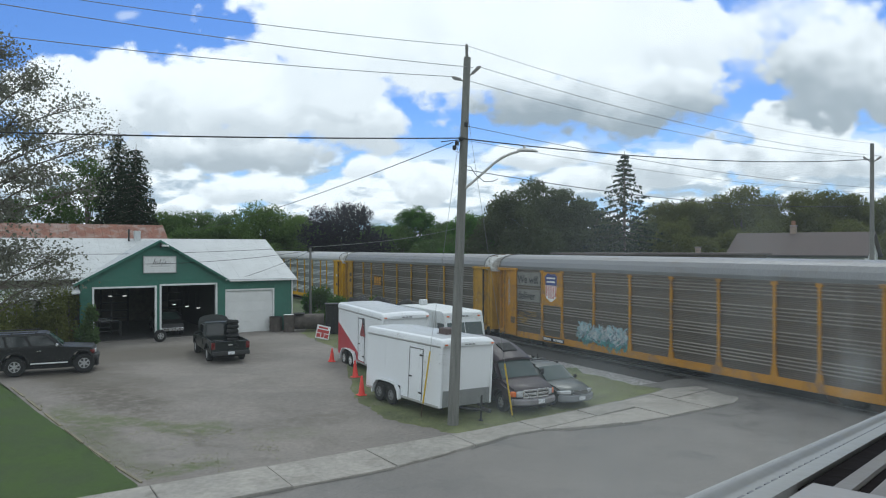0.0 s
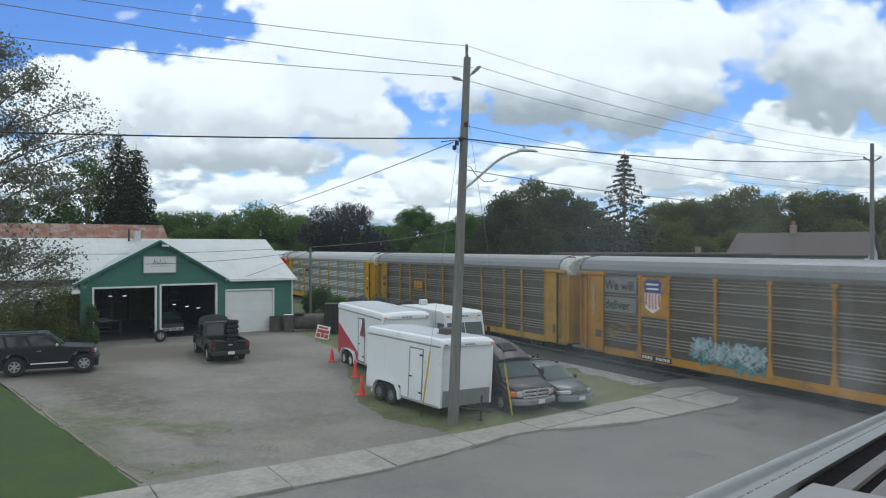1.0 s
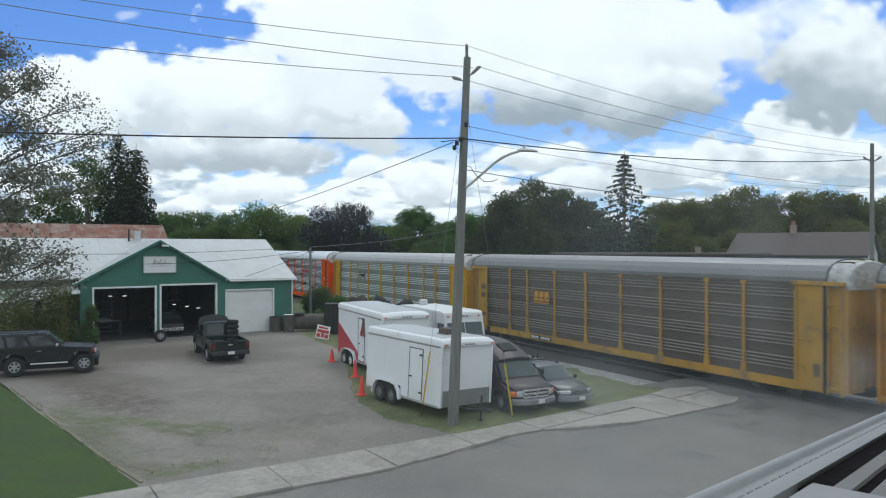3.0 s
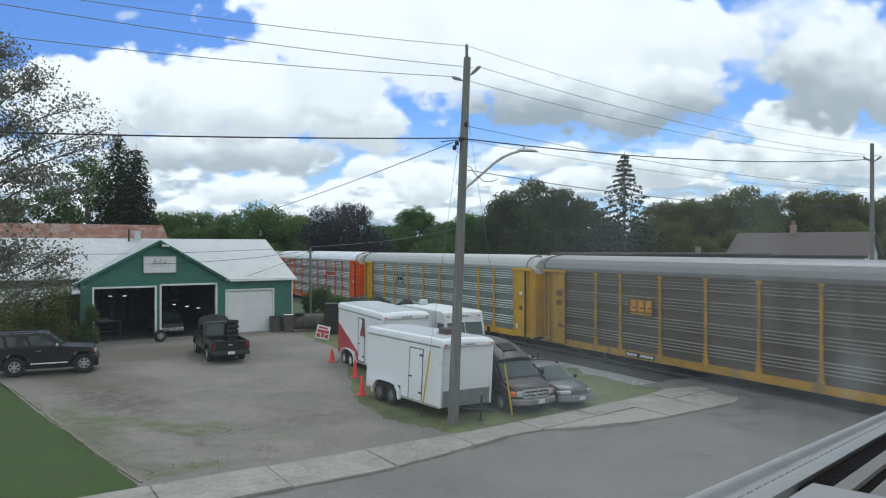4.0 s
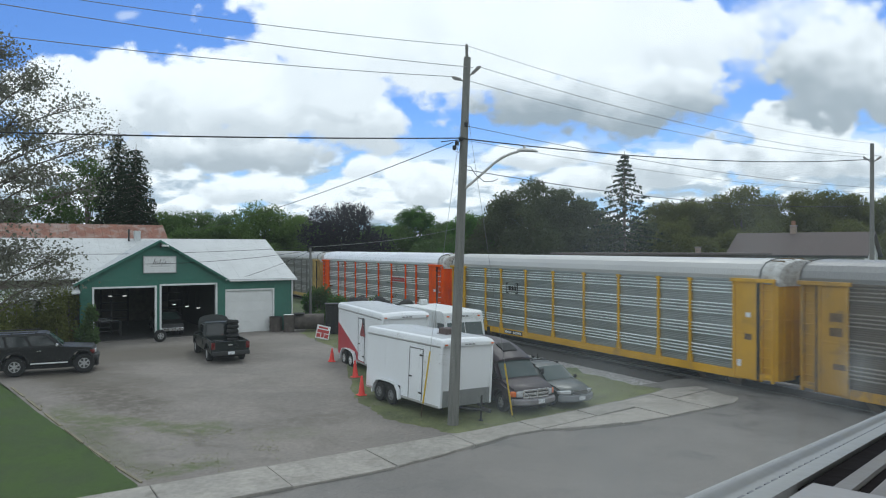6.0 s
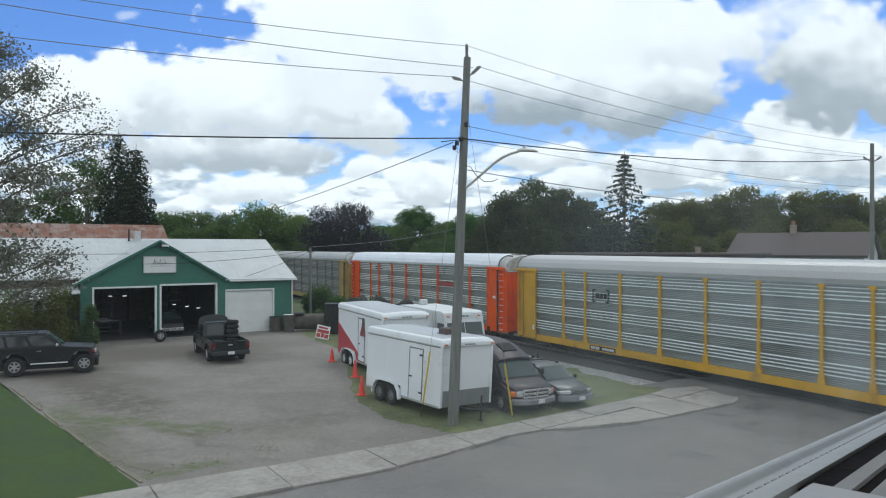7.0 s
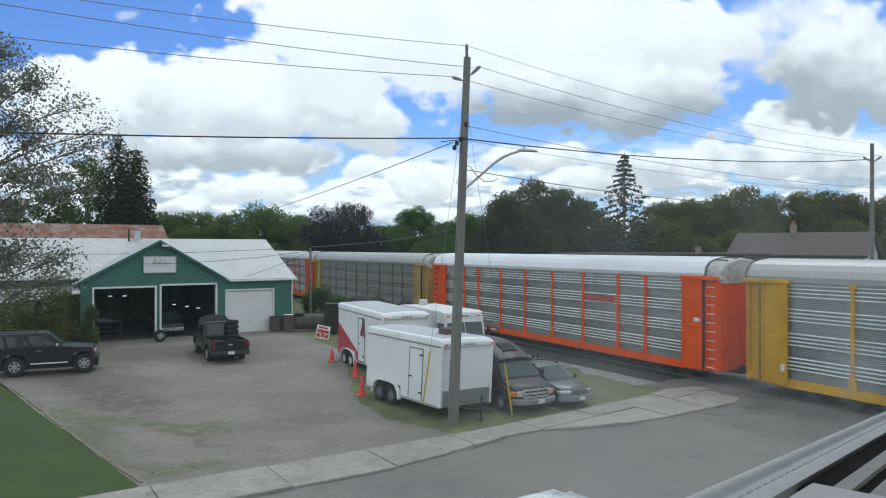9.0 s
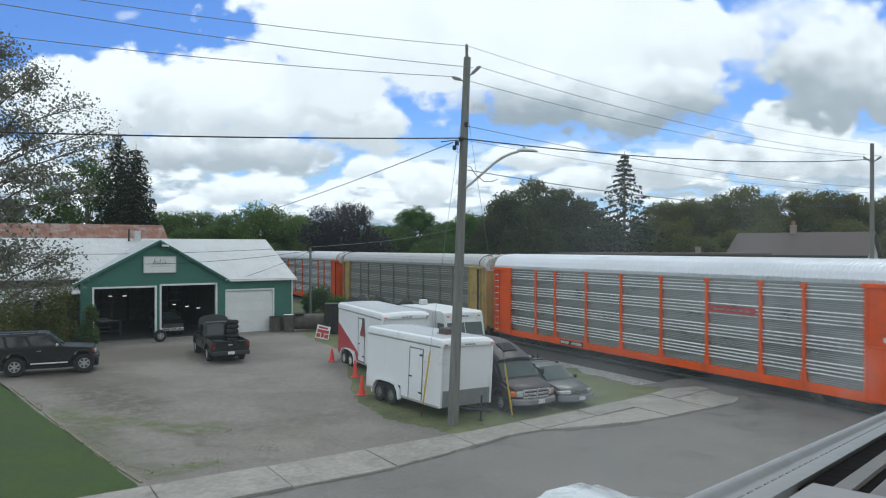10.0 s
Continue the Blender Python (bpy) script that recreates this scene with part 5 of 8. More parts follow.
# guy wires with yellow guards
for top, foot, gx in ((12.0, (-0.80, 26.0, 0.02), 2.45), (11.3, (2.55, 26.12, 0.0), 2.0)):
    p, q = on_pole(top), Vector(foot)
    bm = bmesh.new()
    bm_tube(bm, p, q, 0.007, seg=5)
    single("guy_wire", bm, M_WIRE_LIGHT, "thin steel guy wire of the pole", "wire", "guy wires")
    d = (p - q).normalized()
    g = thing("guy_guard", Matrix(), "yellow plastic guard on a guy wire standing in grass", "guy guard", "guy guards")
    bm = bmesh.new()
    bm_tube(bm, q + d * (gx - 1.95), q + d * gx, 0.032, seg=8)
    part("sleeve", bm, M_YELLOW, g)
    bm = bmesh.new()
    bm_tube(bm, q - d * 0.15, q + d * 0.6, 0.014, seg=6)
    part("anchor_rod", bm, M_RUST, g)

# thin service post beside the garage and its wires
post = thing("service_post", pose(-9.5, 51.0, 0.6), "thin grey wooden service post beside bushes", "post")
bm = bmesh.new()
bm_tube(bm, (0, 0, -0.1), (0, 0, 5.6), 0.10, 0.08, 10)
part("shaft", bm, M_POLE, post)
bm = bmesh.new()
bm_box(bm, -0.22, -0.03, 5.25, 0.22, 0.03, 5.33)
part("crossarm", bm, M_POLE, post)
for z, q, sag in ((5.7, (-28.0, 38.5, 5.9), 0.25), (5.45, (-18.2, 42.9, 5.2), 0.2), (5.4, (-13.0, 46.8, 4.3), 0.1)):
    wire((-9.5, 51.0, 0.6 + z - 0.05), q, sag, 0.014, M_WIRE)
wire((-9.5, 51.0, 6.25), (1.4, 75.0, 8.2), 0.3, 0.014, M_WIRE_LIGHT)

# window frame of the room the view is taken from
M_SILLBEIGE = surface("beige_inner_sill", (0.27, 0.255, 0.24), 0.6, spread=0.1, scale=9)
M_UPVC = surface("grey_white_window_frame", (0.40, 0.405, 0.395), 0.5, spread=0.06, scale=6, stain=(0.36, 0.38, 0.38), stain_amount=0.2)
M_CAPWHITE = surface("white_plastic_cap", (0.46, 0.445, 0.44), 0.6, spread=0.05, scale=8)
M_SLOT = surface("dark_window_track", (0.010, 0.007, 0.007), 0.9, spec=0.1)
win = thing("window_1", Matrix(), "pale plastic window frame with dark sliding track", "window", kind="structure")
d = Vector((0.635, 0.765, -0.107)).normalized()
v = Vector((0.765, -0.635, 0)).normalized()
w = v.cross(d).normalized()
w = w if w.z > 0 else -w
win.matrix_world = Matrix(((d.x, v.x, w.x, 0.3733), (d.y, v.y, w.y, 0.6), (d.z, v.z, w.z, 6.0636), (0, 0, 0, 1)))
bm = bmesh.new()
bm_prism(bm, [(-0.001, -0.05), (-0.001, -0.003), (0.001, -0.0008), (0.003, 0.0), (0.0058, -0.0005), (0.0078, -0.0016), (0.0092, -0.0022), (0.0108, -0.0016), (0.0124, -0.0020), (0.0140, -0.0012), (0.018, -0.0008), (0.0218, -0.0010), (0.0225, -0.0025), (0.0225, -0.05)], -0.9, 0.9, "x")
bmesh.ops.recalc_face_normals(bm, faces=bm.faces[:])
part("window_rail", bm, M_UPVC, win, "pale ribbed outer rail", soft=50)
for nm, x0, o0, o1, z0, z1, mat, bev in (("track", -0.388, 0.0225, 0.032, -0.05, -0.003, M_SLOT, 0), ("window_rail", -0.388, 0.032, 0.0405, -0.05, -0.0015, M_SILLBEIGE, 0.001), ("track", -0.388, 0.0405, 0.0455, -0.05, -0.003, M_SLOT, 0), ("window_sill", -0.388, 0.0455, 0.12, -0.05, 0.0, M_SILLBEIGE, 0.002),
                                         ("end_cap", -0.9, 0.0225, 0.12, -0.05, 0.002, M_CAPWHITE, 0.007)):
    boxed(nm, (x0, o0, z0, 0.9 if nm != "end_cap" else -0.389, o1, z1), mat, win, bev)
bm = bmesh.new()
for i in range(90):           # small drain slots along the rail
    x = -0.50 + i * 0.011
    bm_box(bm, x, 0.0128, -0.006, x + 0.006, 0.0144, -0.0012)
part("drain_slot", bm, surface("shaded_slot", (0.27, 0.275, 0.29), 0.8), win, "row of small grey drain slots")
# the pane itself: clear glass with a film of dust
m_ = bpy.data.materials.new("dusty_window_glass")
m_.use_nodes = True
g_ = Net(m_.node_tree)
spot_ = g_.n("ShaderNodeTexCoord").outputs["Object"]
cloudy = g_.noise(spot_, 14.0, 5.0, 0.6)
dust = g_.ramp(cloudy, 0.3, 0.75, DUST * 0.6, DUST * 1.5)
dust = g_.math("MULTIPLY", dust, g_.ramp(g_.n("ShaderNodeSeparateXYZ", None, Vector=spot_).outputs[0], -0.66, -0.50, 0.45, 1.5))
# wiped and rained-on smudges: along, up, half sizes, strength
for sx, sz, rx_, rz_, amount in ((-0.13, 0.036, 0.16, 0.026, 0.06), (-0.536, 0.041, 0.040, 0.014, 0.03), (-0.575, 0.036, 0.028, 0.010, 0.03), (-0.60, 0.105, 0.010, 0.014, 0.02), (-0.625, 0.078, 0.014, 0.006, 0.02)):
    q_ = g_.n("ShaderNodeVectorMath", dict(operation="SUBTRACT"), i0=spot_, i1=(sx, 0.0, sz)).outputs[0]
    q_ = g_.n("ShaderNodeVectorMath", dict(operation="MULTIPLY"), i0=q_, i1=(1 / rx_, 0.0, 1 / rz_)).outputs[0]
    r_ = g_.n("ShaderNodeVectorMath", dict(operation="LENGTH"), i0=q_).outputs["Value"]
    dust = g_.math("ADD", dust, g_.math("MULTIPLY", g_.ramp(r_, 1.0, 0.0, 0.0, amount), g_.ramp(cloudy, 0.2, 0.7, 0.5, 1.2)))
film = g_.n("ShaderNodeBsdfTranslucent", None, Color=(0.78, 0.82, 0.84, 1))
clear = g_.n("ShaderNodeBsdfTransparent")
mix_ = g_.n("ShaderNodeMixShader", None, i0=dust, i1=clear.outputs[0], i2=film.outputs[0])
g_.t.links.new(mix_.outputs[0], g_.n("ShaderNodeOutputMaterial").inputs[0])
pane = boxed("pane", (-0.9, 0.003, 0.0, 1.7, 0.0045, 1.3), m_, win, 0, "clear dusty window pane")
pane.visible_shadow = False

# the house the view is taken from: outer wall with the window opening, plain room behind it
M_BRICKWALL = surface("painted_brick_wall", (0.38, 0.35, 0.32), 0.85, spread=0.12, scale=1.2, fine=14, bump=0.2)
M_PLASTER = surface("pale_plaster", (0.55, 0.53, 0.50), 0.9, spread=0.05)
HOUSE_TURN = math.degrees(math.atan2(0.765, 0.635))
room = pose(0.3733, 0.6, 0.0, 0, 0, HOUSE_TURN)


def closing(name, dims, mat, label):
    bm = bmesh.new()
    bm_box(bm, *dims)
    single(name, bm, mat, label, name.split("_")[0], kind="structure", m=room)


for i, d_ in enumerate(((-6.0, 0.0, -0.1, -0.95, 0.2, 8.6), (1.75, 0.0, -0.1, 6.0, 0.2, 8.6), (-0.95, 0.0, -0.1, 1.75, 0.2, 5.78), (-0.95, 0.0, 7.4, 1.75, 0.2, 8.6))):
    closing("wall_front", (d_[0], -0.02 - d_[4], d_[2], d_[3], -0.02 - d_[1], d_[5]), M_BRICKWALL, "pale painted brick house wall around the window")
closing("wall_side", (-6.0, -6.0, -0.1, -5.8, -0.22, 8.6), M_BRICKWALL, "pale painted brick side wall")
closing("wall_side", (5.8, -6.0, -0.1, 6.0, -0.22, 8.6), M_BRICKWALL, "pale painted brick side wall")
closing("wall_back", (-6.0, -6.2, -0.1, 6.0, -6.0, 8.6), M_PLASTER, "plain plaster back wall of the room")
closing("ceiling", (-6.0, -6.2, 8.6, 6.0, -0.02, 8.8), M_PLASTER, "plain flat ceiling and roof slab")
closing("floor_upper", (-5.8, -6.0, 4.9, 5.8, -0.22, 5.1), M_PLASTER, "plain room floor slab")

# ---- trailers and vehicles ----
M_RIM = surface("silver_alloy_rim", (0.45, 0.45, 0.45), 0.4, 0.6, spread=0.1)
M_RIMDULL = surface("dull_steel_rim", (0.20, 0.20, 0.20), 0.5, 0.4, spread=0.2)
M_RIMWHITE = surface("white_steel_rim", (0.62, 0.62, 0.6), 0.5, spread=0.1)
M_GLASS = glazing("tinted_window_glass")
M_SCREEN = glazing("windscreen_glass", (0.035, 0.055, 0.052), 0.1)
M_CHROME = surface("dull_chrome", (0.55, 0.55, 0.55), 0.25, 0.9, spread=0.1)
M_TRAILER = surface("white_trailer_skin", (0.79, 0.81, 0.83), 0.45, spread=0.05, scale=0.9, fine=10, bump=0.03, stain=(0.50, 0.49, 0.46), stain_amount=0.2, stretch=(1, 1, 0.5))
M_TROOF = surface("dull_white_trailer_roof", (0.43, 0.45, 0.47), 0.4, 0.2, spread=0.10, scale=0.8, stain=(0.36, 0.36, 0.35), stain_amount=0.3)
M_TREAD = surface("grey_stone_guard", (0.30, 0.31, 0.31), 0.5, 0.4, spread=0.15, scale=3, fine=60, bump=0.5)
M_REDSKIN = surface("red_trailer_skin", (0.42, 0.045, 0.06), 0.45, spread=0.12, scale=1.2)
M_AMBER = surface("amber_lens", (0.75, 0.16, 0.02), 0.3, spread=0.1)
M_REDLENS = surface("red_lens", (0.13, 0.012, 0.012), 0.3, spread=0.1)
M_LENS = surface("clear_headlamp_lens", (0.55, 0.57, 0.58), 0.15, 0.3, spread=0.1)
M_PLATE = surface("pale_number_plate", (0.62, 0.64, 0.66), 0.5)
M_GREYPLASTIC = surface("grey_bumper_plastic", (0.16, 0.16, 0.165), 0.6, spread=0.12)


def wheel(parent, x, y, r, w, rim, name="wheel"):
    """Tyre with a rounded shoulder, rim dish and hub; side from the sign of y."""
    s = 1 if y > 0 else -1
    bm = bmesh.new()
    n = 24
    prof = [(0.54 * r, -w / 2), (0.90 * r, -w / 2), (r, -w * 0.32), (r, w * 0.32), (0.90 * r, w / 2), (0.54 * r, w / 2)]
    rings = []
    for k in range(n):
        a = k * math.tau / n
        rings.append([bm.verts.new((rr * math.cos(a), yy, rr * math.sin(a))) for rr, yy in prof])
    for k in range(n):
        a, b = rings[k], rings[(k + 1) % n]
        for i in range(len(prof)):
            j = (i + 1) % len(prof)
            bm.faces.new((a[i], a[j], b[j], b[i]))
    bmesh.ops.recalc_face_normals(bm, faces=bm.faces[:])
    ob = part(name, bm, M_BLACK, parent, soft=40)
    ob.location = (x, y, r)
    bm = bmesh.new()
    bm_tube(bm, (0, s * w * 0.15, 0), (0, s * w * 0.36, 0), 0.54 * r, 0.54 * r, 20)
    part("wheel_disc", bm, M_DARKSTEEL, ob)
    bm = bmesh.new()
    bm_tube(bm, (0, s * w * 0.36, 0), (0, s * w * 0.50, 0), 0.20 * r, 0.15 * r, 10)
    for k in range(6):
        bm_box(bm, -0.085 * r, s * w * 0.36 if s > 0 else -w * 0.45, 0.12 * r, 0.085 * r, s * w * 0.45 if s > 0 else -w * 0.36, 0.55 * r, 0.008, Matrix.Rotation(k * math.tau / 6, 4, "Y"))
    for k in range(20):
        bm_box(bm, -0.095 * r, s * w * 0.36 if s > 0 else -w * 0.48, 0.47 * r, 0.095 * r, s * w * 0.48 if s > 0 else -w * 0.36, 0.55 * r, 0, Matrix.Rotation(k * math.tau / 20, 4, "Y"))
    part("rim", bm, rim, ob)
    return ob


def cargo_trailer(m, L, W, z0, z1, label, red=False, axle=None, guard=True):
    """Enclosed box trailer; front towards +x, origin on the ground under the front centre, body reaching back to -L."""
    t = thing("cargo_trailer", m, label, "trailer", "enclosed trailers")
    h = W / 2
    bm = bmesh.new()
    bm_box(bm, -L, -h, z0, 0.0, h, z1, 0.0)
    body = part("body", bm, M_TRAILER, t)
    # roof skin with rounded front and side rails
    bm = bmesh.new()
    rings = []
    for x, dz, dw in ((-L - 0.02, 0.02, 0.02), (-L, 0.09, 0.02), (-0.5, 0.11, 0.02), (-0.2, 0.10, 0.02), (0.0, 0.06, 0.02), (0.09, -0.04, 0.0), (0.1, -0.16, -0.02)):
        zt = z1 + dz
        rings.append([(x, -h - dw, z1 - 0.16), (x, -h - dw, z1 - 0.02 if dz > -0.1 else z1 - 0.15), (x, -h * 0.985, z1 + dz * 0.55 if dz > 0 else zt), (x, -h * 0.9, zt), (x, 0, zt + 0.035), (x, h * 0.9, zt), (x, h * 0.985, z1 + dz * 0.55 if dz > 0 else zt), (x, h + dw, z1 - 0.02 if dz > -0.1 else z1 - 0.15), (x, h + dw, z1 - 0.16)])
    bm_loft(bm, rings)
    for f in bm.faces:                   # white rounded rails and nose round a dull top
        c = f.calc_center_median()
        f.material_index = 1 if c.x > -0.12 or abs(c.y) > h * 0.93 else 0
    part("roof", bm, M_TROOF, t, soft=35).data.materials.append(M_TRAILER)
    bm = bmesh.new()
    for i in range(int(L / 0.6)):
        for y in (-h - 0.022, h + 0.016):
            bm_box(bm, -0.3 - i * 0.6, y, z1 - 0.10, -0.285 - i * 0.6, y + 0.006, z1 - 0.085)
    for z in (z0 + 0.75, z0 + 1.15, z0 + 1.55, z1 - 0.45):
        bm_box(bm, -0.16, -h - 0.012, z, -0.05, -h + 0.004, z + 0.02)
        bm_box(bm, -0.012, -h + 0.03, z, 0.004, -h + 0.10, z + 0.025)
    part("rivet", bm, M_RUST, t, "rusty rivets and scuffs")
    bm = bmesh.new()
    for y in (-h - 0.03, h - 0.03):
        bm_box(bm, -L, y, z1 - 0.2, -0.02, y + 0.06, z1 - 0.15, 0.01)
        bm_box(bm, -L, y, z0 - 0.05, -0.02, y + 0.06, z0 + 0.03, 0.01)
    part("edge_trim", bm, M_ALU, t)
    for i in range(1, int(L / 1.2)):          # panel seams along the sides
        for y in (-h - 0.004, h + 0.001):
            boxed("panel_seam", (-i * 1.2 - 0.012, y, z0 + 0.03, -i * 1.2 + 0.012, y + 0.003, z1 - 0.2), M_TRAILER, t)
    bm = bmesh.new()
    for y in (-h - 0.006, h - 0.006):
        bm_box(bm, -L, y, z1 - 0.225, -0.02, y + 0.012, z1 - 0.205)
    part("drip_line", bm, M_GREYPLASTIC, t, "dark line under the roof rail")
    # front corner posts
    bm = bmesh.new()
    for y in (-h, h):
        bm_tube(bm, (-0.03, y * 0.985, z0), (-0.03, y * 0.985, z1 - 0.1), 0.07, seg=12)
    part("corner_post", bm, M_TRAILER, t, soft=40)
    if guard:
        boxed("stone_guard", (0.002, -h + 0.04, z0, 0.012, h - 0.04, z0 + 0.58), M_TREAD, t, 0, "grey metal stone guard")
    # marker lamps over the front
    for y in (-h * 0.92, -0.18, 0.0, 0.18, h * 0.92):
        boxed("marker_lamp", (0.09, y - 0.06, z1 - 0.12, 0.12, y + 0.06, z1 - 0.07), M_GREYPLASTIC if abs(y) < 0.5 else M_AMBER, t, 0.008)
    # side door (right hand side seen from the yard is -y)
    dx0, dx1 = (-1.95, -1.15) if guard else (-2.75, -2.05)
    bm = bmesh.new()
    for d in ((dx0, -h - 0.015, z0 + 0.08, dx1, -h - 0.003, z1 - 0.42),):
        bm_box(bm, *d, 0.01)
    sd = part("side_door", bm, M_TRAILER, t)
    bm = bmesh.new()
    for d in ((dx0 - 0.03, -h - 0.022, z0 + 0.04, dx0, -h - 0.002, z1 - 0.38), (dx1, -h - 0.022, z0 + 0.04, dx1 + 0.03, -h - 0.002, z1 - 0.38), (dx0 - 0.03, -h - 0.022, z1 - 0.42, dx1 + 0.03, -h - 0.002, z1 - 0.38)):
        bm_box(bm, *d)
    part("door_frame", bm, M_GREYPLASTIC, sd)
    bm = bmesh.new()
    bm_box(bm, dx0 + 0.04, -h - 0.06, z0 + 0.85, dx0 + 0.2, -h - 0.02, z0 + 0.90, 0.01)
    part("latch", bm, M_DARKSTEEL, sd)
    for zz in (z0 + 0.3, z1 - 0.65):
        bm = bmesh.new()
        bm_box(bm, dx1 - 0.16, -h - 0.05, zz, dx1 + 0.06, -h - 0.02, zz + 0.06, 0.01)
        part("hinge", bm, M_DARKSTEEL, sd)
    # tandem wheels and fenders
    ax = axle if axle is not None else -L * 0.62
    for y in (-h - 0.02, h + 0.02):
        for dx in (-0.42, 0.42):
            wheel(t, ax + dx, y + (0.02 if y > 0 else -0.02), 0.36, 0.2, M_RIMWHITE if red else M_RIMDULL)
        bm = bmesh.new()
        outer = [(-0.95, 0.30), (-0.86, 0.62), (-0.66, 0.82), (-0.3, 0.88), (0.3, 0.88), (0.66, 0.82), (0.86, 0.62), (0.95, 0.30)]
        inner_ = [(x * 0.95, z - 0.035) for x, z in outer][::-1]
        bm_prism(bm, [(ax + x, z) for x, z in outer + inner_], *sorted((y, y + math.copysign(0.15, y))), "y")
        part("fender", bm, M_TRAILER, t)
        boxed("wheel_well", (ax - 0.84, min(y * 0.999, y - math.copysign(0.01, y)), z0 - 0.02, ax + 0.84, max(y * 0.999, y - math.copysign(0.01, y)), 0.78), M_BLACK, t)
    # tongue
    bm = bmesh.new()
    for y in (-0.5, 0.5):
        bm_tube(bm, (-0.2, y * 1.4, z0 - 0.02), (1.15, 0, z0 + 0.02), 0.045, seg=6)
    bm_box(bm, 1.05, -0.06, z0 - 0.03, 1.35, 0.06, z0 + 0.09, 0.02)
    part("tongue", bm, M_DARKSTEEL, t)
    bm = bmesh.new()
    bm_tube(bm, (0.85, 0, 0.02), (0.85, 0, z0 + 0.5), 0.035, seg=8)
    bm_tube(bm, (0.85, 0, 0.0), (0.85, 0, 0.03), 0.09, seg=10)
    part("jack", bm, M_DARKSTEEL, t)
    bm = bmesh.new()
    bm_box(bm, -L + 0.05, -h + 0.15, z0 - 0.12, -0.1, -h + 0.22, z0 - 0.003, 0)
    bm_box(bm, -L + 0.05, h - 0.22, z0 - 0.12, -0.1, h - 0.15, z0 - 0.003, 0)
    part("chassis", bm, M_DARKSTEEL, t)
    if red:
        bm = bmesh.new()
        bm_prism(bm, [(-L + 0.005, z0 + 0.01), (-1.9, z0 + 0.01), (-L + 0.005, z0 + 1.62)], -h - 0.008, -h - 0.001, "y")
        part("red_panel", bm, M_REDSKIN, t, "red diagonal lower panel")
    else:
        bm = bmesh.new()
        bm_box(bm, -1.5, -0.25, z1 + 0.12, -1.0, 0.25, z1 + 0.36, 0.03)
        bm_box(bm, -1.55, -0.3, z1 + 0.08, -0.95, 0.3, z1 + 0.15, 0.01)
        part("roof_vent", bm, surface("brown_vent_plastic", (0.09, 0.06, 0.055), 0.7), t, "brown roof vent")
    return t


T1_TURN = math.degrees(math.atan2(-0.785, 0.62))
f1 = Vector((-0.12, 25.41)) + Vector((0.785, 0.62)) * 1.2
cargo_trailer(pose(f1.x, f1.y, 0.02, -2.4, 0.9, T1_TURN), 4.95, 2.4, 0.40, 2.74, "white enclosed cargo trailer with grey stone guard, parked on grass", axle=-3.35)
T2_TURN = math.degrees(math.atan2(-0.870, 0.493))
f2 = Vector((-2.72, 31.85)) + Vector((0.870, 0.493)) * 1.15
red_trailer = cargo_trailer(pose(f2.x, f2.y, land(f2.x, f2.y) + 0.0, 0, 1.6, T2_TURN), 5.4, 2.3, 0.42, 2.92, "white enclosed trailer with red diagonal panel, parked behind cones", True, -3.85, False)
# triangular pennant and bracket on the red trailer's door
pn = thing("hanging_pennant", red_trailer.matrix_world @ pose(-2.15, -1.13, 1.72), "dark red triangular pennant hung on the trailer door", "pennant")
bm = bmesh.new()
bm_prism(bm, [(-0.28, 0.0), (0.28, 0.0), (0.0, 0.62)], -0.10, -0.06, "y")
part("cloth", bm, surface("faded_red_cloth", (0.25, 0.07, 0.07), 0.9), pn)
boxed("hook", (-0.03, -0.09, 0.6, 0.03, 0.03, 0.85), M_DARKSTEEL, pn)


def arc_notch(cx, r, z, n=9):
    return [(cx + r * math.cos(a), z + r * math.sin(a)) for a in [math.pi - math.pi * i / n for i in range(n + 1)]]


def side_profile(bottom, x0, x1, wheels, r, top):
    """Body outline: sill line with wheel arches, then the given top line from front to back."""
    pts = [(x0, bottom)]
    for cx in sorted(wheels):
        pts += arc_notch(cx, r, bottom)
    pts.append((x1, bottom))
    return pts + top


def quad_on(bm, corners, u0, u1, v0, v1, lift, thick=0.02):
    """A pane inset on the face with corners a, b (base) and c, d (top above b, a)."""
    a, b, c, d = (Vector(p) for p in corners)
    n = (b - a).cross(d - a).normalized()
    at = lambda u, v: a.lerp(b, u).lerp(d.lerp(c, u), v)
    lo = [at(u, v) + n * (lift - thick) for u, v in ((u0, v0), (u1, v0), (u1, v1), (u0, v1))]
    hi = [p + n * thick for p in lo]
    lo, hi = [bm.verts.new(p) for p in lo], [bm.verts.new(p) for p in hi]
    bm.faces.new(lo[::-1]), bm.faces.new(hi)
    for i in range(4):
        bm.faces.new((lo[i], lo[(i + 1) % 4], hi[(i + 1) % 4], hi[i]))


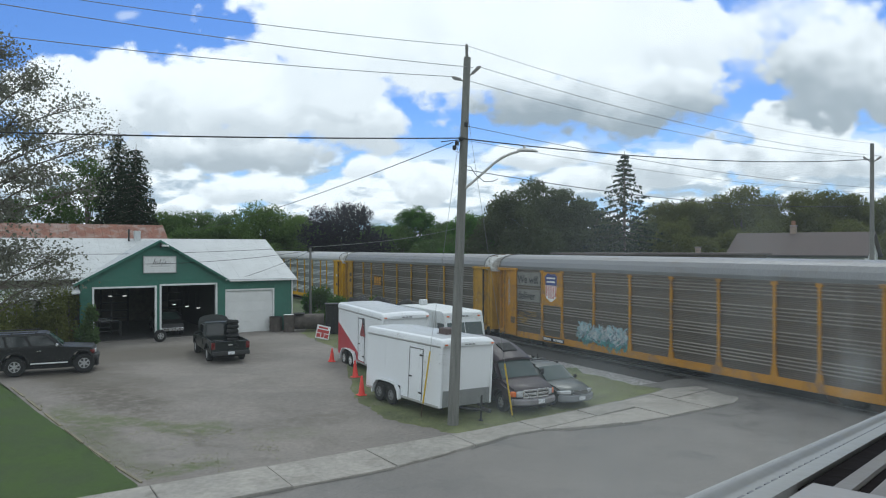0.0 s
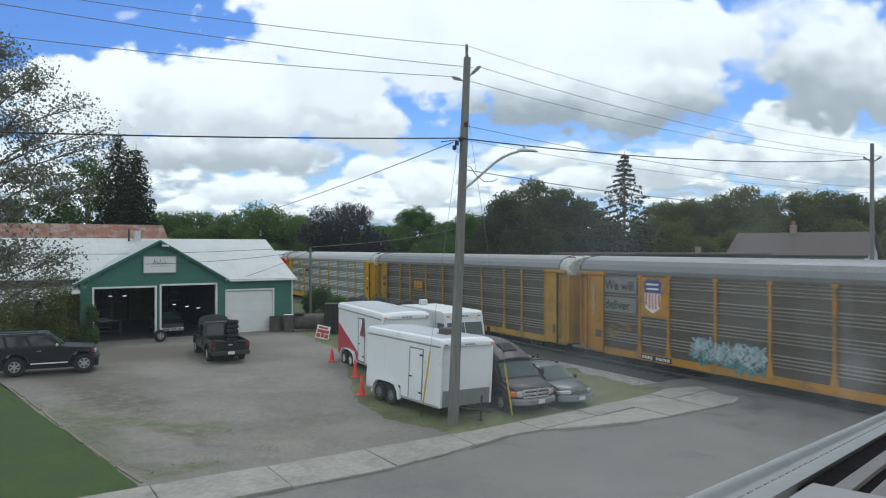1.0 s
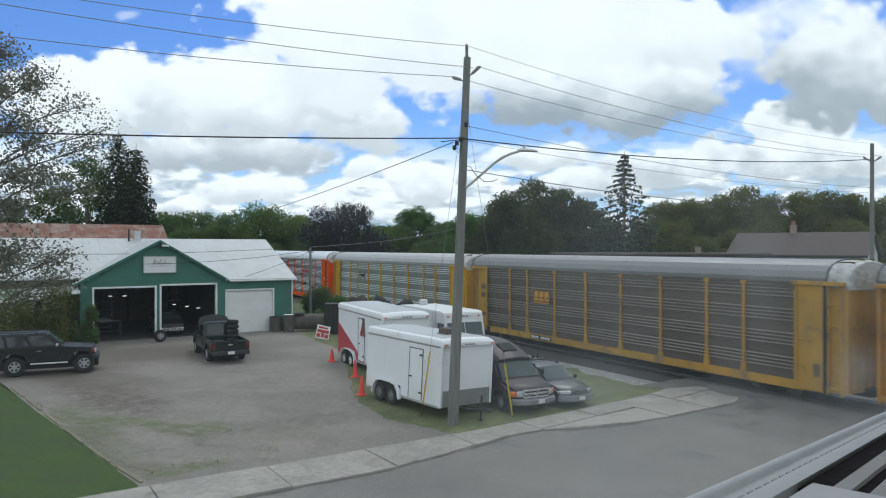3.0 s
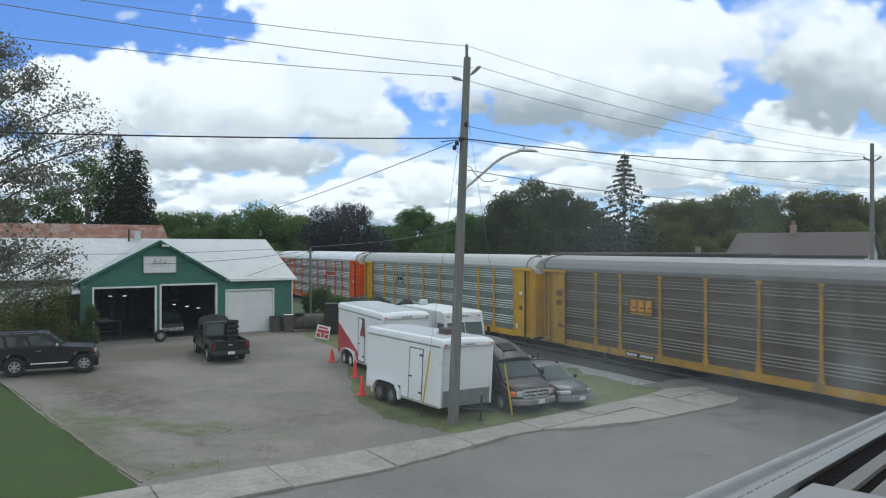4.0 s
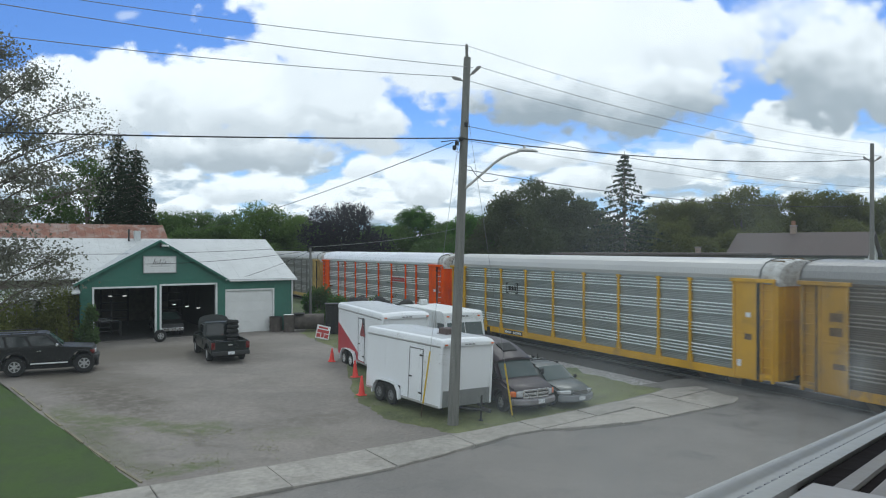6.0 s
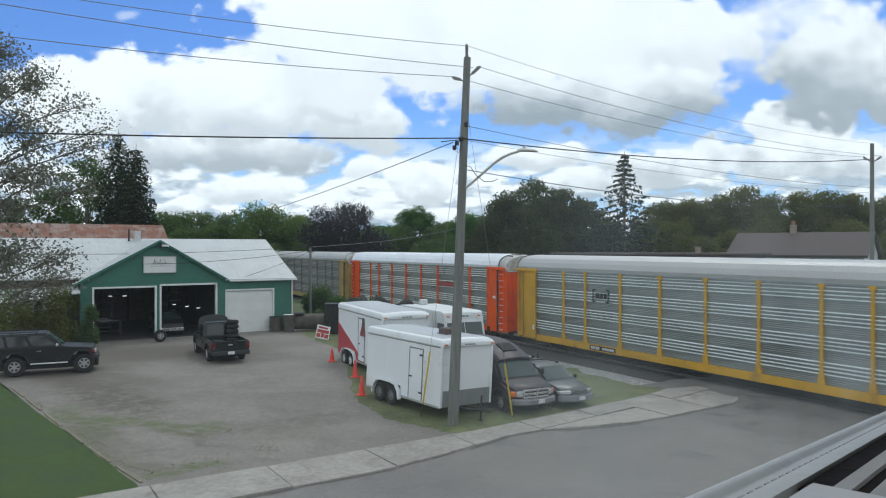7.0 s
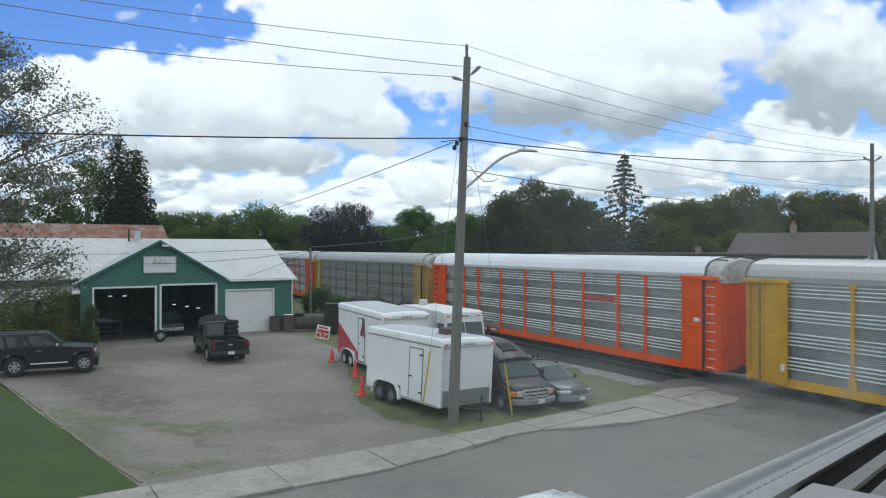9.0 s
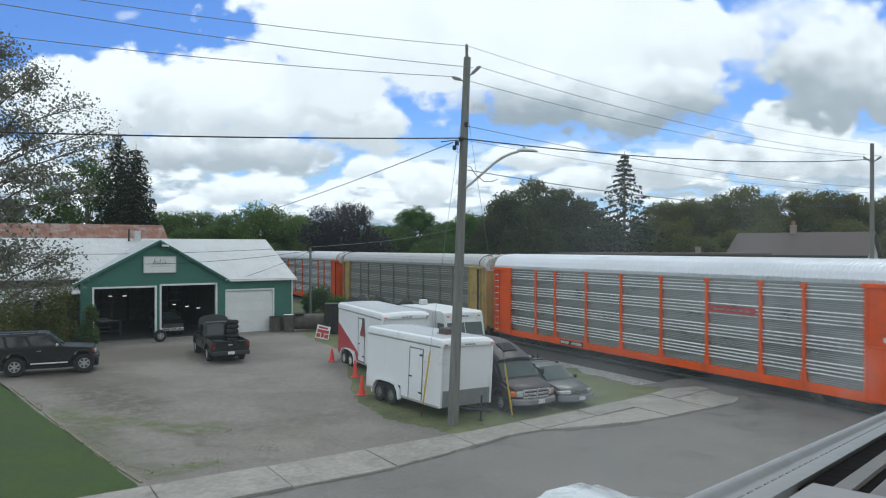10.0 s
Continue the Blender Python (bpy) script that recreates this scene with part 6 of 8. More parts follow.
def vehicle(name, m, label, category, paint, W, body, cabin, wheels, r, tyre_w, rim, side_panes, front=True, rear=True, tumble=0.08, nose=0.0, round_=0.07, pane_top=0.86):
    """body: closed side outline; cabin: (rear base x, front base x, rear top x, front top x, base z, top z)."""
    v = thing(name, m, label, category)
    h = W / 2
    bm = bmesh.new()
    lower = bm_prism(bm, body, -h, h, "y")
    zs = [p[1] for p in body]
    zlo, zhi = min(zs), max(zs)
    for q in lower:                                  # sides lean in above the waist, nose and tail narrow
        k = max(0.0, (q.co.z - (zlo + 0.45 * (zhi - zlo))) / (zhi - zlo))
        q.co.y *= 1 - 0.06 * k
        if q.co.z < zlo + 0.1 * (zhi - zlo):
            q.co.y *= 0.97
        if q.co.x > -0.3:
            q.co.y *= 1 - nose
    bmesh.ops.bevel(bm, geom=[e for e in bm.edges if abs(e.verts[0].co.y - e.verts[1].co.y) < 0.05], offset=min(0.10, max(0.05, round_ * 0.9)), segments=3, affect="EDGES", clamp_overlap=True)
    part("body", bm, paint, v, soft=40)
    if cabin:
        xr, xf, tr, tf, zb, zt = cabin
        hb, ht = h * 0.965, h * (0.965 - tumble * 1.6)
        base = [(xr, -hb, zb), (xf, -hb, zb), (xf, hb, zb), (xr, hb, zb)]
        top = [(tr, -ht, zt), (tf, -ht, zt), (tf, ht, zt), (tr, ht, zt)]
        bm = bmesh.new()
        b_, t_ = [bm.verts.new(p) for p in base], [bm.verts.new(p) for p in top]
        fs = [bm.faces.new(t_)] + [bm.faces.new((b_[i], b_[(i + 1) % 4], t_[(i + 1) % 4], t_[i])) for i in range(4)]
        bmesh.ops.recalc_face_normals(bm, faces=fs)
        bmesh.ops.bevel(bm, geom=[e for e in bm.edges if not (e.verts[0].co.z == zb and e.verts[1].co.z == zb)], offset=round_, segments=3, affect="EDGES", clamp_overlap=True)
        part("cabin", bm, paint, v, soft=40)
        for u0, u1 in side_panes:
            for s in (-1, 1):
                bm = bmesh.new()
                if s < 0:
                    quad_on(bm, (base[0], base[1], top[1], top[0]), u0, u1, 0.14, pane_top, 0.012)
                else:
                    quad_on(bm, (base[2], base[3], top[3], top[2]), 1 - u1, 1 - u0, 0.14, pane_top, 0.012)
                part("side_window", bm, M_GLASS, v)
        if front:
            bm = bmesh.new()
            quad_on(bm, (base[1], base[2], top[2], top[1]), 0.07, 0.93, 0.06, pane_top + 0.04, 0.012)
            part("windscreen", bm, M_SCREEN, v)
        if rear:
            bm = bmesh.new()
            quad_on(bm, (base[3], base[0], top[0], top[3]), 0.1, 0.9, 0.12, pane_top, 0.012)
            part("rear_window", bm, M_GLASS, v)
    for cx in wheels:
        for s in (-1, 1):
            wheel(v, cx, s * (h - tyre_w / 2 - 0.01), r, tyre_w, rim)
    boxed("underbody", (min(wheels) - 0.6, -h + 0.25, r * 0.6, max(wheels) + 0.6, h - 0.25, r * 1.5), M_BLACK, v)
    return v


def shape_nose(v, W, mid, tip, back, crown, waist):
    """Round a vehicle in plan and section: the nose falls back towards its corners, the roof and bonnet fall towards the sides."""
    h = W / 2
    for c in v.children:
        if c.name.startswith("wheel"):
            continue
        bm = bmesh.new()
        bm.from_mesh(c.data)
        for y in (-0.93, -0.82, -0.65, -0.42, -0.2, 0.2, 0.42, 0.65, 0.82, 0.93):
            bmesh.ops.bisect_plane(bm, geom=bm.verts[:] + bm.edges[:] + bm.faces[:], plane_co=(0, y * h, 0), plane_no=(0, 1, 0))
        for q in bm.verts:
            k = min(1.1, abs(q.co.y) / h) ** 2.4
            q.co.x -= back * k * ease((q.co.x - mid) / (tip - mid))
            q.co.z -= crown * k * ease((q.co.z - waist) / 0.25)
        bm.normal_update()
        bm.to_mesh(c.data)
        bm.free()
        smooth(c.data, 38)


def ground_pose(x, y, turn, tilt=0.0):
    return pose(x, y, land(x, y), 0, tilt, turn)


# dark maroon-grey conversion van with raised roof
M_VAN = surface("dark_maroon_paint", (0.036, 0.026, 0.031), 0.45, spread=0.15, scale=1.5, coat=0.02, spec=0.3)
VAN_TURN = -62.0
vp_ = Vector((3.50, 26.5))
van = vehicle("van", ground_pose(vp_.x, vp_.y, VAN_TURN), "dark maroon full-size van with raised roof, parked on grass", "van", M_VAN, 2.0,
              side_profile(0.38, -5.0, 0.0, (-4.0, -0.95), 0.40, [(0.0, 0.90), (-0.10, 1.0), (-0.45, 1.11), (-0.9, 1.21), (-1.1, 1.24), (-5.0, 1.24)]),
              (-5.0, -0.90, -4.9, -1.65, 1.21, 1.92), (-4.0, -0.95), 0.36, 0.22, M_RIM, ((0.06, 0.34), (0.37, 0.62), (0.66, 0.93)), nose=0.05, round_=0.10)
bm = bmesh.new()
rings = []
for x, z, w in ((-4.98, 2.14, 0.85), (-4.9, 2.36, 0.85), (-4.55, 2.47, 0.85), (-3.7, 2.50, 0.85), (-3.0, 2.46, 0.85), (-2.5, 2.36, 0.85), (-2.05, 2.20, 0.84), (-1.7, 2.04, 0.82), (-1.45, 1.90, 0.80)):
    rise = z - 1.82
    rings.append([(x, -w, 1.82), (x, -w * 0.985, 1.82 + rise * 0.35), (x, -w * 0.93, 1.82 + rise * 0.66), (x, -w * 0.80, 1.82 + rise * 0.88), (x, -w * 0.55, 1.82 + rise * 0.98), (x, 0, z + 0.02),
                  (x, w * 0.55, 1.82 + rise * 0.98), (x, w * 0.80, 1.82 + rise * 0.88), (x, w * 0.93, 1.82 + rise * 0.66), (x, w * 0.985, 1.82 + rise * 0.35), (x, w, 1.82)])
bm_loft(bm, rings)
part("raised_roof", bm, M_VAN, van, "raised fibreglass roof", soft=40)
bm = bmesh.new()
bm_box(bm, -0.3, -0.3, -0.03, 0.3, 0.35, 0.05, 0.02, pose(-2.12, 0, 2.225, 0, 22, 0))
part("roof_hatch", bm, M_BLACK, van, "dark roof hatch")
boxed("front_bumper", (-0.06, -0.98, 0.36, 0.13, 0.98, 0.60), surface("pewter_bumper", (0.24, 0.23, 0.24), 0.4, 0.4), van, 0.05, "grey front bumper")
bm = bmesh.new()
for z in (0.66, 0.73, 0.80, 0.87):
    bm_box(bm, -0.03, -0.52, z, 0.035, 0.52, z + 0.03)
for d in ((-0.03, -0.58, 0.62, 0.05, 0.58, 0.66), (-0.03, -0.58, 0.90, 0.05, 0.58, 0.94), (-0.03, -0.58, 0.62, 0.05, -0.52, 0.94), (-0.03, 0.52, 0.62, 0.05, 0.58, 0.94), (-0.03, -0.04, 0.62, 0.05, 0.04, 0.94), (-0.03, -0.58, 0.765, 0.05, 0.58, 0.80)):
    bm_box(bm, *d, 0.008)
part("grille", bm, M_CHROME, van, "chrome cross-bar grille")
boxed("grille_backing", (-0.06, -0.56, 0.62, 0.012, 0.56, 0.93), M_BLACK, van)
for s in (-1, 1):
    boxed("headlight", (-0.04, min(s * 0.58, s * 0.80), 0.67, 0.04, max(s * 0.58, s * 0.80), 0.90), M_LENS, van, 0.02)
    boxed("turn_signal", (-0.12, min(s * 0.81, s * 0.955), 0.67, 0.02, max(s * 0.81, s * 0.955), 0.90), M_AMBER, van, 0.02)
    bm = bmesh.new()
    bm_box(bm, -1.05, min(s * 1.02, s * 1.2), 1.30, -0.95, max(s * 1.02, s * 1.2), 1.52, 0.03)
    bm_tube(bm, (-1.0, s * 0.95, 1.34), (-1.0, s * 1.08, 1.38), 0.025, seg=6)
    part("mirror", bm, M_BLACK, van)
    boxed("wiper", (-1.0, min(s * 0.1, s * 0.7), 1.27, -0.97, max(s * 0.1, s * 0.7), 1.295), M_BLACK, van)
boxed("licence_plate", (0.13, -0.02, 0.42, 0.142, 0.28, 0.57), M_PLATE, van, 0, "blank pale licence plate")

shape_nose(van, 2.0, -2.2, 0.0, 0.30, 0.07, 0.75)

# silver-grey hatchback wagon
M_SILVER = surface("dull_silver_paint", (0.040, 0.050, 0.047), 0.4, 0.1, spread=0.1, scale=1.5, coat=0.08)
wag = vehicle("station_wagon", ground_pose(5.33, 27.5, -60), "dull silver-grey station wagon parked on grass beside the van", "car", M_SILVER, 1.70,
              side_profile(0.26, -4.5, 0.0, (-3.55, -0.92), 0.34, [(0.0, 0.62), (-0.06, 0.70), (-0.55, 0.86), (-1.25, 0.94), (-4.45, 0.98)]),
              (-4.4, -1.1, -4.1, -1.95, 0.93, 1.42), (-3.55, -0.92), 0.31, 0.19, M_RIM, ((0.05, 0.28), (0.31, 0.58), (0.61, 0.92)), nose=0.06, round_=0.1)
boxed("front_bumper", (-0.08, -0.84, 0.26, 0.09, 0.84, 0.52), surface("silver_bumper", (0.20, 0.21, 0.22), 0.5), wag, 0.05)
boxed("grille", (-0.04, -0.36, 0.56, 0.03, 0.36, 0.70), M_BLACK, wag, 0.01, "black grille with chrome bars")
bm = bmesh.new()
for z in (0.56, 0.62, 0.68):
    bm_box(bm, -0.02, -0.37, z, 0.042, 0.37, z + 0.018)
part("grille_bar", bm, M_CHROME, wag)
for s in (-1, 1):
    boxed("headlight", (-0.16, min(s * 0.42, s * 0.82), 0.55, 0.02, max(s * 0.42, s * 0.82), 0.71), M_LENS, wag, 0.03)
    bm = bmesh.new()
    bm_box(bm, -1.42, min(s * 0.86, s * 1.02), 0.95, -1.30, max(s * 0.86, s * 1.02), 1.09, 0.03)
    part("mirror", bm, M_BLACK, wag)
    bm = bmesh.new()
    bm_tube(bm, (-3.9, s * 0.6, 1.47), (-2.1, s * 0.6, 1.47), 0.02, seg=6)
    for x in (-3.8, -2.2):
        bm_box(bm, x - 0.04, s * 0.6 - 0.02, 1.38, x + 0.04, s * 0.6 + 0.02, 1.47)
    part("roof_rail", bm, M_BLACK, wag)
bm = bmesh.new()
bm_box(bm, -2.9, -0.66, 1.46, -2.82, 0.66, 1.5, 0.01)
for i in range(3):
    bm_box(bm, -2.88, -0.5 + i * 0.3, 1.5, -2.84, -0.47 + i * 0.3, 1.72, 0.005)
part("roof_bar", bm, M_BLACK, wag, "black roof rack bar")
boxed("licence_plate", (0.09, -0.15, 0.34, 0.10, 0.15, 0.47), M_PLATE, wag)

shape_nose(wag, 1.70, -2.0, 0.0, 0.34, 0.07, 0.55)

# white step van between the trailers
M_VANWHITE = surface("white_van_paint", (0.62, 0.64, 0.64), 0.45, spread=0.06, scale=1.2, stain=(0.42, 0.41, 0.38), stain_amount=0.2)
step = thing("step_van", ground_pose(1.15, 34.4, math.degrees(math.atan2(-0.87, 0.45))), "white step van with flat windscreen parked behind the trailers", "van")
bm = bmesh.new()
bm_prism(bm, [(0.0, 0.45), (0.0, 1.45), (-0.28, 2.45), (-0.4, 2.78), (-0.55, 2.86), (-5.4, 2.86), (-5.5, 2.78), (-5.5, 0.45)], -1.08, 1.08, "y")
bmesh.ops.bevel(bm, geom=[e for e in bm.edges if e.calc_length() > 0.5], offset=0.06, segments=2, affect="EDGES", clamp_overlap=True)
part("body", bm, M_VANWHITE, step, soft=40)
fc = ((0.0, -1.08, 1.45), (0.0, 1.08, 1.45), (-0.28, 1.08, 2.45), (-0.28, -1.08, 2.45))
for u0, u1 in ((0.06, 0.49), (0.51, 0.94)):
    bm = bmesh.new()
    quad_on(bm, fc, u0, u1, 0.1, 0.88, 0.015)
    part("windscreen", bm, M_SCREEN, step)
for s in (-1, 1):
    bm = bmesh.new()
    bm_prism(bm, [(-0.12, 1.5), (-1.0, 1.5), (-1.0, 2.3), (-0.34, 2.3)], *sorted((s * 1.07, s * 1.092)), "y")
    part("side_window", bm, M_GLASS, step)
    bm = bmesh.new()
    bm_box(bm, -0.05, min(s * 1.15, s * 1.3), 1.6, 0.03, max(s * 1.15, s * 1.3), 2.1, 0.02)
    for z in (1.55, 2.15):
        bm_tube(bm, (-0.1, s * 1.05, z), (-0.01, s * 1.22, z), 0.012, seg=5)
    part("mirror", bm, M_BLACK, step)
    for cx in (-4.2, -0.9):
        wheel(step, cx, s * 0.93, 0.38, 0.24, M_RIMWHITE)
for y in (-0.85, -0.2, 0.0, 0.2, 0.85):
    boxed("marker_lamp", (-0.36, y - 0.06, 2.6, -0.30, y + 0.06, 2.66), M_AMBER if abs(y) > 0.5 else M_GREYPLASTIC, step, 0.005)
boxed("front_bumper", (0.0, -1.0, 0.45, 0.14, 1.0, 0.68), M_DARKSTEEL, step, 0.03)
boxed("roof_vent", (-5.0, -0.2, 2.86, -4.7, 0.2, 3.15), M_VANWHITE, step, 0.03)
bm = bmesh.new()
for z in (1.2, 1.5, 1.8, 2.1, 2.4):
    bm_tube(bm, (-1.5, -1.13, z), (-1.1, -1.13, z), 0.014, seg=5)
for x in (-1.5, -1.1):
    bm_tube(bm, (x, -1.13, 1.1), (x, -1.13, 2.8), 0.016, seg=5)
part("side_ladder", bm, M_ALU, step)

# black pickup / sport utility at the lawn edge, facing the railway side
M_BLACKPAINT = surface("black_truck_paint", (0.014, 0.014, 0.014), 0.45, spread=0.2, scale=1.5, coat=0.08, spec=0.3)
suv = vehicle("sport_utility_vehicle", ground_pose(-16.05, 32.97, 26.0), "black boxy four-wheel-drive vehicle parked by the lawn", "car", M_BLACKPAINT, 1.75,
              side_profile(0.56, -4.75, 0.0, (-3.2, -0.5), 0.48, [(0.0, 1.08), (-0.08, 1.17), (-1.3, 1.27), (-4.75, 1.26)]),
              (-4.7, -1.3, -4.55, -1.95, 1.26, 1.86), (-3.2, -0.5), 0.43, 0.27, M_RIM, ((0.05, 0.34), (0.38, 0.62), (0.66, 0.93)))
for s in (-1, 1):
    bm = bmesh.new()
    bm_tube(bm, (-4.3, s * 0.62, 1.92), (-2.3, s * 0.62, 1.92), 0.02, seg=6)
    for x in (-4.2, -3.3, -2.4):
        bm_box(bm, x - 0.03, s * 0.62 - 0.02, 1.80, x + 0.03, s * 0.62 + 0.02, 1.91)
    part("roof_rail", bm, M_DARKSTEEL, suv)
boxed("front_bumper", (-0.04, -0.86, 0.58, 0.14, 0.86, 0.80), M_DARKSTEEL, suv, 0.04)
boxed("rocker_trim", (-2.6, -0.92, 0.50, -1.1, -0.86, 0.555), M_WHITE, suv, 0.01, "pale rocker strip")
for s in (-1, 1):
    boxed("turn_signal", (-0.14, min(s * 0.7, s * 0.87), 0.86, 0.02, max(s * 0.7, s * 0.87), 1.08), M_REDLENS, suv, 0.02)
    boxed("headlight", (-0.04, min(s * 0.42, s * 0.68), 0.86, 0.03, max(s * 0.42, s * 0.68), 1.06), M_LENS, suv, 0.02)
    bm = bmesh.new()
    bm_box(bm, -1.62, min(s * 0.88, s * 1.02), 1.30, -1.50, max(s * 0.88, s * 1.02), 1.44, 0.03)
    part("mirror", bm, M_CHROME, suv)
    for cx in (-3.2, -0.5):
        bm = bmesh.new()
        outer = arc_notch(cx, 0.55, 0.57)
        bm_prism(bm, outer + arc_notch(cx, 0.48, 0.57)[::-1], *sorted((s * 0.85, s * 0.93)), "y")
        part("fender_flare", bm, M_BLACK, suv)
    boxed("door_handle", (-2.35, min(s * 0.87, s * 0.9), 1.10, -2.2, max(s * 0.87, s * 0.9), 1.14), M_CHROME, suv)

shape_nose(suv, 1.75, -1.8, 0.0, 0.14, 0.05, 0.85)

# dark green pickup with its bonnet up, tail to the street
M_DKGREEN = surface("dark_green_paint", (0.006, 0.011, 0.010), 0.35, spread=0.2, scale=1.5, coat=0.15, spec=0.4)
PU_TURN = 119.0
pc = Vector((-10.38, 34.78))
pu = vehicle("pickup_truck", ground_pose(pc.x, pc.y, PU_TURN), "dark green pickup truck with raised bonnet facing the garage", "pickup truck", M_DKGREEN, 1.85,
             side_profile(0.45, 0.0, 5.2, (1.15, 4.3), 0.42, [(5.2, 0.85), (5.1, 0.98), (3.85, 1.08), (3.7, 1.1), (2.2, 1.1), (2.19, 0.78), (0.12, 0.78), (0.11, 1.08), (0.0, 1.08)]),
             (2.2, 3.75, 2.32, 3.15, 1.08, 1.80), (1.15, 4.3), 0.38, 0.25, M_RIM, ((0.08, 0.45), (0.5, 0.93)), tumble=0.05)
for s in (-1, 1):
    boxed("bed_side", (0.10, min(s * 0.82, s * 0.90), 0.76, 2.2, max(s * 0.82, s * 0.90), 1.10), M_DKGREEN, pu, 0.02)
    boxed("tail_light", (-0.03, min(s * 0.74, s * 0.92), 0.72, 0.03, max(s * 0.74, s * 0.92), 1.04), M_REDLENS, pu, 0.01)
    bm = bmesh.new()
    bm_box(bm, 3.35, min(s * 0.92, s * 1.1), 1.12, 3.45, max(s * 0.92, s * 1.1), 1.3, 0.03)
    part("mirror", bm, M_BLACK, pu)
boxed("rear_bumper", (-0.18, -0.9, 0.42, -0.005, 0.9, 0.62), M_DARKSTEEL, pu, 0.03, "dark step bumper")
boxed("licence_plate", (-0.192, -0.16, 0.46, -0.182, 0.16, 0.6), M_PLATE, pu)
boxed("tailgate_badge", (-0.012, -0.1, 0.88, -0.003, 0.1, 0.93), M_ALU, pu)
bm = bmesh.new()
arch = [(-0.80, 0.0), (0.80, 0.0), (0.78, 0.72), (0.70, 0.90), (0.45, 0.99), (0.0, 1.03), (-0.45, 0.99), (-0.70, 0.90), (-0.78, 0.72)]
bm_prism(bm, arch, -0.04, 0.04, "x", pose(3.9, 0, 1.08) @ Matrix.Rotation(radians(22), 4, "Y"))
part("bonnet", bm, surface("grey_bonnet_underside", (0.016, 0.019, 0.018), 0.6, spread=0.35), pu, "raised bonnet")
shape_nose(pu, 1.85, 2.6, 5.2, 0.16, 0.05, 1.15)
# tyres loaded in the bed
for i, (x, y, z, tilt) in enumerate(((1.86, -0.52, 0.90, 2), (1.86, -0.52, 1.13, -2), (1.87, -0.51, 1.36, 3), (1.86, -0.53, 1.59, 2), (1.87, -0.51, 1.83, 6), (1.10, 0.35, 0.91, 4))):
    ty = thing("tyre_stack", pu.matrix_world @ pose(x, y, z, tilt, 5, 0), "worn black tyre lying in the pickup bed", "tyre", "tyres in the pickup bed")
    bm = bmesh.new()
    n, R, rr = 22, 0.21, 0.10
    ringv = [[bm.verts.new(((R + rr * math.cos(b)) * math.cos(a), (R + rr * math.cos(b)) * math.sin(a), rr * 1.15 * math.sin(b))) for b in [k * math.tau / 8 for k in range(8)]] for a in [k * math.tau / n for k in range(n)]]
    for k in range(n):
        for q in range(8):
            bm.faces.new((ringv[k][q], ringv[(k + 1) % n][q], ringv[(k + 1) % n][(q + 1) % 8], ringv[k][(q + 1) % 8]))
    bmesh.ops.recalc_face_normals(bm, faces=bm.faces[:])
    part("tread", bm, M_BLACK, ty, soft=60)

# car inside the second bay, nose out
bay = vehicle("car", garage.matrix_world @ pose(-7.9, 0.5, 0.0, 0, 0, -96), "dark car with pale bumper standing in the open bay", "car", M_BLACKPAINT, 1.75,
              side_profile(0.28, -4.4, 0.0, (-3.5, -0.85), 0.36, [(0.0, 0.66), (-0.1, 0.78), (-1.2, 0.92), (-4.3, 0.95)]),
              (-3.9, -1.2, -3.3, -1.9, 0.92, 1.42), (-3.5, -0.85), 0.33, 0.21, M_RIM, ((0.1, 0.48), (0.52, 0.92)))
boxed("front_bumper", (-0.05, -0.85, 0.32, 0.12, 0.85, 0.55), M_CHROME, bay, 0.04, "pale bumper")
sp = thing("spare_wheel", garage.matrix_world @ pose(-9.0, -1.9, 0.0, 0, 0, 10), "spare wheel with silver rim leaning at the bay door", "wheel")
wheel(sp, 0, -0.12, 0.36, 0.22, M_RIM, "tyre_body")

# light car rolling up the street towards the crossing
M_PEARL = surface("pearl_white_paint", (0.60, 0.64, 0.66), 0.3, spread=0.04, scale=1.5, coat=0.5)
roller = vehicle("passing_car", pose(*st(-2, 11.5), -0.02, 0, 0, STREET_TURN), "pearl white car rolling slowly along the street", "car", M_PEARL, 1.8,
                 side_profile(0.24, -4.6, 0.0, (-3.6, -0.92), 0.36, [(0.0, 0.62), (-0.1, 0.74), (-1.1, 0.93), (-4.5, 0.98)]),
                 (-4.3, -1.1, -3.4, -1.95, 0.92, 1.44), (-3.6, -0.92), 0.32, 0.2, M_RIM, ((0.14, 0.48), (0.52, 0.86)), nose=0.06, round_=0.26, pane_top=0.50)
for s in (-1, 1):
    boxed("headlight", (-0.16, min(s * 0.5, s * 0.86), 0.56, 0.01, max(s * 0.5, s * 0.86), 0.72), M_LENS, roller, 0.03)
boxed("front_bumper", (-0.08, -0.88, 0.24, 0.08, 0.88, 0.5), M_PEARL, roller, 0.05)

shape_nose(roller, 1.8, -2.0, 0.0, 0.34, 0.08, 0.55)

# ---- small things of the yard ----
M_ORANGE = surface("orange_cone_plastic", (0.80, 0.065, 0.05), 0.55, spread=0.12, scale=3)
for x, y, h in ((-3.34, 29.2, 0.80), (-3.99, 32.42, 0.76), (-5.59, 35.78, 0.66)):
    c = thing("traffic_cone", pose(x, y, land(x, y), random.uniform(-2, 2), random.uniform(-2, 2), random.uniform(0, 90)), "orange plastic traffic cone standing on gravel", "traffic cone", "traffic cones")
    bm = bmesh.new()
    bm_box(bm, -0.18, -0.18, 0.0, 0.18, 0.18, 0.04, 0.015)
    part("base", bm, M_ORANGE, c)
    bm = bmesh.new()
    bm_tube(bm, (0, 0, 0.03), (0, 0, h), 0.14, 0.035, 20)
    part("cone", bm, M_ORANGE, c, soft=40)

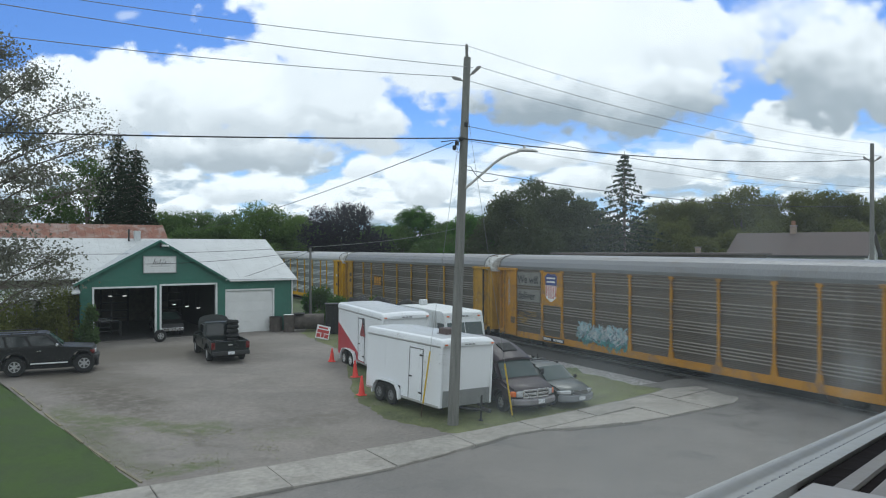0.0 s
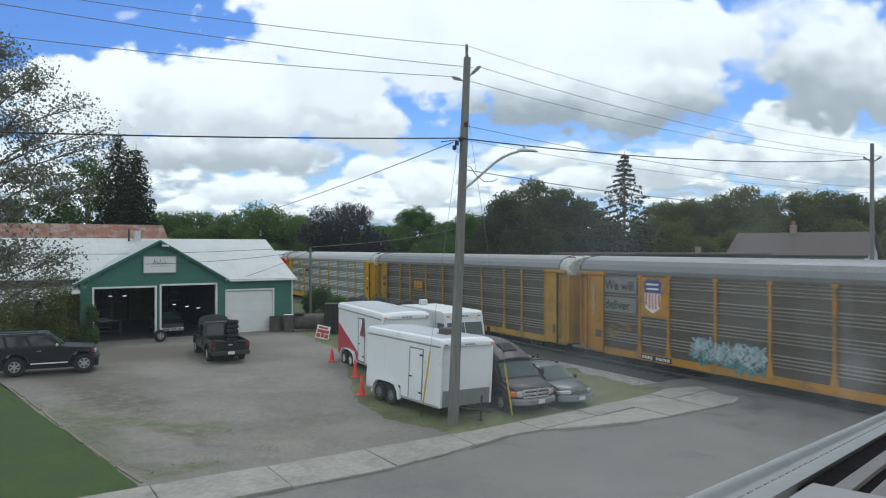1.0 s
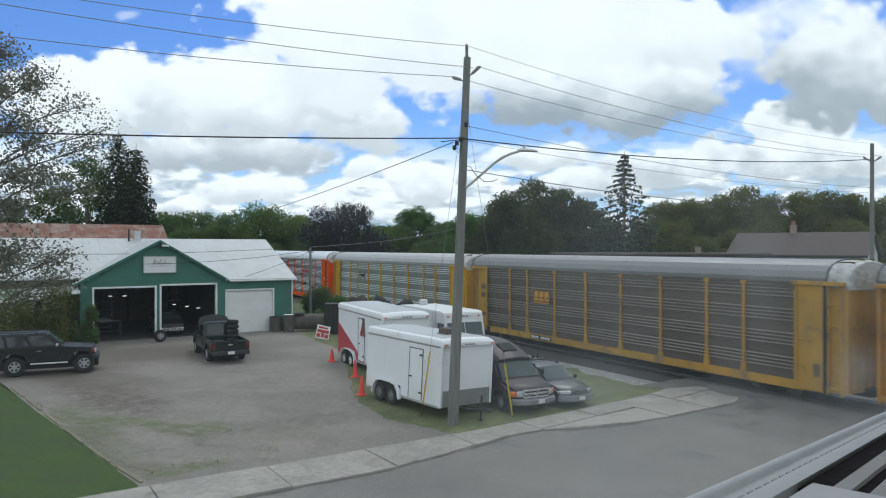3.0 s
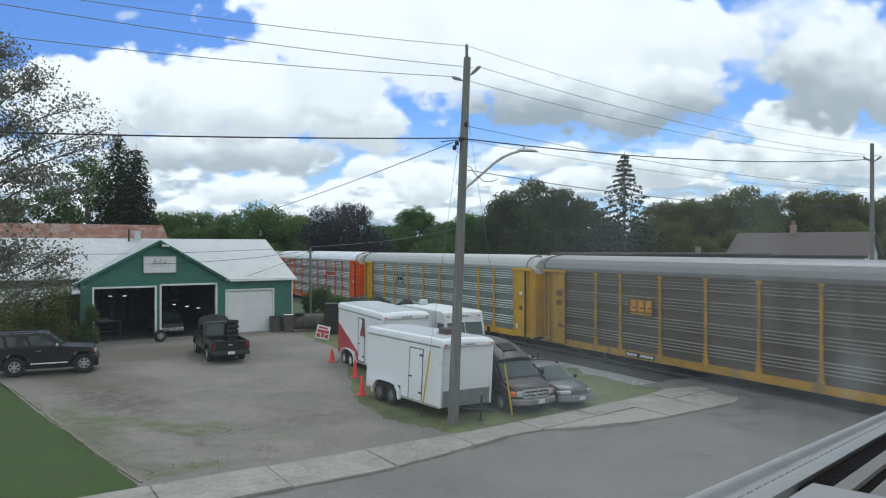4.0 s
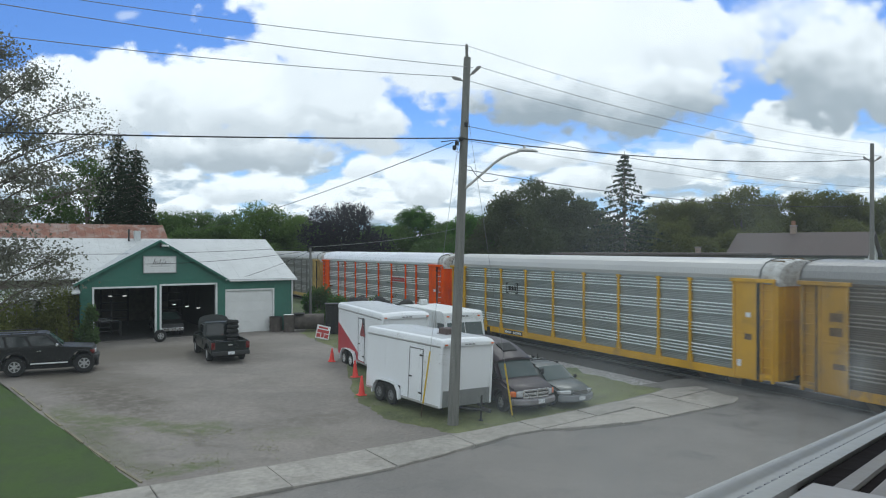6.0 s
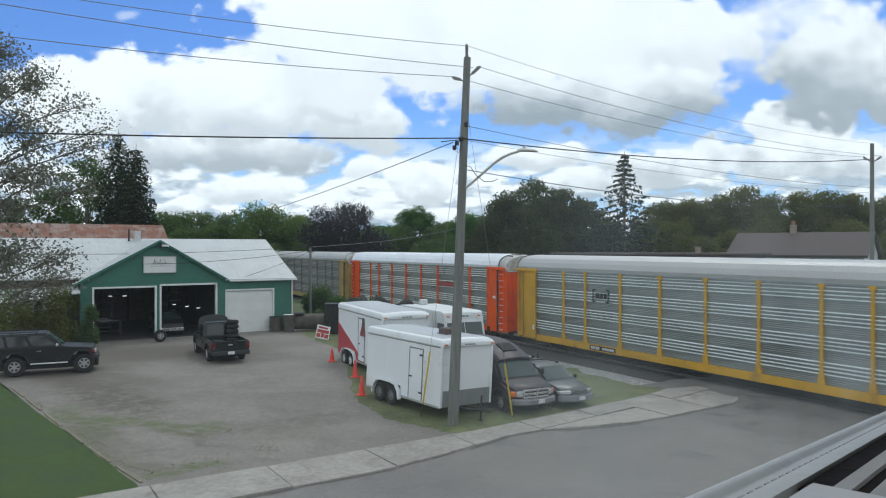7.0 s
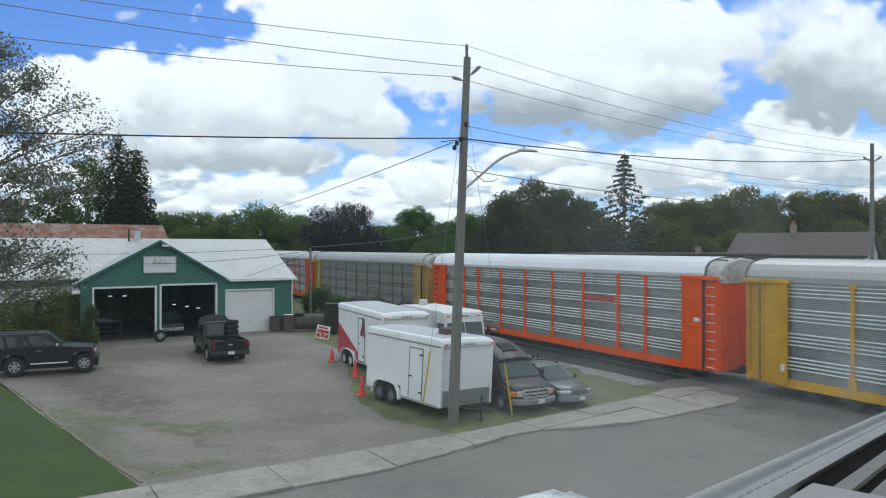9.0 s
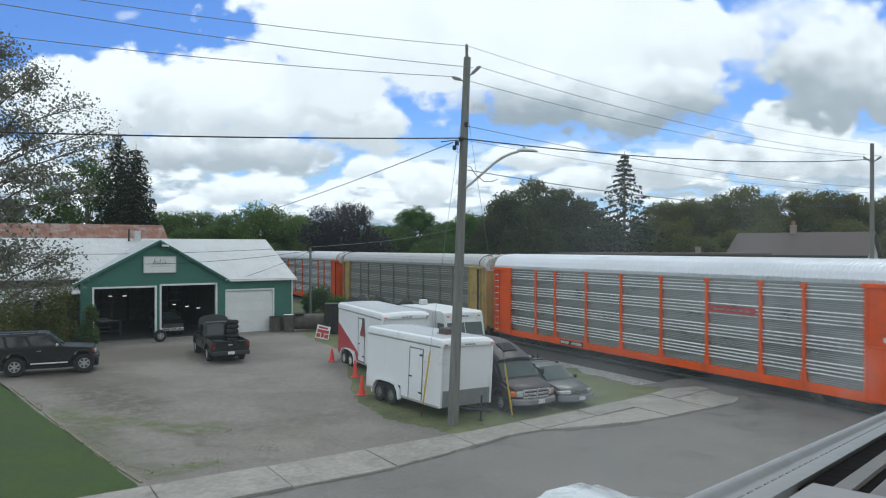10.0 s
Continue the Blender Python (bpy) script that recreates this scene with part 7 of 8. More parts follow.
# red and white notice leaning in the grass
nb = thing("notice_board", pose(-7.35, 43.0, land(-7.35, 43) + 0.0, -14, 14, 18) @ Matrix.Scale(0.86, 4), "red and white notice board leaning askew in grass", "sign")
boxed("board", (-0.48, -0.02, 0.1, 0.48, 0.02, 1.05), M_WHITE, nb, 0.005)
for d in ((-0.36, 0.82, 0.3, 0.95), (-0.42, 0.52, 0.42, 0.74), (-0.1, 0.2, 0.1, 0.5), (-0.42, 0.18, -0.15, 0.46), (0.14, 0.18, 0.42, 0.46)):
    boxed("bar", (d[0], -0.027, d[1], d[2], -0.021, d[3]), M_RED, nb)
for x in (-0.4, 0.4):
    boxed("leg", (x - 0.02, 0.021, -0.1, x + 0.02, 0.06, 0.9), M_POLE, nb)

# rusty tank, drums and stacked scrap by the garage corner
M_TANK = surface("rusty_brown_tank", (0.10, 0.085, 0.075), 0.8, 0.2, spread=0.35, scale=2, stain=(0.17, 0.15, 0.13), stain_amount=0.3)
tk = thing("scrap_tank", pose(-9.3, 48.0, land(-9.3, 48), 0, 0, 8), "rusty brown steel tank lying by the garage", "tank")
bm = bmesh.new()
bm_tube(bm, (-1.1, 0, 0.62), (1.25, 0, 0.62), 0.52, seg=24)
part("shell", bm, M_TANK, tk, soft=40)
for x in (-0.8, 0.8):
    boxed("cradle", (x - 0.08, -0.4, 0.0, x + 0.08, 0.4, 0.24), M_DARKSTEEL, tk)
boxed("lid", (-0.75, -0.5, 1.12, -0.05, 0.4, 1.2), M_BLACK, tk, 0.02)
for x, y, r, h in ((-10.25, 47.4, 0.36, 1.12), (-11.2, 47.75, 0.42, 0.95)):
    dr = thing("steel_drum", pose(x, y, land(x, y)), "old brown steel drum beside the tank", "drum", "steel drums")
    bm = bmesh.new()
    bm_tube(bm, (0, 0, 0), (0, 0, h), r, seg=22)
    for z in (0.02, h * 0.35, h * 0.68, h - 0.02):
        bm_tube(bm, (0, 0, z - 0.02), (0, 0, z + 0.02), r + 0.018, seg=22)
    part("shell", bm, M_TANK, dr, soft=30)
    boxed("lid_board", (-r, -r * 0.6, h + 0.002, r * 0.9, r * 0.6, h + 0.03), M_WHITE if x > -10.5 else M_DARKSTEEL, dr, 0.005)
bx = thing("black_bin", pose(-7.15, 46.4, land(-7.15, 46.4), 0, 0, 10), "tall black bin standing behind the notice", "bin")
boxed("shell", (-0.5, -0.4, 0.0, 0.5, 0.4, 1.9), M_BLACK, bx, 0.06)
boxed("lid", (-0.55, -0.45, 1.9, 0.55, 0.45, 1.97), M_DARKSTEEL, bx, 0.02)
# dark scrap beyond the red trailer
for x, y, w, h in ((-5.6, 46.5, 1.0, 2.55), (-4.0, 46.0, 1.2, 2.5), (-2.6, 45.6, 1.1, 2.45)):
    pl = thing("tarped_pile", pose(x, y, land(x, y)), "dark tarped pile of scrap behind the trailers", "pile")
    bm = bmesh.new()
    bmesh.ops.create_icosphere(bm, subdivisions=3, radius=1.0)
    for q in bm.verts:
        q.co *= 1 + 0.25 * noise.noise(q.co * 1.7 + Vector((x, y, 0)))
        q.co = Vector((q.co.x * w, q.co.y * 0.8, max(0.0, (q.co.z + 0.4) * h / 1.4)))
    part("cover", bm, M_BLACK, pl, soft=60)

# ---- trees, shrubs and grass ----
M_BARK = surface("grey_brown_bark", (0.13, 0.11, 0.09), 0.95, spread=0.3, scale=4, fine=20, bump=0.5, stretch=(3, 3, 0.6))
LEAF = {
    "mid": foliage("mid_green_leaves", (0.085, 0.130, 0.055), (0.12, 0.20, 0.05), 0.25),
    "light": foliage("light_green_leaves", (0.085, 0.135, 0.045), (0.16, 0.24, 0.06)),
    "bright": foliage("fresh_green_leaves", (0.060, 0.125, 0.035), (0.12, 0.25, 0.05)),
    "dark": foliage("dark_green_leaves", (0.090, 0.104, 0.062), (0.11, 0.14, 0.06), 0.2),
    "olive": foliage("olive_green_leaves", (0.092, 0.100, 0.034), (0.17, 0.19, 0.05), 0.22),
    "purple": foliage("dark_purple_leaves", (0.040, 0.042, 0.050), (0.05, 0.045, 0.055), 0.2),
    "needle": foliage("dark_needles", (0.040, 0.055, 0.038), (0.04, 0.06, 0.03)),
    "near": foliage("grey_green_leaves", (0.150, 0.150, 0.130), (0.24, 0.25, 0.18)),
}


def leaf_mesh(name, pts, size, material, rng, droop=0.0, narrow=0.6, faces=None):
    """Many small folded leaves (two triangles each) at the given points; faces: the ways that they mostly look."""
    n = len(pts)
    a = rng.normal(size=(n, 3))
    a[:, 2] -= droop
    a /= np.linalg.norm(a, axis=1)[:, None]
    b = np.cross(a, rng.normal(size=(n, 3)) if faces is None else faces + rng.normal(size=(n, 3)) * 0.55)
    b /= np.linalg.norm(b, axis=1)[:, None] + 1e-9
    c = np.cross(a, b)
    s = size * rng.uniform(0.6, 1.4, n)[:, None]
    p = np.asarray(pts)
    v = np.stack([p - a * s * 0.5, p + b * s * narrow * 0.5 + c * s * 0.12, p + a * s * 0.5, p - b * s * narrow * 0.5 + c * s * 0.12], 1).reshape(-1, 3)
    i = np.arange(n)[:, None] * 4
    f = np.concatenate([i + np.array([[0, 1, 2]]), i + np.array([[0, 2, 3]])], 1).reshape(-1, 3)
    me = bpy.data.meshes.new(name)
    me.from_pydata(v.tolist(), [], f.tolist())
    me.materials.append(material)
    return me


def in_clumps(clumps, n, rng, hollow=0.35):
    """Points in ellipsoids (centre, radii), denser near the skin, shared out by volume."""
    vol = np.array([c[3] * c[4] * c[5] for c in clumps]) ** 0.8
    pick = rng.choice(len(clumps), n, p=vol / vol.sum())
    d = rng.normal(size=(n, 3))
    d /= np.linalg.norm(d, axis=1)[:, None]
    r = hollow + (1 - hollow) * rng.random(n) ** 0.6
    r *= 1 + 0.18 * rng.normal(size=n) * 0.7
    k = np.array(clumps)[pick]
    return k[:, :3] + d * r[:, None] * k[:, 3:6], d + np.array([0.0, 0.0, 0.5])


def broad_tree(x, y, height, spread, leaf, label, seed, n=19000, size=0.30, group="trees beyond the railway", low=0.12, name="tree", z=None, deep=None):
    rng = np.random.default_rng(seed)
    t = thing(name, pose(x, y, land(x, y) if z is None else z, 0, 0, 0), label, "tree", group)
    crown_lo = height * low
    clumps = []
    m = 30
    dp = deep or spread
    for i in range(m):
        u = i / (m - 1)
        zz = crown_lo + (height - crown_lo) * (0.10 + 0.82 * u)
        wide = math.sin(math.pi * min(1.0, 0.25 + 0.66 * u)) ** 0.7
        a = i * 2.4 + rng.uniform(-0.5, 0.5)
        r = 0.72 * wide * rng.uniform(0.35, 1.1)
        cr = spread * rng.uniform(0.22, 0.40) * (0.65 + 0.35 * wide)
        clumps.append((math.cos(a) * r * spread, math.sin(a) * r * dp, min(zz, height - cr * 0.7), cr, cr, cr * rng.uniform(0.6, 0.85)))
    spots, outward = in_clumps(clumps, n, rng)
    part("crown", leaf_mesh("crown", spots, size, LEAF[leaf], rng, faces=outward), LEAF[leaf], t)
    bm = bmesh.new()
    r0 = 0.018 * height + 0.05
    bm_path(bm, [(0, 0, -0.1), (0.05, 0.02, height * 0.3), (0.1, -0.05, height * 0.6), (0.05, 0, height * 0.85)], [r0, r0 * 0.75, r0 * 0.45, r0 * 0.15], 7)
    for c in clumps[2::4]:
        bm_path(bm, [(0.04, 0, max(0.3, c[2] * 0.55)), (c[0] * 0.5, c[1] * 0.5, c[2] * 0.8), (c[0], c[1], c[2])], [r0 * 0.35, r0 * 0.22, r0 * 0.08], 5)
    part("trunk", bm, M_BARK, t)
    return t


def spruce(x, y, height, base_r, label, seed, leaf="needle", swell=0.9, dense=60, tier=0.038, size=0.42):
    rng = np.random.default_rng(seed)
    t = thing("spruce_tree", pose(x, y, land(x, y)), label, "tree")
    pts, bm = [], bmesh.new()
    bm_path(bm, [(0, 0, -0.1), (0, 0, height * 0.5), (0, 0, height)], [0.28, 0.16, 0.02], 7)
    zt = height * 0.10
    while zt < height * 0.985:
        u = (height - zt) / (height * 0.9)
        R = base_r * u ** swell + 0.12
        k = max(4, int(5 + 4 * u))
        a0 = rng.uniform(0, 6)
        for i in range(k):
            a = a0 + i * math.tau / k + rng.uniform(-0.2, 0.2)
            L = R * rng.uniform(0.7, 1.12)
            m = int(14 + dense * u * L / base_r)
            s = rng.random(m) ** 0.7
            dz = -0.32 * L * s ** 1.3 + 0.10 * L * s ** 3
            w = rng.normal(size=m) * 0.16 * L * (0.4 + 0.6 * (1 - s))
            pts.append(np.stack([np.cos(a) * L * s - np.sin(a) * w, np.sin(a) * L * s + np.cos(a) * w, zt + dz - np.abs(rng.normal(size=m)) * (0.14 if dense < 100 else 0.5)], 1))
            bm_path(bm, [(0, 0, zt), (math.cos(a) * L * 0.5, math.sin(a) * L * 0.5, zt - 0.13 * L), (math.cos(a) * L, math.sin(a) * L, zt - 0.22 * L)], [0.05, 0.03, 0.01], 4)
        zt += height * tier * (0.7 + 0.6 * u)
    pts = np.concatenate(pts)
    part("crown", leaf_mesh("crown", pts, size, LEAF[leaf], rng, 0.3, 0.5), LEAF[leaf], t)
    part("trunk", bm, M_BARK, t)
    return t


# bearing, depth, height, half width, leaf, crown note
WOOD = [
    (-0.385, 118, 11.5, 4.2, "mid"), (-0.345, 124, 12.6, 4.8, "mid"), (-0.305, 122, 12.2, 4.2, "mid"), (-0.253, 104, 12.7, 5.0, "light"), (-0.210, 108, 11.4, 3.6, "light"),
    (-0.172, 112, 10.6, 3.0, "mid"), (-0.137, 96, 12.4, 4.6, "purple"), (-0.085, 120, 10.2, 4.0, "mid"), (-0.040, 108, 12.5, 3.3, "bright"), (0.004, 104, 10.2, 3.2, "mid"),
    (0.045, 92, 10.6, 3.4, "bright"), (0.085, 88, 12.7, 3.6, "dark"), (0.121, 86, 14.6, 3.9, "dark"), (0.163, 88, 13.7, 3.6, "dark"), (0.199, 90, 12.4, 3.2, "dark"), (0.232, 86, 9.6, 2.6, "dark"),
    (0.285, 95, 9.6, 3.2, "dark"), (0.303, 102, 13.0, 3.8, "olive"), (0.342, 104, 13.4, 4.2, "olive"), (0.380, 105, 14.0, 3.8, "olive"), (0.418, 100, 15.2, 4.2, "olive"), (0.457, 106, 14.2, 3.9, "olive"),
    (0.497, 100, 14.4, 4.2, "olive"), (0.536, 101, 14.6, 4.2, "olive"), (0.576, 100, 14.2, 3.9, "olive"), (0.616, 96, 13.2, 3.6, "olive"), (0.655, 100, 14, 4.2, "olive"),
    (0.400, 116, 13.0, 4.4, "olive"), (0.425, 111, 13.0, 4.4, "olive"), (0.320, 114, 12.0, 4.2, "olive"), (0.520, 114, 13.4, 4.2, "dark"), (0.600, 112, 13.4, 4.2, "mid"),
]
NOTES = {"mid": "leafy green broadleaf tree in the wood beyond the railway", "light": "light green rounded broadleaf tree beyond the railway", "bright": "fresh green young broadleaf tree beyond the railway",
         "purple": "dark purple-leaved broadleaf tree beyond the railway", "dark": "dark green tall broadleaf tree beyond the railway", "olive": "olive green broadleaf tree in the wood edge"}
for i, (b, dp, h, w, leaf) in enumerate(WOOD):
    broad_tree(b * dp, dp, h, w * 1.45, leaf, NOTES[leaf], 100 + i)
for i in range(26):          # lower growth between them
    b = -0.40 + i * 0.0425
    dp = 84 + (i * 37) % 17 + (14 if b < -0.05 else 0)
    broad_tree(b * dp, dp, 7.6 + (i * 13) % 3, 4.6, "mid" if b < 0.04 else ("dark" if b < 0.28 else "olive"), "dense understorey tree filling the wood edge", 200 + i, 9000, 0.32, "understorey trees", 0.02)
spruce(0.2548 * 84, 84, 17.6, 7.4, "tall dark spruce standing above the wood", 7)
# trees behind the garage
spruce(-0.456 * 66, 66, 16.6, 3.7, "tall dark ragged conifer behind the garage", 31, swell=0.6, dense=330, tier=0.03, size=0.26)
spruce(-0.431 * 64, 64, 14.9, 2.9, "tall dark ragged conifer behind the garage", 32, swell=0.5, dense=330, tier=0.03, size=0.26)
for i, (b, dp, h, w) in enumerate(((-0.50, 70, 15.0, 3.8), (-0.56, 72, 11.8, 3.6), (-0.62, 68, 10.5, 3.6), (-0.66, 64, 12.5, 3.2))):
    broad_tree(b * dp, dp, h, w, "mid", "dark green broadleaf tree behind the garage", 40 + i, 8000, 0.30, "trees behind the garage")
# far wood closing the horizon
rng = np.random.default_rng(9)
pts = np.stack([rng.uniform(-190, 190, 16000), rng.uniform(165, 185, 16000), rng.random(16000) ** 0.8 * (9.5 + 2.5 * np.sin(np.arange(16000) * 0.0))], 1)
pts[:, 2] *= 1 + 0.18 * np.sin(pts[:, 0] * 0.21) + 0.12 * np.sin(pts[:, 0] * 0.083 + 1)
far = new("far_wood", leaf_mesh("far_wood", pts, 1.5, LEAF["mid"], rng))
tagged(far, "distant green wood closing the horizon", "wood", kind="stuff")

# sparse-leaved tree on the lawn, its crown hanging into the view
NEAR_Y = 23.0
rng = np.random.default_rng(4)
near = thing("tree", pose(-15.6, NEAR_Y, land(-15.6, NEAR_Y)), "sparse grey-green broadleaf tree on the lawn", "tree")
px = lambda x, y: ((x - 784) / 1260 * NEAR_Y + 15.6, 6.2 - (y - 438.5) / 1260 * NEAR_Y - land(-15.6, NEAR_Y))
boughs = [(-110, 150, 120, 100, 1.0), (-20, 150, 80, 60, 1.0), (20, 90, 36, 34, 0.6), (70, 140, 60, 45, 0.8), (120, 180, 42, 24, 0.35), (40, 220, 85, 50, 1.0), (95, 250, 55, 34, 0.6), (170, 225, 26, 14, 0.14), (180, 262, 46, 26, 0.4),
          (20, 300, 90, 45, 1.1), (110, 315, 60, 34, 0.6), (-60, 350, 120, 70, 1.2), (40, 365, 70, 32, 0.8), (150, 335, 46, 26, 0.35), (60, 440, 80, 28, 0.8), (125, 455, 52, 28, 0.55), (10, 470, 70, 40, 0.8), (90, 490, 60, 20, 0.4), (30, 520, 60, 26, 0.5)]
pts, bm = [], bmesh.new()
trunk = [(0, 0, -0.1), (0.1, 0, 2.0), (0.25, 0.1, 4.5), (0.3, 0.1, 7.5), (0.5, 0.0, 11.0), (0.6, 0.0, 13.0)]
bm_path(bm, trunk, [0.24, 0.20, 0.16, 0.12, 0.06, 0.02], 9)
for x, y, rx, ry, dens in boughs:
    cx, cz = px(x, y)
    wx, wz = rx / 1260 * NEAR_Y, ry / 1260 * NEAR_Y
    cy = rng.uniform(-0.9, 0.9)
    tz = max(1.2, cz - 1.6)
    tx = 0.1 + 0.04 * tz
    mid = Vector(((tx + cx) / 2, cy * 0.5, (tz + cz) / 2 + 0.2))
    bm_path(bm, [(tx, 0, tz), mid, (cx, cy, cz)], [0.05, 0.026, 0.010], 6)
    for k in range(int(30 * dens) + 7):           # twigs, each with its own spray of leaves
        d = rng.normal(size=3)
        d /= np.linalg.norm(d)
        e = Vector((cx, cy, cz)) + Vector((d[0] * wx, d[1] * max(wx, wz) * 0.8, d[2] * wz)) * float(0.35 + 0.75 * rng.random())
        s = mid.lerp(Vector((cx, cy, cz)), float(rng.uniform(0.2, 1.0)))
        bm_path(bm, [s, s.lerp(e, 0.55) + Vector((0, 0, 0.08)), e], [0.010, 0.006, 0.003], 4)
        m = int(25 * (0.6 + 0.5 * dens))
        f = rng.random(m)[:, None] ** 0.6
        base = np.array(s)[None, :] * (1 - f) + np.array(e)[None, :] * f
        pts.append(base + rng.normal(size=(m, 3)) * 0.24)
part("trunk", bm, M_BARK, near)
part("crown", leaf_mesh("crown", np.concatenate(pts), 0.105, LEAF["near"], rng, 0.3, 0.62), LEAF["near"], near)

# shrubs by the garage corner
for x, y, r, h, leaf, sd in ((-8.9, 52.0, 1.0, 2.9, "mid", 61), (-7.6, 51.0, 1.1, 2.3, "bright", 62), (-9.9, 53.2, 0.9, 3.4, "bright", 63), (-6.6, 50.2, 0.9, 2.2, "mid", 64), (-8.2, 49.6, 0.9, 1.6, "mid", 65), (-5.2, 52.5, 1.2, 2.6, "mid", 66), (-24.5, 38.8, 1.5, 3.4, "mid", 67), (-22.6, 39.6, 1.3, 3.2, "dark", 68), (-21.6, 40.6, 0.8, 3.6, "olive", 69), (-26.5, 38.0, 1.5, 3.8, "mid", 70), (-20.7, 38.3, 1.2, 3.7, "olive", 71), (-22.5, 37.4, 1.5, 3.5, "olive", 72), (-19.6, 39.4, 0.7, 2.6, "mid", 73)):
    rng = np.random.default_rng(sd)
    sh = thing("shrub", pose(x, y, land(x, y)), "leafy green shrub growing by the garage corner", "shrub", "shrubs by the garage")
    cl = [(rng.uniform(-0.5, 0.5) * r, rng.uniform(-0.5, 0.5) * r, h * rng.uniform(0.25, 0.8), r * 0.5, r * 0.5, h * 0.22) for _ in range(8)]
    spots, outward = in_clumps(cl, 2600, rng)
    part("crown", leaf_mesh("crown", spots, 0.15, LEAF[leaf], rng, faces=outward), LEAF[leaf], sh)
    bm = bmesh.new()
    for c in cl:
        bm_path(bm, [(0, 0, -0.05), (c[0] * 0.5, c[1] * 0.5, c[2] * 0.6), c[:3]], [0.03, 0.02, 0.008], 5)
    part("stems", bm, M_BARK, sh)

# grass blades: lawn, verge, and tufts in the gravel
M_BLADE = foliage("grass_blades", (0.058, 0.098, 0.015), (0.11, 0.18, 0.028), 0.12)
M_BLADEDRY = foliage("dry_grass_blades", (0.165, 0.172, 0.085), (0.23, 0.24, 0.11), 0.35)

M_WEED = foliage("yellowish_weeds", (0.19, 0.20, 0.085), (0.26, 0.28, 0.12), 0.25)


def grass(name, spots, height, material, label, seed):
    rng = np.random.default_rng(seed)
    p = np.array(spots)
    n = len(p)
    z = np.array([land(x, y) for x, y in p])
    a = rng.uniform(0, math.tau, n)
    w = 0.012 + 0.014 * rng.random(n)
    h = height * rng.uniform(0.5, 1.3, n)
    lean = rng.normal(size=(n, 2)) * 1.5 * h[:, None]
    base = np.c_[p, z]
    sd = np.c_[np.cos(a) * w, np.sin(a) * w, np.zeros(n)]
    tip = base + np.c_[lean, h]
    v = np.stack([base - sd, base + sd, tip], 1).reshape(-1, 3)
    me = bpy.data.meshes.new(name)
    me.from_pydata(v.tolist(), [], (np.arange(n * 3).reshape(-1, 3)).tolist())
    me.materials.append(material)
    tagged(new(name, me), label, "grass", kind="stuff")


def inside(poly, x, y):
    c, j = False, len(poly) - 1
    for i in range(len(poly)):
        (xi, yi), (xj, yj) = poly[i], poly[j]
        if (yi > y) != (yj > y) and x < (xj - xi) * (y - yi) / (yj - yi) + xi:
            c = not c
        j = i
    return c


def scatter(poly, n, seed, patchy=0.0):
    r = random.Random(seed)
    xs, ys = [p[0] for p in poly], [p[1] for p in poly]
    out = []
    while len(out) < n:
        x, y = r.uniform(min(xs), max(xs)), r.uniform(min(ys), max(ys))
        if inside(poly, x, y) and (not patchy or noise.noise((x * 0.7, y * 0.7, seed)) > patchy * r.random()):
            out.append((x, y))
    return out


VERGE = [st(13.4, 19.75), st(20, 20.4), st(25.2, 21.0), rw(-24, 23.2), rw(-45, 22.6), (-6.5, 53), (-9.5, 51.5), (-9.2, 46.8), (-5.6, 39.0), (-4.2, 33.2), (-3.7, 29.4), (-2.8, 27), (-1.6, 25.2)]
grass("verge_grass", scatter(VERGE, 12000, 2), 0.035, M_BLADEDRY, "rough green and straw-coloured verge grass", 11)
grass("lawn_grass", scatter([st(-22, 19.7), st(3.3, 19.7), (-12.1, 23.1), (-18.5, 29.5), (-24, 31)], 26000, 3), 0.013, M_BLADE, "short dark green lawn grass", 12)
grass("yard_weeds", scatter([(-9.8, 20.4), (-7.0, 18.9), (-4.6, 20.6), (-6.0, 24.6), (-11.5, 24.8)], 500, 4, 0.25) + scatter([(-18.4, 29.9), (-17.8, 29.2), (-8.1, 18.6), (-7.4, 19.0)], 350, 5), 0.028, M_WEED, "thin weeds growing through the gravel", 13)

# ---- houses beyond the railway ----
M_SHINGLE = surface("brown_asphalt_shingle", (0.15 * 0.7, 0.12 * 0.7, 0.115 * 0.7), 0.9, spread=0.15, scale=0.5, fine=9, bump=0.3)
M_SIDING = surface("pale_siding", (0.52, 0.53, 0.53), 0.7, spread=0.06)
M_BRICKS = surface("sooty_brick", (0.30, 0.24, 0.19), 0.9, spread=0.3, scale=5)


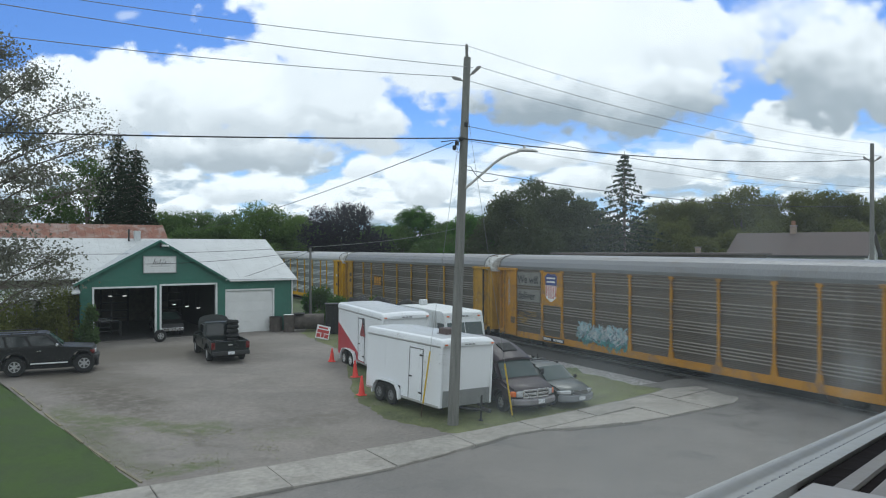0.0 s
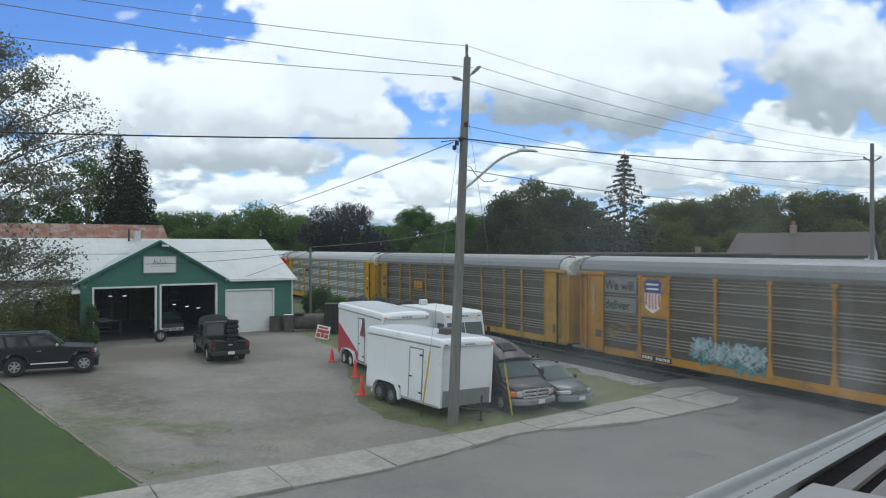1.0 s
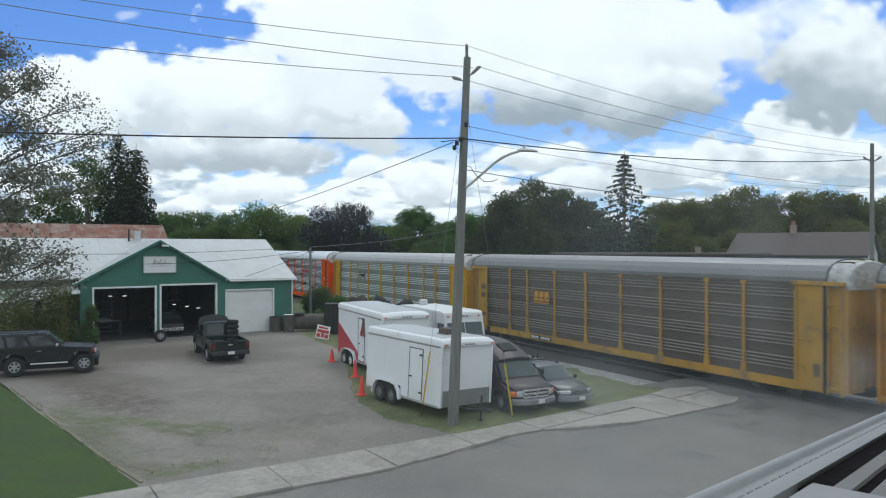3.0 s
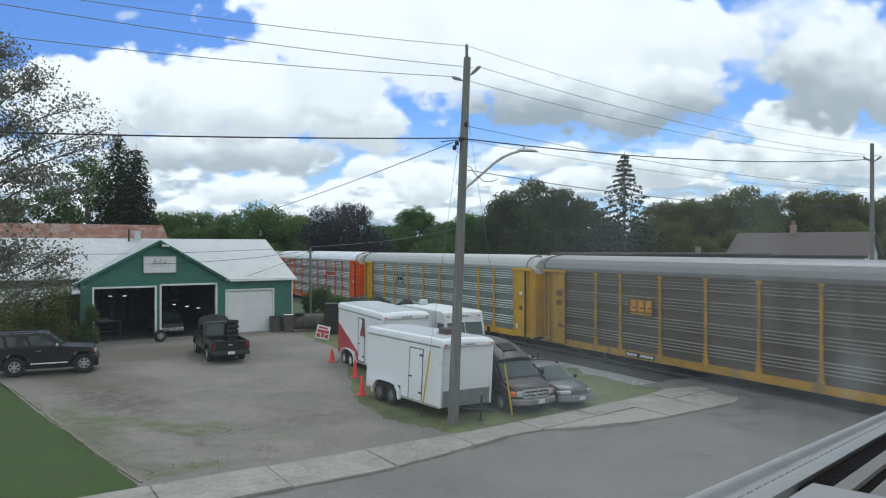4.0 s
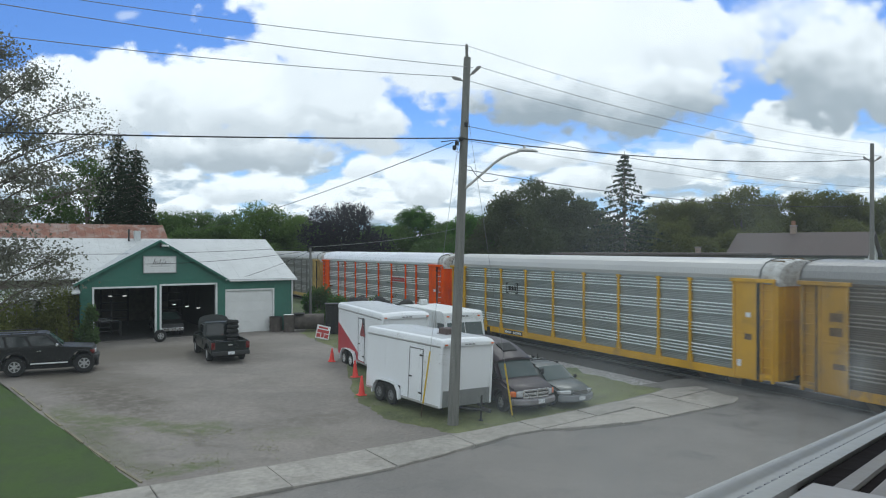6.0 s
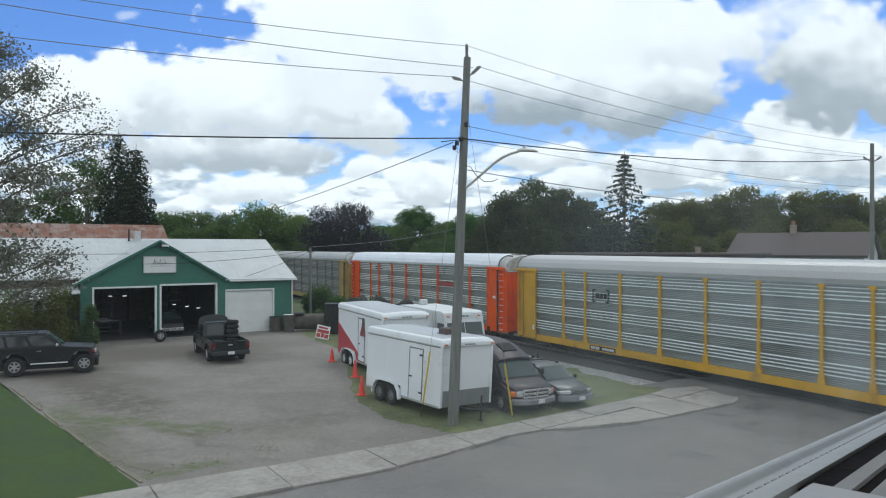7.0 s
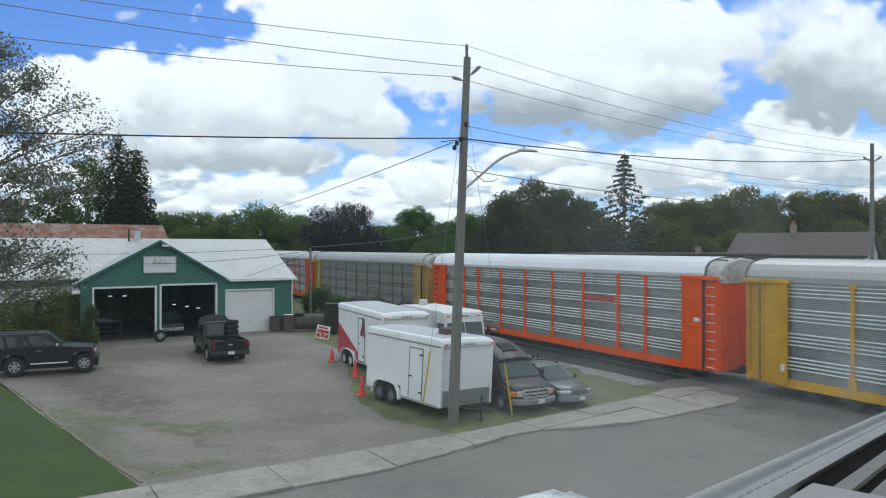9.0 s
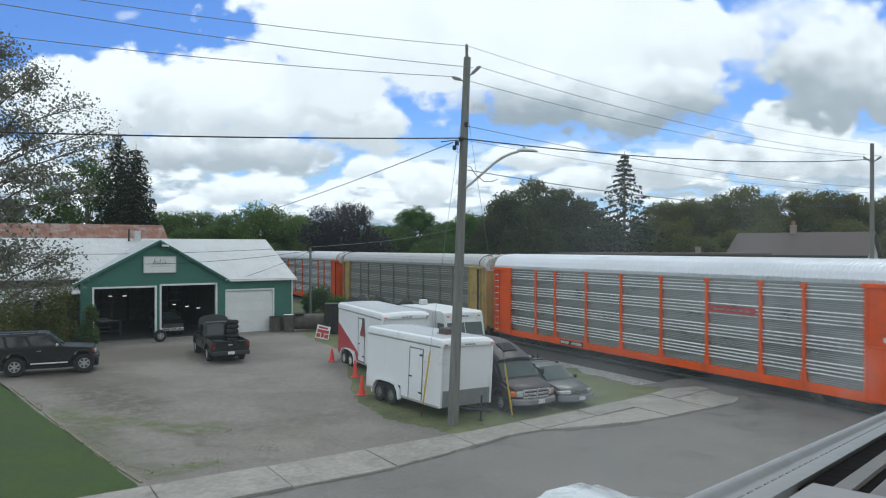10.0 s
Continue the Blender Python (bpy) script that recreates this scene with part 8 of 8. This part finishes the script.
def house(m, L, W, eave, ridge, label, roof=None, chimney=None):
    h = thing("house", m, label, "house")
    boxed("wall", (-L / 2, -W / 2, -0.2, L / 2, W / 2, eave), M_SIDING, h)
    for x in (-L / 2, L / 2 - 0.15):
        bm = bmesh.new()
        bm_prism(bm, [(-W / 2, eave), (W / 2, eave), (0, ridge - 0.1)], x, x + 0.15, "x")
        part("gable_wall", bm, M_SIDING, h)
    for s in (-1, 1):
        bm = bmesh.new()
        k = (ridge - eave) / (W / 2)
        bm_prism(bm, [(s * (W / 2 + 0.4), eave - k * 0.4), (s * (W / 2 + 0.4), eave - k * 0.4 + 0.12), (0, ridge + 0.12), (0, ridge)], -L / 2 - 0.4, L / 2 + 0.4, "x")
        part("roof", bm, roof or M_SHINGLE, h)
        boxed("fascia", (-L / 2 - 0.4, min(s * (W / 2 + 0.4), s * (W / 2 + 0.46)), eave - k * 0.4 - 0.12, L / 2 + 0.4, max(s * (W / 2 + 0.4), s * (W / 2 + 0.46)), eave - k * 0.4 + 0.1), M_DARKSTEEL, h)
    for x in (-L * 0.3, 0.0, L * 0.3):
        fr = boxed("window", (x - 0.6, -W / 2 - 0.06, 1.0, x + 0.6, -W / 2 - 0.005, 2.3), M_WHITE, h)
        boxed("pane", (x - 0.52, -W / 2 - 0.08, 1.08, x + 0.52, -W / 2 - 0.062, 2.22), M_GLASS, fr)
    for y in (0.0,):
        fr = boxed("window", (L / 2 + 0.005, y - 0.5, eave + 0.2, L / 2 + 0.05, y + 0.5, eave + 1.3), M_WHITE, h)
        boxed("pane", (L / 2 + 0.052, y - 0.42, eave + 0.28, L / 2 + 0.07, y + 0.42, eave + 1.22), M_GLASS, fr)
    if chimney is not None:
        bm = bmesh.new()
        bm_box(bm, chimney - 0.30, -0.3, ridge - 0.6, chimney + 0.30, 0.3, ridge + 0.85, 0.02)
        ch = part("chimney", bm, M_BRICKS, h, "pale brick chimney")
        boxed("chimney_cap", (chimney - 0.36, -0.36, ridge + 0.851, chimney + 0.36, 0.36, ridge + 0.95), M_CONCRETE, ch)
        boxed("flue", (chimney - 0.17, -0.17, ridge + 0.95, chimney + 0.17, 0.17, ridge + 1.45), surface("clay_flue", (0.3, 0.16, 0.1), 0.8), ch)
    return h


house(pose(40.6, 80.4, 0, 0, 0, -40), 13.5, 7.8, 5.5, 7.79, "pale house with brown shingle roof and brick chimney", chimney=-0.95)
house(pose(-8.5, 112.0, 0, 0, 0, 62), 8, 6.5, 4.6, 6.6, "small pale gabled house among trees", M_TINROOF)
shed = thing("shed", pose(19.4, 62.0, 0), "long low shed with dark flat roof edge beyond the railway", "shed")
boxed("wall", (-8.6, 0.3, -0.2, 8.9, 6.0, 5.55), M_BOARDS, shed)
boxed("roof", (-9.1, 0.0, 5.56, 9.3, 6.4, 5.72), M_SHINGLE, shed, 0.02, "dark flat roof")
boxed("chimney", (3.4, 2.0, 5.72, 3.8, 2.4, 6.2), M_BRICKS, shed, 0.02)
boxed("chimney_cap", (3.32, 1.92, 6.2, 3.88, 2.48, 6.28), M_CONCRETE, shed, 0.02)
# far street pole among the trees
utility_pole(pose(8.9, 91.0, 0), (0, 0, 9.0), 9.0, 0.2, 0.15, "brown wooden utility pole among the trees")


# ---- what moves ----
ROLL_A, ROLL_V, ROLL_B = 4.97, 0.75, 10.20
def motions():
    for car, s0 in zip(cars, CAR_START):
        rows = []
        for i in range(41):
            t = i * 0.25
            p = railway(s0 + 8.049 * t + 0.024 * t * t, 27.53)
            rows.append((t, pose(p.x, p.y, 0.1, 0, 0, LINE_TURN)))
        walk(car, rows)
        # wheels turn as the car rolls
        for ws in [c for c in car.children if c.name.startswith("wheelset")]:
            x, _, z = ws.location
            turns = []
            for i in range(151):
                t = i / 15
                turns.append((t, Matrix.Translation((x, 0, z)) @ Matrix.Rotation((8.049 * t + 0.024 * t * t) / 0.42, 4, "Y")))
            walk(ws, turns)
    # the light car rolls up the street along its near lane
    rows = []
    for i in range(21):
        t = i * 0.5
        p = street(ROLL_A + ROLL_V * t, ROLL_B)
        rows.append((t, pose(p.x, p.y, -0.02, 0, 0, STREET_TURN)))
    walk(roller, rows)


motions()
